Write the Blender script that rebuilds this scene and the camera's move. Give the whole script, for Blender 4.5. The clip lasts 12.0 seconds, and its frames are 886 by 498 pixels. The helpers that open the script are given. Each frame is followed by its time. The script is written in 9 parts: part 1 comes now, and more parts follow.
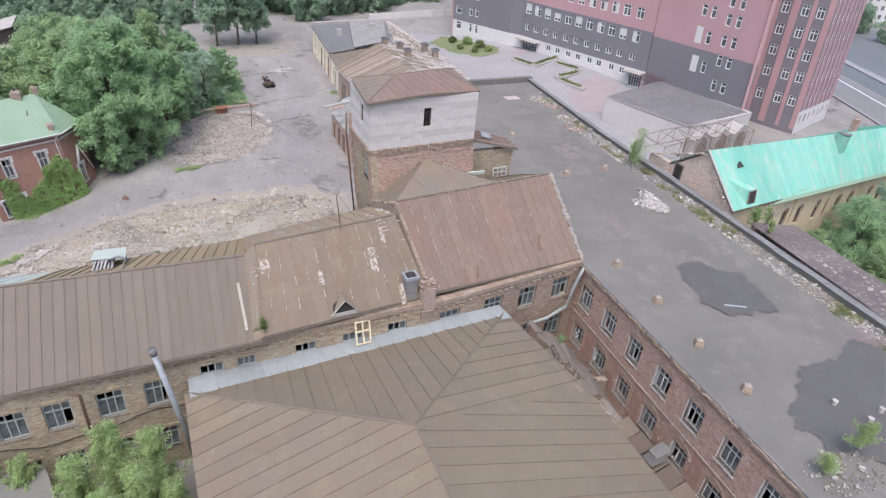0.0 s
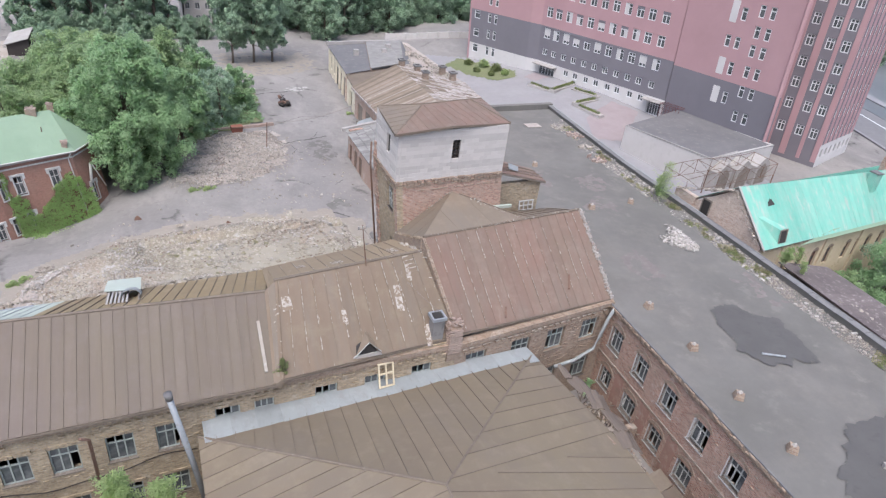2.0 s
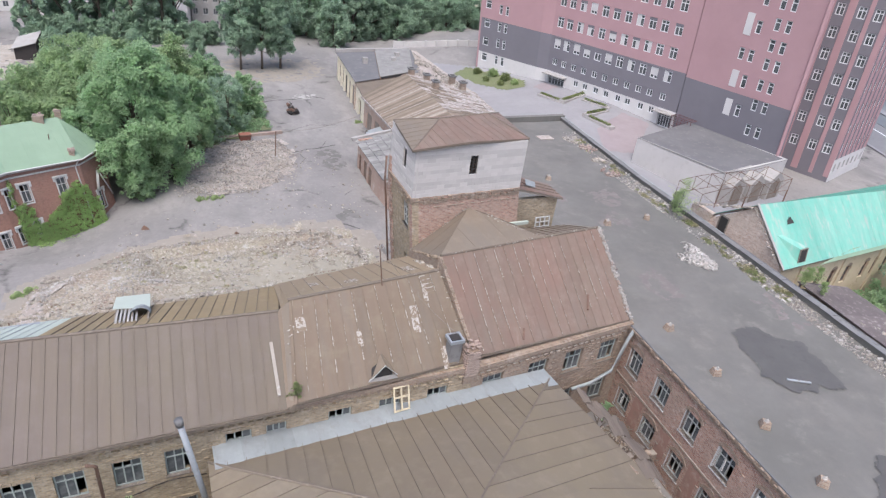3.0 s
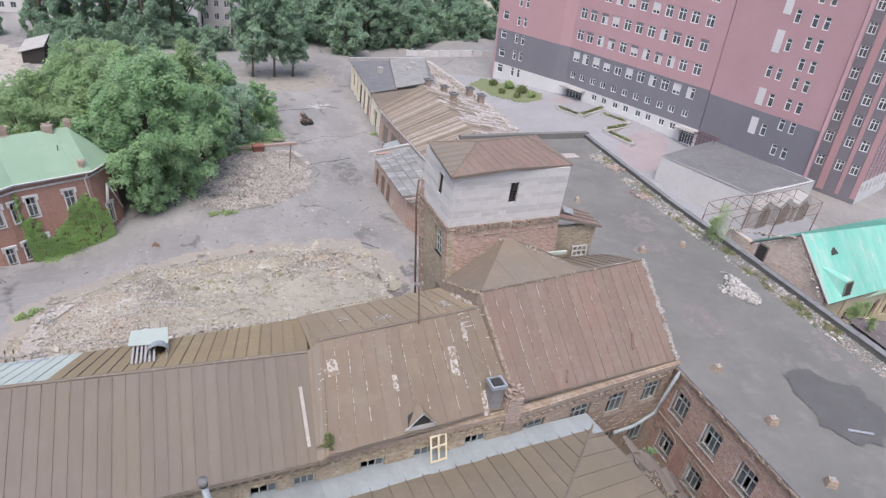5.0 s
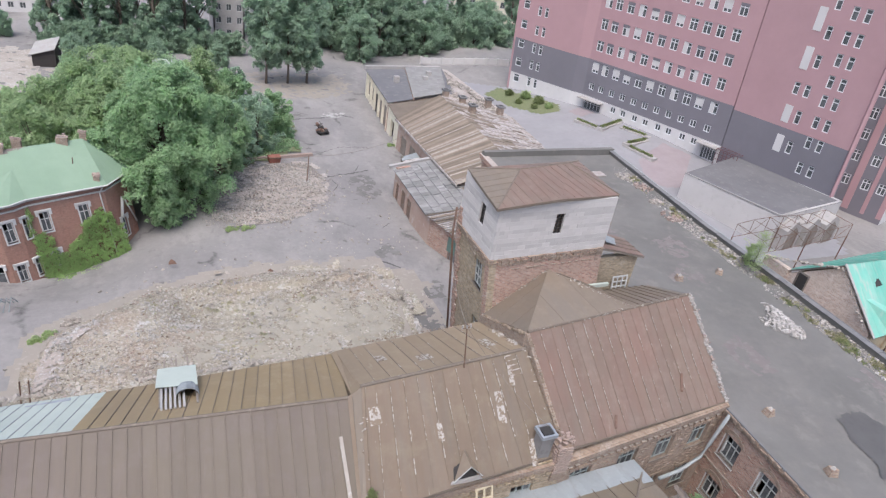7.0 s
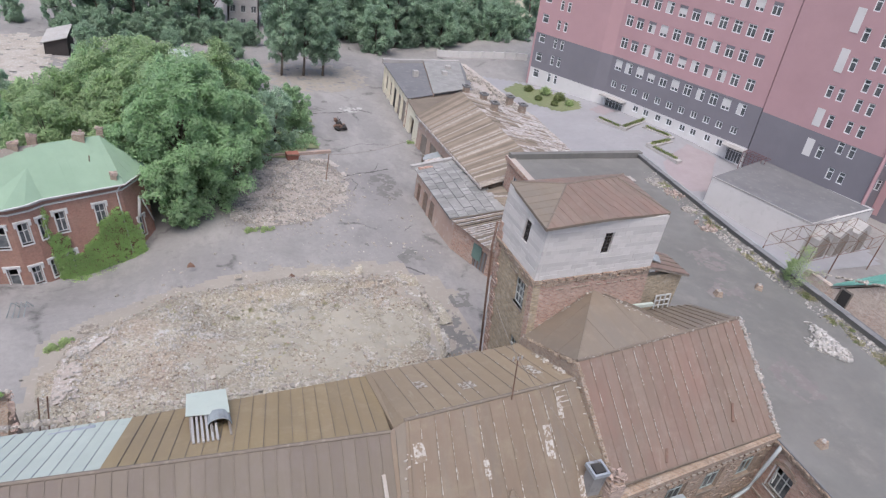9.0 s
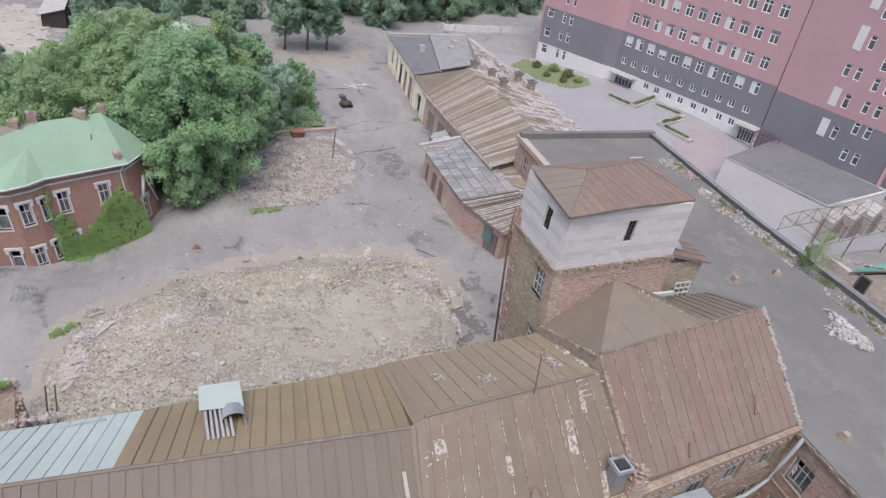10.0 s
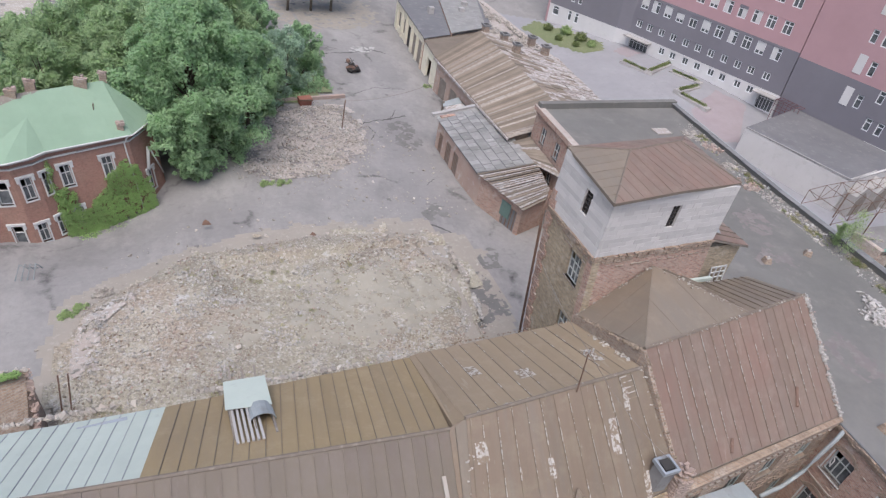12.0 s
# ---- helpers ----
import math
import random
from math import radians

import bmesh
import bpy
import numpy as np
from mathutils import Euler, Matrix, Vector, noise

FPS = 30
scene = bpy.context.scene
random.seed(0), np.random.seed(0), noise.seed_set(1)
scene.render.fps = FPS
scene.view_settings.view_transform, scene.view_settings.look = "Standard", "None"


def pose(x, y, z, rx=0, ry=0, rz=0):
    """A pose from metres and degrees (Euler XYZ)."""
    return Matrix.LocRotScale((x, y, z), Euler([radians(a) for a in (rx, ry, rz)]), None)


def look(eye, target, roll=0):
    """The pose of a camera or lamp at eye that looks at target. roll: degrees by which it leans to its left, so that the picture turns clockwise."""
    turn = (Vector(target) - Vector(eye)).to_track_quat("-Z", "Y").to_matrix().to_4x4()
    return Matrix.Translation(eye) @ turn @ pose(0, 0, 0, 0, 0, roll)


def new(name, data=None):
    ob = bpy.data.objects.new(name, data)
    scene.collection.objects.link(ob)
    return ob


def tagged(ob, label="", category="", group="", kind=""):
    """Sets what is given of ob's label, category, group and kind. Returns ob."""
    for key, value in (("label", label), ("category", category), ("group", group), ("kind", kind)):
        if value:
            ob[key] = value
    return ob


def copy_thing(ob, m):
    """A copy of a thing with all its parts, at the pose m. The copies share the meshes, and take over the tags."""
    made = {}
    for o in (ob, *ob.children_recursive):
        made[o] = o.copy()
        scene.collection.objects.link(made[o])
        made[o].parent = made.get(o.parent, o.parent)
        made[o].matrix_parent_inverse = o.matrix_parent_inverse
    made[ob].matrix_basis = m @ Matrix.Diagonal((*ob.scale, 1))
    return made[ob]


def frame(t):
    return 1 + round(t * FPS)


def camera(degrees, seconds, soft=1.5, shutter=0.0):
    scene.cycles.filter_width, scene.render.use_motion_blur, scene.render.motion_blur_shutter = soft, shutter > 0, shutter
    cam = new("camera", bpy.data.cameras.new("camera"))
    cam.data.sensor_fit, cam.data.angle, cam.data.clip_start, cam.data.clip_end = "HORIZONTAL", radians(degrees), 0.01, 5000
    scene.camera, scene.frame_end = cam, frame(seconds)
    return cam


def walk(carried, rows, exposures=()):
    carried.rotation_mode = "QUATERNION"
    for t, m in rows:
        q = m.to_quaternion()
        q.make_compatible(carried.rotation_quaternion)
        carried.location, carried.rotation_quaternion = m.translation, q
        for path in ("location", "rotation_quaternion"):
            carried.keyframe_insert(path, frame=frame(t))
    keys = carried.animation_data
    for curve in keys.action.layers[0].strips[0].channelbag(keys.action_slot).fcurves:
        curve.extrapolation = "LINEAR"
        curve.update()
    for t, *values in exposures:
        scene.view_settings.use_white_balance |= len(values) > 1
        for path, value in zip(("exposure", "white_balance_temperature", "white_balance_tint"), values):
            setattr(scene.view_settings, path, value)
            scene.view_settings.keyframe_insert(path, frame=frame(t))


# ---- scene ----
cam = camera(70.45, 12.0, 1.3)
PATH = [
    (0, (-3.290, -8.487, 35.294), (0.642, -0.963, 30.008), 5.69),
    (0.5, (-3.365, -7.841, 35.271), (0.562, -0.267, 30.054), 5.98),
    (1, (-3.531, -7.184, 35.263), (0.400, 0.429, 30.106), 6.33),
    (1.5, (-3.746, -6.403, 35.343), (0.187, 1.241, 30.234), 6.70),
    (2, (-3.943, -5.643, 35.434), (-0.011, 2.028, 30.365), 7.02),
    (2.5, (-4.144, -4.780, 35.506), (-0.218, 2.919, 30.474), 7.33),
    (3, (-4.363, -3.909, 35.519), (-0.443, 3.815, 30.522), 7.62),
    (5, (-5.335, 0.158, 35.319), (-1.401, 7.924, 30.398), 8.67),
    (5.5, (-5.621, 1.153, 35.377), (-1.686, 8.918, 30.456), 8.87),
    (6, (-5.950, 2.040, 35.451), (-2.012, 9.805, 30.533), 9.08),
    (6.5, (-6.372, 2.962, 35.578), (-2.431, 10.730, 30.666), 9.35),
    (7, (-6.754, 3.817, 35.616), (-2.812, 11.595, 30.720), 9.61),
    (9, (-7.943, 7.198, 35.741), (-4.060, 14.905, 30.688), 10.61),
    (9.5, (-8.206, 8.089, 35.672), (-4.335, 15.691, 30.454), 10.92),
    (10, (-8.405, 8.878, 35.568), (-4.544, 16.368, 30.184), 11.20),
    (10.5, (-8.636, 9.701, 35.462), (-4.772, 17.066, 29.910), 11.50),
    (11, (-8.865, 10.436, 35.409), (-4.999, 17.692, 29.716), 11.69),
    (11.5, (-9.103, 11.173, 35.315), (-5.239, 18.345, 29.517), 11.90),
    (12, (-9.355, 11.803, 35.221), (-5.493, 18.926, 29.360), 12.12),
]
walk(cam, [(t, look(eye, target, roll)) for t, eye, target, roll in PATH], exposures=((0, 0.80, 5840, 10), (7, 0.71, 5840, 10), (12, 0.58, 5840, 10)))

# ---- light: thin overcast, weak sun from behind and left ----
world = bpy.data.worlds.new("sky")
scene.world = world
world.use_nodes = True
wn = world.node_tree
sky = wn.nodes.new("ShaderNodeTexSky")
sky.sky_type = "NISHITA"
sky.sun_disc = False
sky.sun_elevation = radians(62)
sky.sun_rotation = radians(215)
sky.air_density, sky.dust_density, sky.ozone_density = 1.0, 6.0, 1.0
bg = wn.nodes["Background"]
bg.inputs["Strength"].default_value = 0.15
wn.links.new(sky.outputs[0], bg.inputs["Color"])

sun_data = bpy.data.lights.new("sun", "SUN")
sun_data.energy, sun_data.angle, sun_data.color = 0.8, radians(40), (1.0, 0.95, 0.89)
sun = new("sun", sun_data)
sun.matrix_world = look((-30, -34, 110), (0, 0, 0))


# ---- materials ----
def nodes_of(name):
    m = bpy.data.materials.new(name)
    m.use_nodes = True
    t = m.node_tree
    return m, t, t.nodes["Principled BSDF"]


def coords(t, scale=(1, 1, 1), rot=(0, 0, 0)):
    c = t.nodes.new("ShaderNodeTexCoord")
    mp = t.nodes.new("ShaderNodeMapping")
    mp.inputs["Scale"].default_value = scale
    mp.inputs["Rotation"].default_value = rot
    t.links.new(c.outputs["Object"], mp.inputs["Vector"])
    return mp.outputs["Vector"]


def noise_of(t, vec, scale, detail=6.0, rough=0.6, lo=0.35, hi=0.65):
    n = t.nodes.new("ShaderNodeTexNoise")
    n.inputs["Scale"].default_value, n.inputs["Detail"].default_value, n.inputs["Roughness"].default_value = scale, detail, rough
    t.links.new(vec, n.inputs["Vector"])
    r = t.nodes.new("ShaderNodeMapRange")
    r.inputs["From Min"].default_value, r.inputs["From Max"].default_value = lo, hi
    t.links.new(n.outputs["Fac"], r.inputs["Value"])
    return r.outputs["Result"]


def mix_col(t, fac, a, b):
    m = t.nodes.new("ShaderNodeMix")
    m.data_type = "RGBA"
    if isinstance(fac, float):
        m.inputs["Factor"].default_value = fac
    else:
        t.links.new(fac, m.inputs["Factor"])
    for k, v in (("A", a), ("B", b)):
        s = [i for i in m.inputs if i.name == k and i.type == "RGBA"][0]
        if isinstance(v, tuple):
            s.default_value = (*v, 1)
        else:
            t.links.new(v, s)
    return [o for o in m.outputs if o.type == "RGBA"][0]


def bump(t, b, height, strength, distance=0.05):
    n = t.nodes.new("ShaderNodeBump")
    n.inputs["Strength"].default_value, n.inputs["Distance"].default_value = strength, distance
    t.links.new(height, n.inputs["Height"])
    t.links.new(n.outputs["Normal"], b.inputs["Normal"])


def tone(t, col, amount=0.12, by="Random"):
    """Brightness that differs from piece to piece."""
    o = t.nodes.new("ShaderNodeObjectInfo")
    r = t.nodes.new("ShaderNodeMapRange")
    r.inputs["To Min"].default_value, r.inputs["To Max"].default_value = 1 - amount, 1 + amount
    t.links.new(o.outputs["Random"], r.inputs["Value"])
    h = t.nodes.new("ShaderNodeHueSaturation")
    t.links.new(r.outputs["Result"], h.inputs["Value"])
    t.links.new(col, h.inputs["Color"])
    return h.outputs["Color"]


def mottled(name, a, b, c, big=0.15, fine=3.0, rough=0.85, metal=0.0, stretch=(1, 1, 1), relief=0.25, spots=(0.55, 0.72), vary=0.0, dist=0.03, fine_mix=0.45, wash=None, island=0.0):
    """Base a, large patches of b, small flecks of c, with relief."""
    m, t, p = nodes_of(name)
    v = coords(t)
    vs = coords(t, stretch)
    f1 = noise_of(t, v, big, 5, 0.6)
    f2 = noise_of(t, vs, fine, 8, 0.65, *spots)
    f3 = noise_of(t, vs, fine * 0.35, 6, 0.7, 0.3, 0.7)
    col = mix_col(t, f1, a, b)
    dark = tuple(0.78 * q for q in a)
    mm = t.nodes.new("ShaderNodeMath")
    mm.operation, mm.inputs[1].default_value = "MULTIPLY", fine_mix
    t.links.new(f3, mm.inputs[0])
    col = mix_col(t, mm.outputs[0], col, dark)
    col = mix_col(t, f2, col, c)
    if wash:
        w1 = noise_of(t, vs, wash[1], 8, 0.72, 0.46, 0.72)
        w2 = noise_of(t, v, wash[1] * 2.7, 8, 0.75, 0.5, 0.8)
        for w, q in ((w1, wash[0]), (w2, wash[2])):
            k = t.nodes.new("ShaderNodeMath")
            k.operation, k.inputs[1].default_value = "MULTIPLY", 0.7
            t.links.new(w, k.inputs[0])
            col = mix_col(t, k.outputs[0], col, q)
    if vary:
        col = tone(t, col, vary)
    if island:
        g = t.nodes.new("ShaderNodeNewGeometry")
        r = t.nodes.new("ShaderNodeMapRange")
        r.inputs["To Min"].default_value, r.inputs["To Max"].default_value = 1 - island, 1 + island
        t.links.new(g.outputs["Random Per Island"], r.inputs["Value"])
        h = t.nodes.new("ShaderNodeHueSaturation")
        t.links.new(r.outputs["Result"], h.inputs["Value"])
        t.links.new(col, h.inputs["Color"])
        col = h.outputs["Color"]
    t.links.new(col, p.inputs["Base Color"])
    p.inputs["Roughness"].default_value, p.inputs["Metallic"].default_value = rough, metal
    p.inputs["Specular IOR Level"].default_value = 0.3
    bump(t, p, f2 if relief > 0.5 else f3, relief, dist)
    return m


def brickwork(name, a, b, mortar, dirt, rough=0.9, amount=0.55):
    m, t, p = nodes_of(name)
    c = t.nodes.new("ShaderNodeTexCoord")
    s = t.nodes.new("ShaderNodeSeparateXYZ")
    t.links.new(c.outputs["Object"], s.inputs[0])
    add = t.nodes.new("ShaderNodeMath")
    t.links.new(s.outputs["X"], add.inputs[0])
    t.links.new(s.outputs["Y"], add.inputs[1])
    j = t.nodes.new("ShaderNodeCombineXYZ")
    t.links.new(add.outputs[0], j.inputs[0])
    t.links.new(s.outputs["Z"], j.inputs[1])
    br = t.nodes.new("ShaderNodeTexBrick")
    br.inputs["Color1"].default_value, br.inputs["Color2"].default_value, br.inputs["Mortar"].default_value = (*a, 1), (*b, 1), (*mortar, 1)
    br.inputs["Scale"].default_value = 1.0
    br.inputs["Brick Width"].default_value, br.inputs["Row Height"].default_value, br.inputs["Mortar Size"].default_value = 0.30, 0.11, 0.016
    t.links.new(j.outputs[0], br.inputs["Vector"])
    v = coords(t)
    f1 = noise_of(t, v, 0.35, 8, 0.7, 0.42, 0.66)
    f2 = noise_of(t, v, 2.6, 8, 0.7, 0.5, 0.75)
    mm = t.nodes.new("ShaderNodeMath")
    mm.operation, mm.inputs[1].default_value = "MULTIPLY", amount
    t.links.new(f1, mm.inputs[0])
    col = mix_col(t, mm.outputs[0], br.outputs["Color"], dirt)
    m2 = t.nodes.new("ShaderNodeMath")
    m2.operation, m2.inputs[1].default_value = "MULTIPLY", 0.5
    t.links.new(f2, m2.inputs[0])
    col = mix_col(t, m2.outputs[0], col, tuple(0.45 * q for q in dirt))
    f3 = noise_of(t, v, 0.9, 10, 0.75, 0.56, 0.64)
    m4 = t.nodes.new("ShaderNodeMath")
    m4.operation, m4.inputs[1].default_value = "MULTIPLY", 0.55
    t.links.new(f3, m4.inputs[0])
    col = mix_col(t, m4.outputs[0], col, tuple(min(1.0, 1.35 * q) for q in mortar))
    f5 = noise_of(t, v, 7.0, 4, 0.6, 0.5, 0.7)
    m5 = t.nodes.new("ShaderNodeMath")
    m5.operation, m5.inputs[1].default_value = "MULTIPLY", 0.35
    t.links.new(f5, m5.inputs[0])
    col = mix_col(t, m5.outputs[0], col, tuple(0.5 * q for q in a))
    t.links.new(col, p.inputs["Base Color"])
    p.inputs["Roughness"].default_value = rough
    p.inputs["Specular IOR Level"].default_value = 0.2
    bump(t, p, br.outputs["Fac"], 0.6, -0.01)
    return m


def foliage(name, a, b, c):
    m, t, p = nodes_of(name)
    g1 = t.nodes.new("ShaderNodeNewGeometry")
    r = t.nodes.new("ShaderNodeValToRGB")
    r.color_ramp.elements[0].color, r.color_ramp.elements[1].color = (*a, 1), (*c, 1)
    e = r.color_ramp.elements.new(0.5)
    e.color = (*b, 1)
    t.links.new(g1.outputs["Random Per Island"], r.inputs["Fac"])
    v = coords(t)
    f = noise_of(t, v, 0.45, 3, 0.5, 0.35, 0.7)
    col = mix_col(t, f, r.outputs["Color"], tuple(1.25 * q for q in b))
    t.links.new(col, p.inputs["Base Color"])
    p.inputs["Roughness"].default_value = 0.7
    p.inputs["Specular IOR Level"].default_value = 0.25
    tr = t.nodes.new("ShaderNodeBsdfTranslucent")
    t.links.new(col, tr.inputs["Color"])
    mx = t.nodes.new("ShaderNodeMixShader")
    mx.inputs[0].default_value = 0.6
    t.links.new(p.outputs[0], mx.inputs[1])
    t.links.new(tr.outputs[0], mx.inputs[2])
    t.links.new(mx.outputs[0], t.nodes["Material Output"].inputs["Surface"])
    return m


def scaled(t, value, k):
    m = t.nodes.new("ShaderNodeMath")
    m.operation, m.inputs[1].default_value = "MULTIPLY", k
    t.links.new(value, m.inputs[0])
    return m.outputs[0]


def stones(t, col, v, scale, dark, light, k):
    """Small stones set in a ground, each of its own tone."""
    vo = t.nodes.new("ShaderNodeTexVoronoi")
    vo.inputs["Scale"].default_value = scale
    t.links.new(v, vo.inputs["Vector"])
    sp = t.nodes.new("ShaderNodeSeparateColor")
    t.links.new(vo.outputs["Color"], sp.inputs[0])
    for ch, lo, hi, c in (("Red", 0.72, 0.95, light), ("Green", 0.74, 0.96, dark)):
        r = t.nodes.new("ShaderNodeMapRange")
        r.inputs["From Min"].default_value, r.inputs["From Max"].default_value = lo, hi
        t.links.new(sp.outputs[ch], r.inputs["Value"])
        col = mix_col(t, scaled(t, r.outputs["Result"], k), col, c)
    return col


def asphalt_material():
    m, t, p = nodes_of("worn_asphalt")
    v = coords(t)
    f1 = noise_of(t, v, 0.05, 6, 0.6, 0.4, 0.62)
    f2 = noise_of(t, v, 0.22, 8, 0.68, 0.5, 0.7)
    f3 = noise_of(t, v, 2.2, 8, 0.7, 0.35, 0.7)
    vo = t.nodes.new("ShaderNodeTexVoronoi")
    vo.feature = "DISTANCE_TO_EDGE"
    vo.inputs["Scale"].default_value = 0.16
    w = t.nodes.new("ShaderNodeTexNoise")
    w.inputs["Scale"].default_value, w.inputs["Detail"].default_value = 0.5, 6
    t.links.new(v, w.inputs["Vector"])
    mixv = t.nodes.new("ShaderNodeMix")
    mixv.data_type = "VECTOR"
    mixv.inputs["Factor"].default_value = 0.75
    vi = [i for i in mixv.inputs if i.type == "VECTOR"]
    t.links.new(v, vi[0])
    sc = t.nodes.new("ShaderNodeVectorMath")
    sc.operation = "MULTIPLY_ADD"
    sc.inputs[1].default_value = (4, 4, 0)
    t.links.new(w.outputs["Color"], sc.inputs[0])
    t.links.new(v, sc.inputs[2])
    t.links.new(sc.outputs[0], vi[1])
    t.links.new([o for o in mixv.outputs if o.type == "VECTOR"][0], vo.inputs["Vector"])
    cr = t.nodes.new("ShaderNodeMapRange")
    cr.inputs["From Min"].default_value, cr.inputs["From Max"].default_value = 0.004, 0.016
    cr.inputs["To Min"].default_value, cr.inputs["To Max"].default_value = 1, 0
    t.links.new(vo.outputs["Distance"], cr.inputs["Value"])
    gate = t.nodes.new("ShaderNodeMath")
    gate.operation = "MULTIPLY"
    t.links.new(cr.outputs["Result"], gate.inputs[0])
    t.links.new(f2, gate.inputs[1])
    col = mix_col(t, f1, (0.222, 0.208, 0.20), (0.272, 0.255, 0.242))
    m1 = t.nodes.new("ShaderNodeMath")
    m1.operation, m1.inputs[1].default_value = "MULTIPLY", 0.35
    t.links.new(f3, m1.inputs[0])
    col = mix_col(t, m1.outputs[0], col, (0.16, 0.15, 0.145))
    m3 = t.nodes.new("ShaderNodeMath")
    m3.operation, m3.inputs[1].default_value = "MULTIPLY", 0.3
    t.links.new(f2, m3.inputs[0])
    col = mix_col(t, m3.outputs[0], col, (0.12, 0.11, 0.105))
    pale = noise_of(t, coords(t, (1.0, 0.45, 1), (0, 0, 0.35)), 0.3, 9, 0.72, 0.5, 0.68)
    col = mix_col(t, scaled(t, pale, 0.6), col, (0.315, 0.293, 0.275))
    spot = noise_of(t, coords(t, rot=(0, 0.9, 0)), 0.75, 8, 0.7, 0.6, 0.7)
    col = mix_col(t, scaled(t, spot, 0.5), col, (0.135, 0.127, 0.12))
    col = mix_col(t, gate.outputs[0], col, (0.05, 0.047, 0.045))
    t.links.new(col, p.inputs["Base Color"])
    p.inputs["Roughness"].default_value = 0.95
    p.inputs["Specular IOR Level"].default_value = 0.2
    bump(t, p, f3, 0.3, 0.02)
    return m


def rubble_material():
    """Sand, crushed mortar and brick in drifts of their own."""
    m, t, p = nodes_of("sandy_rubble")
    v = coords(t)
    col = mix_col(t, noise_of(t, coords(t, rot=(0, 0, 0.6)), 0.12, 5, 0.6, 0.4, 0.6), (0.275, 0.244, 0.19), (0.32, 0.288, 0.222))
    col = mix_col(t, scaled(t, noise_of(t, coords(t, rot=(0.7, 0, 2.0)), 0.1, 6, 0.65, 0.5, 0.66), 0.8), col, (0.30, 0.232, 0.18))
    col = mix_col(t, scaled(t, noise_of(t, coords(t, rot=(0, 1.1, 1.0)), 0.28, 8, 0.7, 0.5, 0.66), 0.75), col, (0.205, 0.183, 0.14))
    col = mix_col(t, scaled(t, noise_of(t, coords(t, rot=(1.3, 0, 0.3)), 0.33, 8, 0.7, 0.54, 0.68), 0.9), col, (0.43, 0.395, 0.32))
    col = mix_col(t, scaled(t, noise_of(t, coords(t, rot=(0.4, 0.8, 0)), 0.5, 10, 0.75, 0.55, 0.66), 0.9), col, (0.44, 0.42, 0.405))
    col = stones(t, col, v, 4.6, (0.17, 0.145, 0.115), (0.46, 0.435, 0.395), 0.5)
    col = stones(t, col, v, 10.0, (0.16, 0.14, 0.11), (0.47, 0.44, 0.40), 0.5)
    t.links.new(col, p.inputs["Base Color"])
    p.inputs["Roughness"].default_value = 0.95
    p.inputs["Specular IOR Level"].default_value = 0.2
    bump(t, p, noise_of(t, v, 2.4, 8, 0.65, 0.4, 0.75), 0.8, 0.08)
    return m


def plain(name, col, rough=0.6, metal=0.0, vary=0.0):
    return mottled(name, col, tuple(0.9 * q for q in col), tuple(0.75 * q for q in col), 0.6, 4.0, rough, metal, relief=0.1, vary=vary)


def glass_material():
    m, t, p = nodes_of("dusty_hazed_glass")
    f = noise_of(t, coords(t), 1.5, 4, 0.6, 0.3, 0.8)
    # Dust on the panes, its tones raised to hold haze's lift too.
    t.links.new(mix_col(t, f, (0.05, 0.056, 0.06), (0.17, 0.18, 0.185)), p.inputs["Base Color"])
    p.inputs["Roughness"].default_value = 0.12
    return m


M_ASPHALT = asphalt_material()
M_RUBBLE = rubble_material()
M_SAND = mottled("pale_sand", (0.325, 0.295, 0.24), (0.29, 0.264, 0.215), (0.375, 0.35, 0.295), 0.25, 2.0, 0.95, relief=0.5, spots=(0.54, 0.74), wash=((0.25, 0.232, 0.19), 0.5, (0.36, 0.335, 0.285)))
M_DUST = mottled("sandy_dust", (0.30, 0.265, 0.225), (0.26, 0.232, 0.20), (0.36, 0.33, 0.29), 0.2, 2.0, 0.95, relief=0.3, spots=(0.55, 0.75))
M_RUBBLE_GREY = mottled("grey_rubble", (0.345, 0.298, 0.262), (0.40, 0.355, 0.32), (0.48, 0.445, 0.415), 0.3, 3.0, 0.95, relief=0.6, dist=0.06, spots=(0.52, 0.7), fine_mix=0.7)
M_CHUNK = mottled("broken_masonry", (0.355, 0.322, 0.285), (0.285, 0.248, 0.208), (0.50, 0.475, 0.44), 0.5, 3.0, 0.95, island=0.2)
M_EARTH = mottled("brown_earth", (0.24, 0.19, 0.14), (0.20, 0.155, 0.115), (0.32, 0.27, 0.21), 0.5, 3.0, 0.95, relief=0.6, island=0.2)
M_CHUNK_BRICK = mottled("broken_brick", (0.34, 0.25, 0.21), (0.31, 0.26, 0.225), (0.40, 0.35, 0.31), 0.5, 3.0, 0.95, island=0.2)
M_WHITE_RUBBLE = mottled("white_rubble", (0.40, 0.378, 0.35), (0.32, 0.292, 0.262), (0.475, 0.455, 0.435), 0.8, 3.0, 0.95, island=0.2)
M_GRASS = mottled("grass", (0.15, 0.175, 0.085), (0.18, 0.19, 0.105), (0.235, 0.225, 0.15), 0.3, 4.0, 0.95, relief=0.7)
M_BITUMEN = mottled("bitumen_roofing", (0.142, 0.136, 0.124), (0.178, 0.169, 0.156), (0.205, 0.193, 0.178), 0.16, 0.6, 0.92, spots=(0.58, 0.78), relief=0.18, fine_mix=0.6, wash=((0.188, 0.172, 0.155), 0.3, (0.15, 0.142, 0.134)))
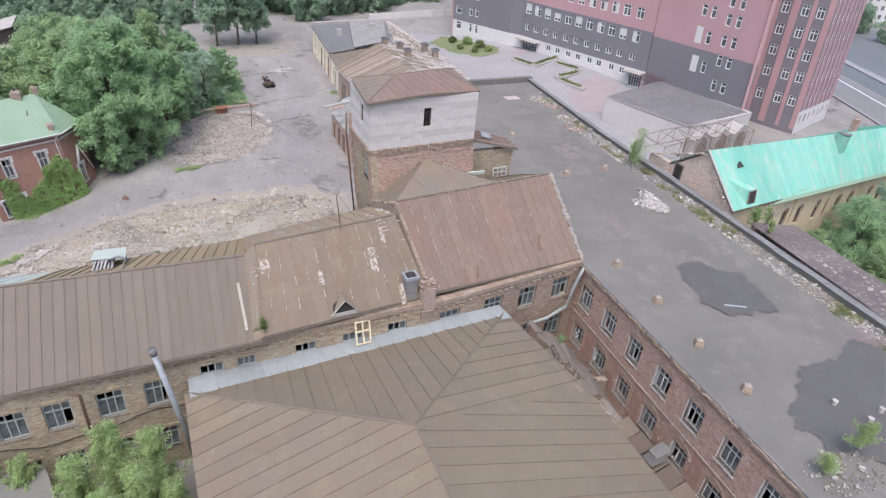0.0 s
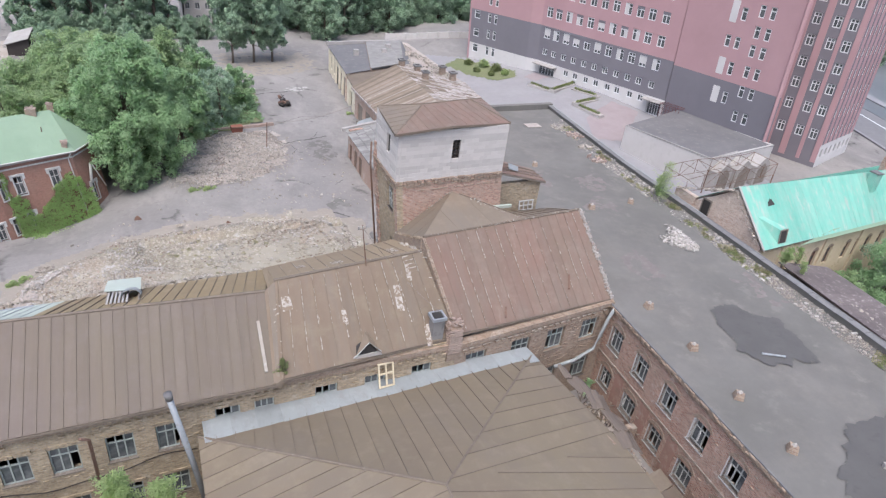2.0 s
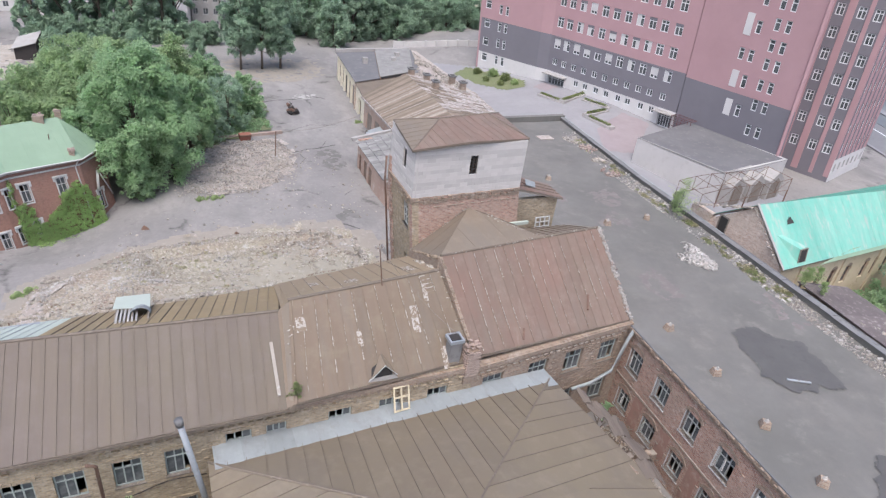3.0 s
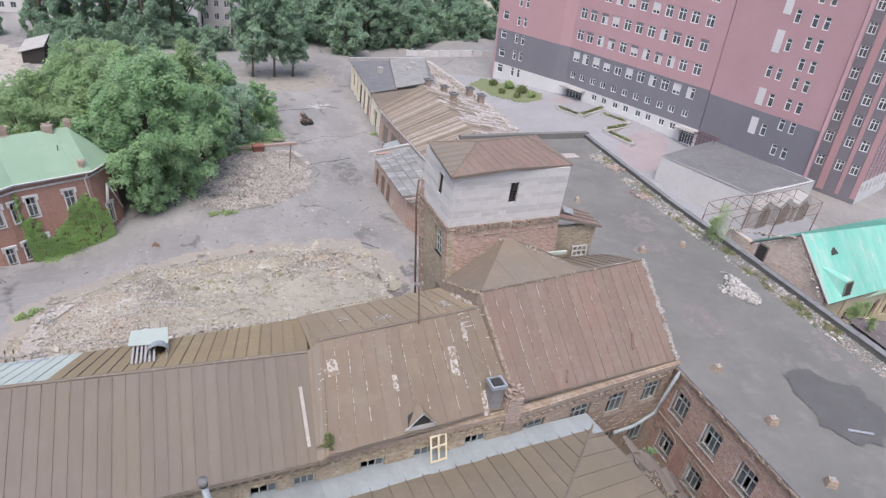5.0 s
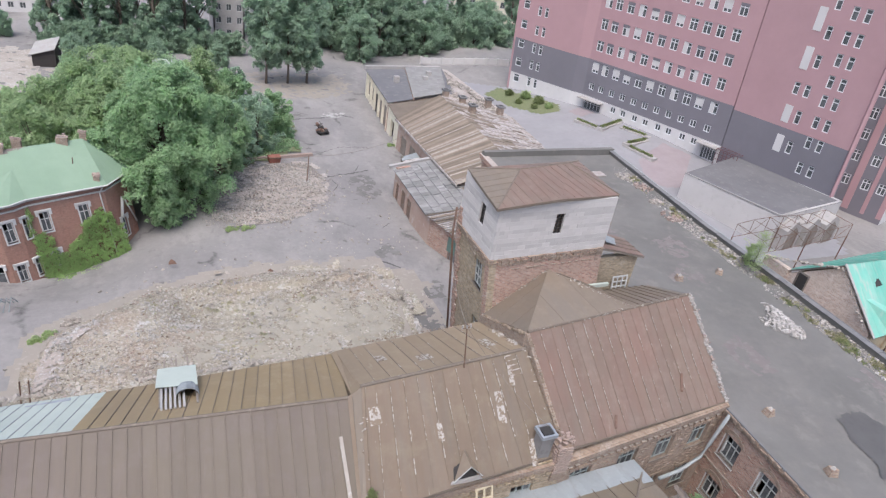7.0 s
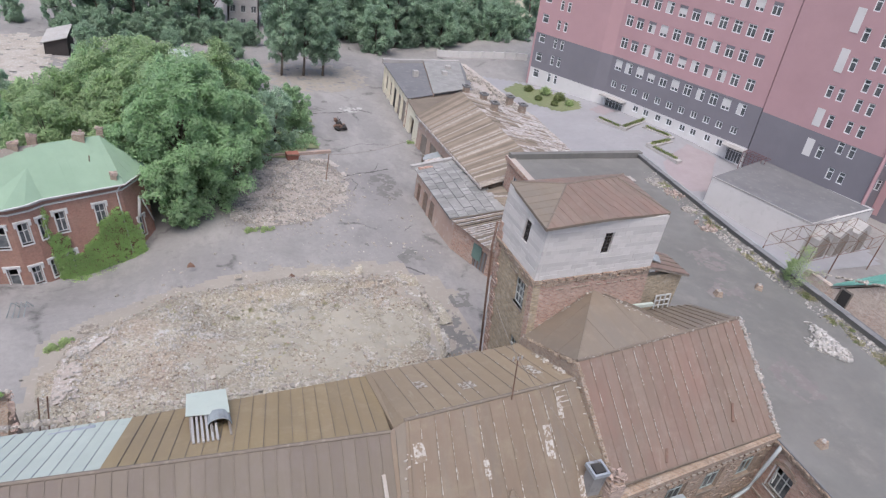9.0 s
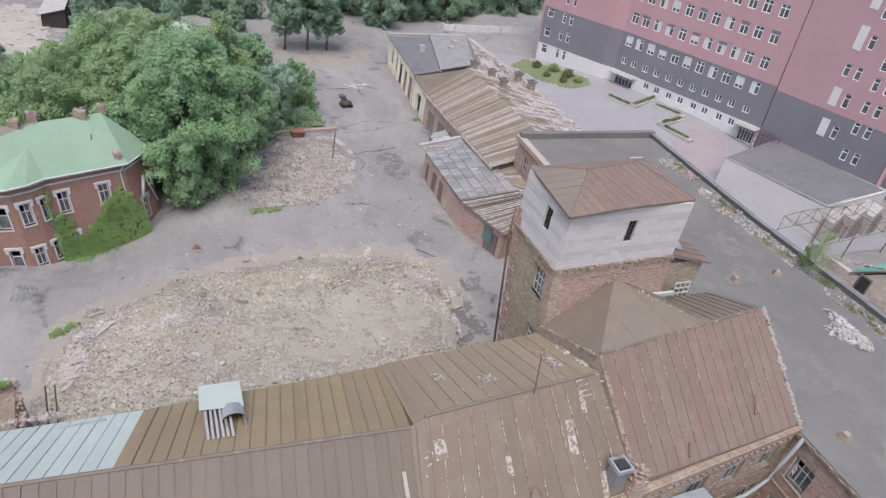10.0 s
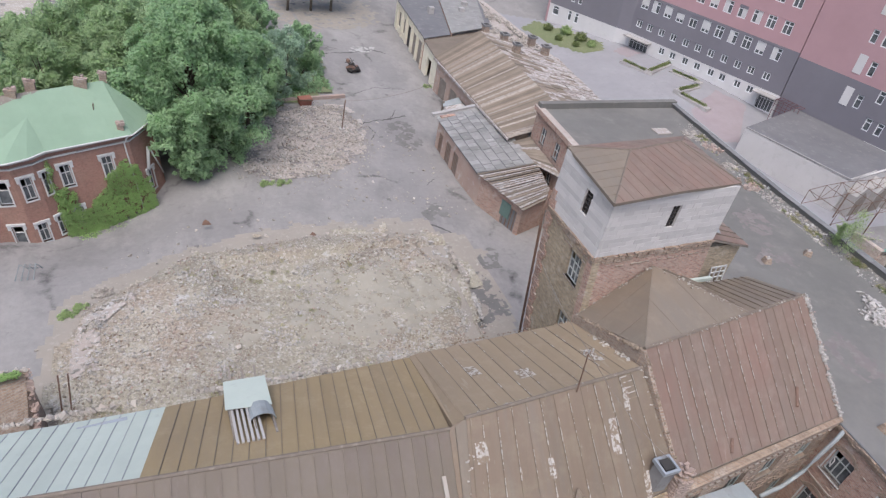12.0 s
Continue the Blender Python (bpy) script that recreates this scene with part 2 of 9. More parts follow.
M_BITUMEN_DARK = mottled("dark_bitumen_roofing", (0.135, 0.132, 0.135), (0.165, 0.16, 0.162), (0.20, 0.195, 0.19), 0.2, 1.0, 0.85, relief=0.15)
M_TAR = mottled("tarred_boards", (0.135, 0.112, 0.11), (0.16, 0.135, 0.13), (0.27, 0.235, 0.225), 0.6, 2.2, 0.95, spots=(0.55, 0.68), relief=0.6, vary=0.15)
M_KERB = mottled("parapet_sheet_metal", (0.165, 0.16, 0.158), (0.215, 0.21, 0.205), (0.10, 0.095, 0.09), 0.4, 2.0, 0.75, relief=0.2, vary=0.1)
M_BRICK = brickwork("old_brown_brick", (0.25, 0.175, 0.125), (0.36, 0.27, 0.20), (0.31, 0.275, 0.24), (0.25, 0.20, 0.16), amount=0.65)
M_BRICK_RED = brickwork("old_red_brick", (0.275, 0.145, 0.108), (0.475, 0.30, 0.228), (0.39, 0.34, 0.30), (0.345, 0.28, 0.23), amount=0.55)
M_BRICK_OCHRE = brickwork("ochre_brick", (0.27, 0.205, 0.13), (0.46, 0.375, 0.26), (0.33, 0.295, 0.245), (0.26, 0.21, 0.155), amount=0.6)
M_BRICK_WORN = brickwork("worn_pale_red_brick", (0.43, 0.30, 0.235), (0.64, 0.52, 0.43), (0.56, 0.51, 0.46), (0.55, 0.47, 0.39), amount=0.7)
M_BRICK_HOUSE = brickwork("painted_red_brick", (0.27, 0.15, 0.115), (0.31, 0.175, 0.135), (0.27, 0.165, 0.13), (0.30, 0.22, 0.175), amount=0.4)
M_PLASTER = mottled("stained_plaster", (0.42, 0.325, 0.27), (0.37, 0.255, 0.21), (0.50, 0.46, 0.42), 0.5, 1.2, 0.95)
M_PLASTER_PINK = mottled("stained_pink_plaster", (0.36, 0.215, 0.175), (0.31, 0.20, 0.16), (0.42, 0.335, 0.285), 0.5, 1.3, 0.95, spots=(0.52, 0.7), wash=((0.25, 0.18, 0.145), 0.6, (0.40, 0.29, 0.24)))
M_YELLOW = mottled("pale_yellow_render", (0.72, 0.67, 0.54), (0.65, 0.60, 0.475), (0.48, 0.42, 0.33), 0.4, 1.2, 0.95)
M_SAND_BRICK = mottled("sand_render", (0.64, 0.54, 0.39), (0.57, 0.47, 0.33), (0.42, 0.34, 0.235), 0.4, 1.5, 0.95)
M_BLOCK = mottled("aerated_concrete_block", (0.52, 0.495, 0.475), (0.47, 0.445, 0.43), (0.40, 0.375, 0.36), 0.3, 1.3, 0.95, stretch=(0.35, 0.35, 2.2), spots=(0.55, 0.8), vary=0.05, relief=0.15)
M_BLOCK_GREY = mottled("stained_concrete_block", (0.455, 0.43, 0.415), (0.42, 0.40, 0.385), (0.36, 0.34, 0.325), 0.3, 1.3, 0.95, stretch=(0.35, 0.35, 2.2), spots=(0.55, 0.8), vary=0.05, relief=0.15)
M_ROOF_RED = mottled("red_brown_roof_sheet", (0.205, 0.134, 0.106), (0.172, 0.132, 0.102), (0.27, 0.21, 0.175), 0.22, 1.5, 0.7, stretch=(2.2, 0.35, 0.5), spots=(0.6, 0.8), vary=0.06, relief=0.15, wash=((0.185, 0.15, 0.125), 0.35, (0.25, 0.19, 0.16)))
M_ROOF_BROWN = mottled("rusty_brown_roof_sheet", (0.20, 0.158, 0.118), (0.18, 0.15, 0.118), (0.29, 0.245, 0.195), 0.12, 1.4, 0.65, stretch=(2.4, 0.3, 0.5), spots=(0.62, 0.85), vary=0.05, relief=0.12, wash=((0.162, 0.14, 0.118), 0.3, (0.235, 0.20, 0.15)))
M_ROOF_FLAKED = mottled("flaking_brown_roof_sheet", (0.172, 0.131, 0.093), (0.185, 0.14, 0.105), (0.33, 0.29, 0.24), 0.16, 1.5, 0.75, stretch=(3.2, 0.32, 0.5), spots=(0.645, 0.71), vary=0.05, relief=0.12, wash=((0.162, 0.14, 0.115), 0.35, (0.225, 0.19, 0.135)))
M_ROOF_TAN = mottled("tan_rusted_roof_sheet", (0.262, 0.203, 0.136), (0.238, 0.184, 0.126), (0.35, 0.305, 0.24), 0.14, 1.4, 0.7, stretch=(2.4, 0.3, 0.5), spots=(0.6, 0.76), vary=0.06, relief=0.12, wash=((0.22, 0.173, 0.124), 0.35, (0.29, 0.235, 0.168)))
M_ROOF_PURPLE = mottled("faded_purple_brown_roof_sheet", (0.136, 0.108, 0.094), (0.145, 0.121, 0.092), (0.178, 0.144, 0.124), 0.07, 1.3, 0.68, stretch=(2.4, 0.3, 0.5), spots=(0.62, 0.85), vary=0.05, relief=0.1, wash=((0.15, 0.12, 0.085), 0.25, (0.165, 0.135, 0.12)))
M_ROOF_OLIVE = mottled("olive_brown_roof_sheet", (0.27, 0.205, 0.115), (0.235, 0.178, 0.105), (0.32, 0.26, 0.165), 0.12, 1.4, 0.7, stretch=(2.4, 0.3, 0.5), spots=(0.62, 0.85), vary=0.06, relief=0.1, wash=((0.21, 0.165, 0.115), 0.3, (0.31, 0.25, 0.16)))
M_ROOF_HIP = mottled("tan_brown_roof_sheet", (0.192, 0.158, 0.109), (0.172, 0.138, 0.10), (0.225, 0.194, 0.136), 0.11, 0.8, 0.68, stretch=(0.6, 0.6, 0.6), spots=(0.58, 0.85), vary=0.05, relief=0.12, wash=((0.16, 0.135, 0.11), 0.3, (0.23, 0.19, 0.14)))
M_FLAKE = mottled("flaked_white_paint", (0.44, 0.41, 0.37), (0.36, 0.33, 0.29), (0.20, 0.155, 0.115), 1.2, 5.0, 0.9, spots=(0.47, 0.54))
M_SEAM = mottled("roof_seam_brown", (0.165, 0.135, 0.108), (0.185, 0.152, 0.12), (0.235, 0.195, 0.16), 0.5, 3.0, 0.75, relief=0.1)
M_ZINC = mottled("galvanised_sheet", (0.30, 0.32, 0.322), (0.265, 0.285, 0.29), (0.215, 0.21, 0.20), 0.4, 1.2, 0.7, 0.05, stretch=(1.6, 0.6, 1), spots=(0.56, 0.78), vary=0.1, relief=0.15, fine_mix=0.6, wash=((0.235, 0.24, 0.238), 0.6, (0.345, 0.36, 0.36)))
M_WHITE_SHEET = mottled("pale_roof_sheet", (0.43, 0.47, 0.415), (0.385, 0.42, 0.375), (0.32, 0.33, 0.30), 0.3, 1.5, 0.8, 0.0, spots=(0.62, 0.9), vary=0.04, relief=0.1)
M_TURQUOISE = mottled("peeling_turquoise_roof_paint", (0.16, 0.42, 0.335), (0.215, 0.445, 0.36), (0.35, 0.375, 0.33), 0.35, 1.0, 0.75, stretch=(1.6, 0.5, 0.5), spots=(0.55, 0.66), vary=0.08, relief=0.1, fine_mix=0.6, wash=((0.29, 0.42, 0.36), 0.5, (0.27, 0.33, 0.28)))
M_GREEN_ROOF = mottled("pale_green_roof_paint", (0.215, 0.305, 0.21), (0.24, 0.325, 0.232), (0.195, 0.265, 0.19), 0.12, 1.0, 0.6, spots=(0.6, 0.9), relief=0.05)
M_SLATE = mottled("patched_felt_roof", (0.215, 0.207, 0.196), (0.265, 0.256, 0.245), (0.32, 0.31, 0.29), 0.5, 1.6, 0.95, vary=0.16)
M_CORR = mottled("weathered_corrugated_sheet", (0.19, 0.155, 0.12), (0.235, 0.192, 0.152), (0.33, 0.30, 0.265), 0.3, 2.0, 0.9, stretch=(0.8, 1.6, 1), spots=(0.63, 0.8), vary=0.26)
M_CORR_WHITE = mottled("peeling_white_sheet", (0.43, 0.405, 0.39), (0.345, 0.305, 0.275), (0.22, 0.18, 0.15), 0.7, 3.0, 0.9, stretch=(0.6, 1.6, 1), spots=(0.48, 0.56), vary=0.18)
M_CORR_PALE = mottled("bleached_corrugated_sheet", (0.285, 0.25, 0.215), (0.33, 0.295, 0.255), (0.21, 0.17, 0.135), 0.5, 2.5, 0.9, stretch=(0.8, 1.6, 1), spots=(0.5, 0.62), vary=0.2)
M_WOOD = mottled("grey_weathered_wood", (0.24, 0.21, 0.18), (0.18, 0.15, 0.125), (0.33, 0.30, 0.27), 0.8, 5.0, 0.9)
M_FRAME = mottled("flaking_window_paint", (0.44, 0.455, 0.44), (0.35, 0.36, 0.34), (0.25, 0.225, 0.195), 0.8, 5.0, 0.8)
M_FRAME_GREEN = mottled("grey_green_window_paint", (0.33, 0.365, 0.345), (0.27, 0.30, 0.285), (0.40, 0.395, 0.37), 0.8, 5.0, 0.8)
M_FRAME_WHITE = mottled("white_window_paint", (0.56, 0.555, 0.54), (0.48, 0.47, 0.45), (0.36, 0.33, 0.30), 0.8, 4.0, 0.8)
M_CREAM = mottled("cream_window_paint", (0.62, 0.54, 0.38), (0.54, 0.46, 0.32), (0.40, 0.33, 0.24), 0.8, 4.0, 0.75)
M_PVC = plain("white_plastic", (0.72, 0.73, 0.74), 0.45)
M_GLASS = glass_material()
# Near-black that paints the unlit depth of openings, raised for haze.
M_DARK = plain("dark_void", (0.045, 0.042, 0.04), 0.95)
# Distance haze is mixed into the red and grey panel colours.
M_RED_PANEL = mottled("haze_paled_red_panel", (0.40, 0.25, 0.262), (0.42, 0.27, 0.282), (0.38, 0.238, 0.25), 0.05, 0.5, 0.65, relief=0.05)
M_GREY_PANEL = mottled("dark_grey_panel", (0.182, 0.172, 0.192), (0.196, 0.186, 0.205), (0.168, 0.158, 0.176), 0.05, 0.5, 0.6, relief=0.05)
M_WHITE_PANEL = mottled("white_stone_cladding", (0.60, 0.58, 0.57), (0.55, 0.53, 0.52), (0.50, 0.48, 0.47), 0.1, 0.7, 0.8, relief=0.05)
M_WHITE_RENDER = mottled("off_white_render", (0.52, 0.50, 0.485), (0.48, 0.46, 0.445), (0.42, 0.40, 0.38), 0.15, 0.8, 0.9, relief=0.05)
M_PAVING = mottled("grey_paving", (0.262, 0.254, 0.262), (0.292, 0.283, 0.29), (0.235, 0.227, 0.234), 0.12, 1.2, 0.9, relief=0.1)
M_ROAD = mottled("grey_road", (0.185, 0.18, 0.185), (0.205, 0.20, 0.205), (0.16, 0.155, 0.16), 0.1, 1.0, 0.9, relief=0.1)
M_PAVING_RED = mottled("pink_paving", (0.282, 0.236, 0.242), (0.305, 0.262, 0.265), (0.262, 0.222, 0.228), 0.25, 1.4, 0.9, relief=0.1)
M_CONCRETE = mottled("weathered_concrete", (0.40, 0.38, 0.36), (0.33, 0.31, 0.29), (0.26, 0.24, 0.22), 0.4, 2.0, 0.95)
M_STEEL = mottled("rusty_steel", (0.20, 0.12, 0.085), (0.16, 0.11, 0.09), (0.26, 0.19, 0.15), 0.8, 4.0, 0.75, 0.2)
M_PIPE = mottled("grey_painted_pipe", (0.33, 0.35, 0.37), (0.28, 0.30, 0.32), (0.20, 0.17, 0.15), 0.8, 3.0, 0.55, 0.3)
M_GREEN_PAINT = plain("dark_green_paint", (0.13, 0.19, 0.165), 0.8)
M_IRON = plain("dark_iron", (0.05, 0.043, 0.04), 0.8)
M_BLIND = plain("pale_roller_blind", (0.58, 0.57, 0.56), 0.8)
M_RED_PAINT = plain("red_oxide_paint", (0.30, 0.125, 0.09), 0.8)
M_RED_STEEL = plain("dark_red_steel", (0.17, 0.085, 0.09), 0.7)
M_BARK = mottled("bark", (0.12, 0.095, 0.075), (0.15, 0.125, 0.10), (0.20, 0.18, 0.15), 1.0, 5.0, 0.95, relief=0.6)
# Tree leaf colours are raised above real leaves, with haze's lift in them.
M_LEAF = foliage("maple_leaves", (0.295, 0.42, 0.235), (0.33, 0.455, 0.26), (0.37, 0.49, 0.295))
M_LEAF_LIGHT = foliage("pale_leaves", (0.295, 0.395, 0.215), (0.335, 0.43, 0.235), (0.375, 0.455, 0.265))
M_LEAF_DARK = foliage("dark_leaves", (0.30, 0.405, 0.29), (0.335, 0.435, 0.315), (0.37, 0.465, 0.345))
M_LEAF_BUSH = foliage("birch_leaves", (0.285, 0.38, 0.17), (0.345, 0.43, 0.20), (0.405, 0.475, 0.25))
M_DRY = foliage("dry_weeds", (0.25, 0.24, 0.13), (0.31, 0.29, 0.17), (0.36, 0.33, 0.21))
M_HEDGE = foliage("hedge_leaves", (0.17, 0.205, 0.085), (0.215, 0.25, 0.11), (0.27, 0.29, 0.15))
M_IVY = foliage("creeper_leaves", (0.275, 0.40, 0.15), (0.335, 0.46, 0.185), (0.395, 0.505, 0.235))
M_WATER = mottled("river_water", (0.14, 0.145, 0.15), (0.155, 0.16, 0.165), (0.125, 0.13, 0.135), 0.02, 0.2, 0.5, relief=0.05)
M_PUDDLE = mottled("wet_tar", (0.098, 0.092, 0.088), (0.112, 0.106, 0.10), (0.085, 0.08, 0.076), 0.4, 1.5, 0.65, relief=0.06)
M_FELT_RED = mottled("red_brown_felt", (0.165, 0.132, 0.128), (0.185, 0.15, 0.145), (0.215, 0.19, 0.185), 0.4, 1.6, 0.9, spots=(0.55, 0.75), relief=0.1)
M_FELT_WORN = mottled("worn_brown_felt", (0.19, 0.162, 0.152), (0.165, 0.148, 0.142), (0.215, 0.195, 0.182), 0.5, 1.8, 0.9, spots=(0.5, 0.7), relief=0.15)
M_CRACK = mottled("broken_asphalt", (0.085, 0.08, 0.075), (0.11, 0.10, 0.095), (0.16, 0.15, 0.14), 0.6, 2.5, 0.9, relief=0.3)
M_STAIN = mottled("damp_asphalt", (0.145, 0.135, 0.125), (0.18, 0.168, 0.158), (0.11, 0.103, 0.097), 0.6, 1.8, 0.8, relief=0.2)


# ---- mesh helpers ----
def ground_z(x, y):
    def s(v):
        v = min(max(v, 0.0), 1.0)
        return v * v * (3 - 2 * v)
    z = 0.6 + 3.0 * s((x - 44) / 26) * s((y - 55) / 35) * (1 - s((x - 100) / 14))
    z -= 2.8 * math.exp(-(((x + 17) / 10) ** 2 + ((y - 66) / 9) ** 2))
    return z


def mesh_of(name, verts, faces, material, smooth=False):
    me = bpy.data.meshes.new(name)
    me.from_pydata([tuple(v) for v in verts], [], faces)
    me.materials.append(material)
    if smooth:
        me.polygons.foreach_set("use_smooth", [True] * len(me.polygons))
    me.update()
    return me


def thing(name, label, category, group="", kind="", at=(0, 0, 0)):
    ob = new(name)
    ob.location = at
    ob.empty_display_size = 0.2
    return tagged(ob, label, category, group, kind)


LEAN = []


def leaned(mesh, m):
    """A copy of a mesh, sheared sideways to offset the lens's bowing: (height of the pivot, x and y per metre below it,
    also above it, shift in x and y).
    """
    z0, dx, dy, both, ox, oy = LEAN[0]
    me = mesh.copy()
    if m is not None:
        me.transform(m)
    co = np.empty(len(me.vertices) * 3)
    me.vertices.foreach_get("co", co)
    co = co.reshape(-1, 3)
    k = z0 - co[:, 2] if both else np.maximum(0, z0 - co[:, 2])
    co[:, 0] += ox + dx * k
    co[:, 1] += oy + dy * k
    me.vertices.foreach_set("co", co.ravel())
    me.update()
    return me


def put(name, mesh, parent=None, label="", m=None):
    """Links a mesh; m is its place in the world when the parents stand unturned at the origin."""
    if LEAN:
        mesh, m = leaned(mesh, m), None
    ob = new(name, mesh)
    if parent is not None:
        ob.parent = parent
        if parent.type == "EMPTY":
            ob.matrix_parent_inverse = Matrix.Translation(parent.location).inverted()
        else:
            ob.matrix_parent_inverse = parent.matrix_basis.inverted()
    if m is not None:
        ob.matrix_basis = m
    if label:
        ob["label"] = label
    return ob


class Soup:
    """Collects boxes, slabs and tubes for one mesh."""

    def __init__(self):
        self.v, self.f = [], []

    def face(self, *pts):
        n = len(self.v)
        self.v += [tuple(p) for p in pts]
        self.f.append(tuple(range(n, n + len(pts))))
        return self

    def hexa(self, a, b):
        """Two matching rings of points, joined and capped."""
        n, k = len(self.v), len(a)
        self.v += [tuple(p) for p in a] + [tuple(p) for p in b]
        self.f += [tuple(range(n + k - 1, n - 1, -1)), tuple(range(n + k, n + 2 * k))]
        self.f += [(n + i, n + (i + 1) % k, n + k + (i + 1) % k, n + k + i) for i in range(k)]
        return self

    def box(self, x0, x1, y0, y1, z0, z1):
        return self.hexa([(x0, y0, z0), (x1, y0, z0), (x1, y1, z0), (x0, y1, z0)], [(x0, y0, z1), (x1, y0, z1), (x1, y1, z1), (x0, y1, z1)])

    def obox(self, o, ux, uy, x0, x1, y0, y1, z0, z1):
        """A box in a turned plan: o + x*ux + y*uy."""
        def q(x, y, z):
            return (o[0] + x * ux[0] + y * uy[0], o[1] + x * ux[1] + y * uy[1], z)
        return self.hexa([q(x0, y0, z0), q(x1, y0, z0), q(x1, y1, z0), q(x0, y1, z0)], [q(x0, y0, z1), q(x1, y0, z1), q(x1, y1, z1), q(x0, y1, z1)])

    def slab(self, pts, t):
        """A sheet through pts, t thick downwards."""
        return self.hexa([(p[0], p[1], p[2] - t) for p in pts], pts)

    def tube(self, pts, r, n=6):
        pts = [Vector(p) for p in pts]
        rings = []
        for i, p in enumerate(pts):
            d = (pts[min(i + 1, len(pts) - 1)] - pts[max(i - 1, 0)]).normalized()
            a = d.orthogonal().normalized()
            b = d.cross(a)
            rr = r[i] if isinstance(r, (list, tuple)) else r
            rings.append([p + rr * (math.cos(2 * math.pi * k / n) * a + math.sin(2 * math.pi * k / n) * b) for k in range(n)])
        base = len(self.v)
        for ring in rings:
            self.v += [tuple(q) for q in ring]
        for i in range(len(rings) - 1):
            for k in range(n):
                a0, a1 = base + i * n + k, base + i * n + (k + 1) % n
                self.f.append((a0, a1, a1 + n, a0 + n))
        self.f.append(tuple(range(base + n - 1, base - 1, -1)))
        self.f.append(tuple(range(base + (len(rings) - 1) * n, base + len(rings) * n)))
        return self

    def mesh(self, name, material, smooth=False):
        return mesh_of(name, self.v, self.f, material, smooth)


def lerp(a, b, t):
    return tuple(p + (q - p) * t for p, q in zip(a, b))


def wall_frame(p0, p1):
    d = Vector((p1[0] - p0[0], p1[1] - p0[1], 0))
    ln = d.length
    d.normalize()
    return d, Vector((-d.y, d.x, 0)), ln


def wall(name, parent, p0, p1, z0, z1, material, openings=(), thick=0.45, label=""):
    """A wall from p0 to p1, seen from its right side, with openings (u0, u1, low, high) cut through it."""
    d, inn, ln = wall_frame(p0, p1)
    us = sorted({0, ln, *[u for o in openings for u in o[:2]]})
    zs = sorted({z0, z1, *[z for o in openings for z in o[2:4]]})
    s = Soup()

    def q(u, z, k):
        return (p0[0] + d.x * u + inn.x * k, p0[1] + d.y * u + inn.y * k, z)
    for i in range(len(us) - 1):
        for j in range(len(zs) - 1):
            u, z = (us[i] + us[i + 1]) / 2, (zs[j] + zs[j + 1]) / 2
            if any(o[0] < u < o[1] and o[2] < z < o[3] for o in openings):
                continue
            a, b, c, e = us[i], us[i + 1], zs[j], zs[j + 1]
            s.face(q(a, c, 0), q(b, c, 0), q(b, e, 0), q(a, e, 0))
            s.face(q(b, c, thick), q(a, c, thick), q(a, e, thick), q(b, e, thick))
    for a, b, c, e in [o[:4] for o in openings]:
        s.face(q(a, c, 0), q(a, c, thick), q(b, c, thick), q(b, c, 0))
        s.face(q(a, e, 0), q(b, e, 0), q(b, e, thick), q(a, e, thick))
        s.face(q(a, c, 0), q(a, e, 0), q(a, e, thick), q(a, c, thick))
        s.face(q(b, c, 0), q(b, c, thick), q(b, e, thick), q(b, e, 0))
    s.face(q(0, z1, 0), q(ln, z1, 0), q(ln, z1, thick), q(0, z1, thick))
    s.face(q(0, z0, 0), q(0, z1, 0), q(0, z1, thick), q(0, z0, thick))
    s.face(q(ln, z0, 0), q(ln, z0, thick), q(ln, z1, thick), q(ln, z1, 0))
    return put(name, s.mesh(name, material), parent, label)


WIN_MESHES = {}


def grid_bars(xs, zs, solid, y0, y1):
    """One joined mesh of the solid cells of a grid, y0 to y1 deep."""
    s = Soup()
    nx, nz = len(xs), len(zs)
    s.v = [(x, y, z) for y in (y0, y1) for z in zs for x in xs]

    def at(i, j, k):
        return k * nx * nz + j * nx + i
    for j in range(nz - 1):
        for i in range(nx - 1):
            if not solid(i, j):
                continue
            s.f.append((at(i, j, 0), at(i + 1, j, 0), at(i + 1, j + 1, 0), at(i, j + 1, 0)))
            s.f.append((at(i, j + 1, 1), at(i + 1, j + 1, 1), at(i + 1, j, 1), at(i, j, 1)))
            for di, dj, a, b in ((-1, 0, (i, j + 1), (i, j)), (1, 0, (i + 1, j), (i + 1, j + 1)), (0, -1, (i, j), (i + 1, j)), (0, 1, (i + 1, j + 1), (i, j + 1))):
                u, w = i + di, j + dj
                if not (0 <= u < nx - 1 and 0 <= w < nz - 1 and solid(u, w)):
                    s.f.append((at(*a, 0), at(*a, 1), at(*b, 1), at(*b, 0)))
    return s


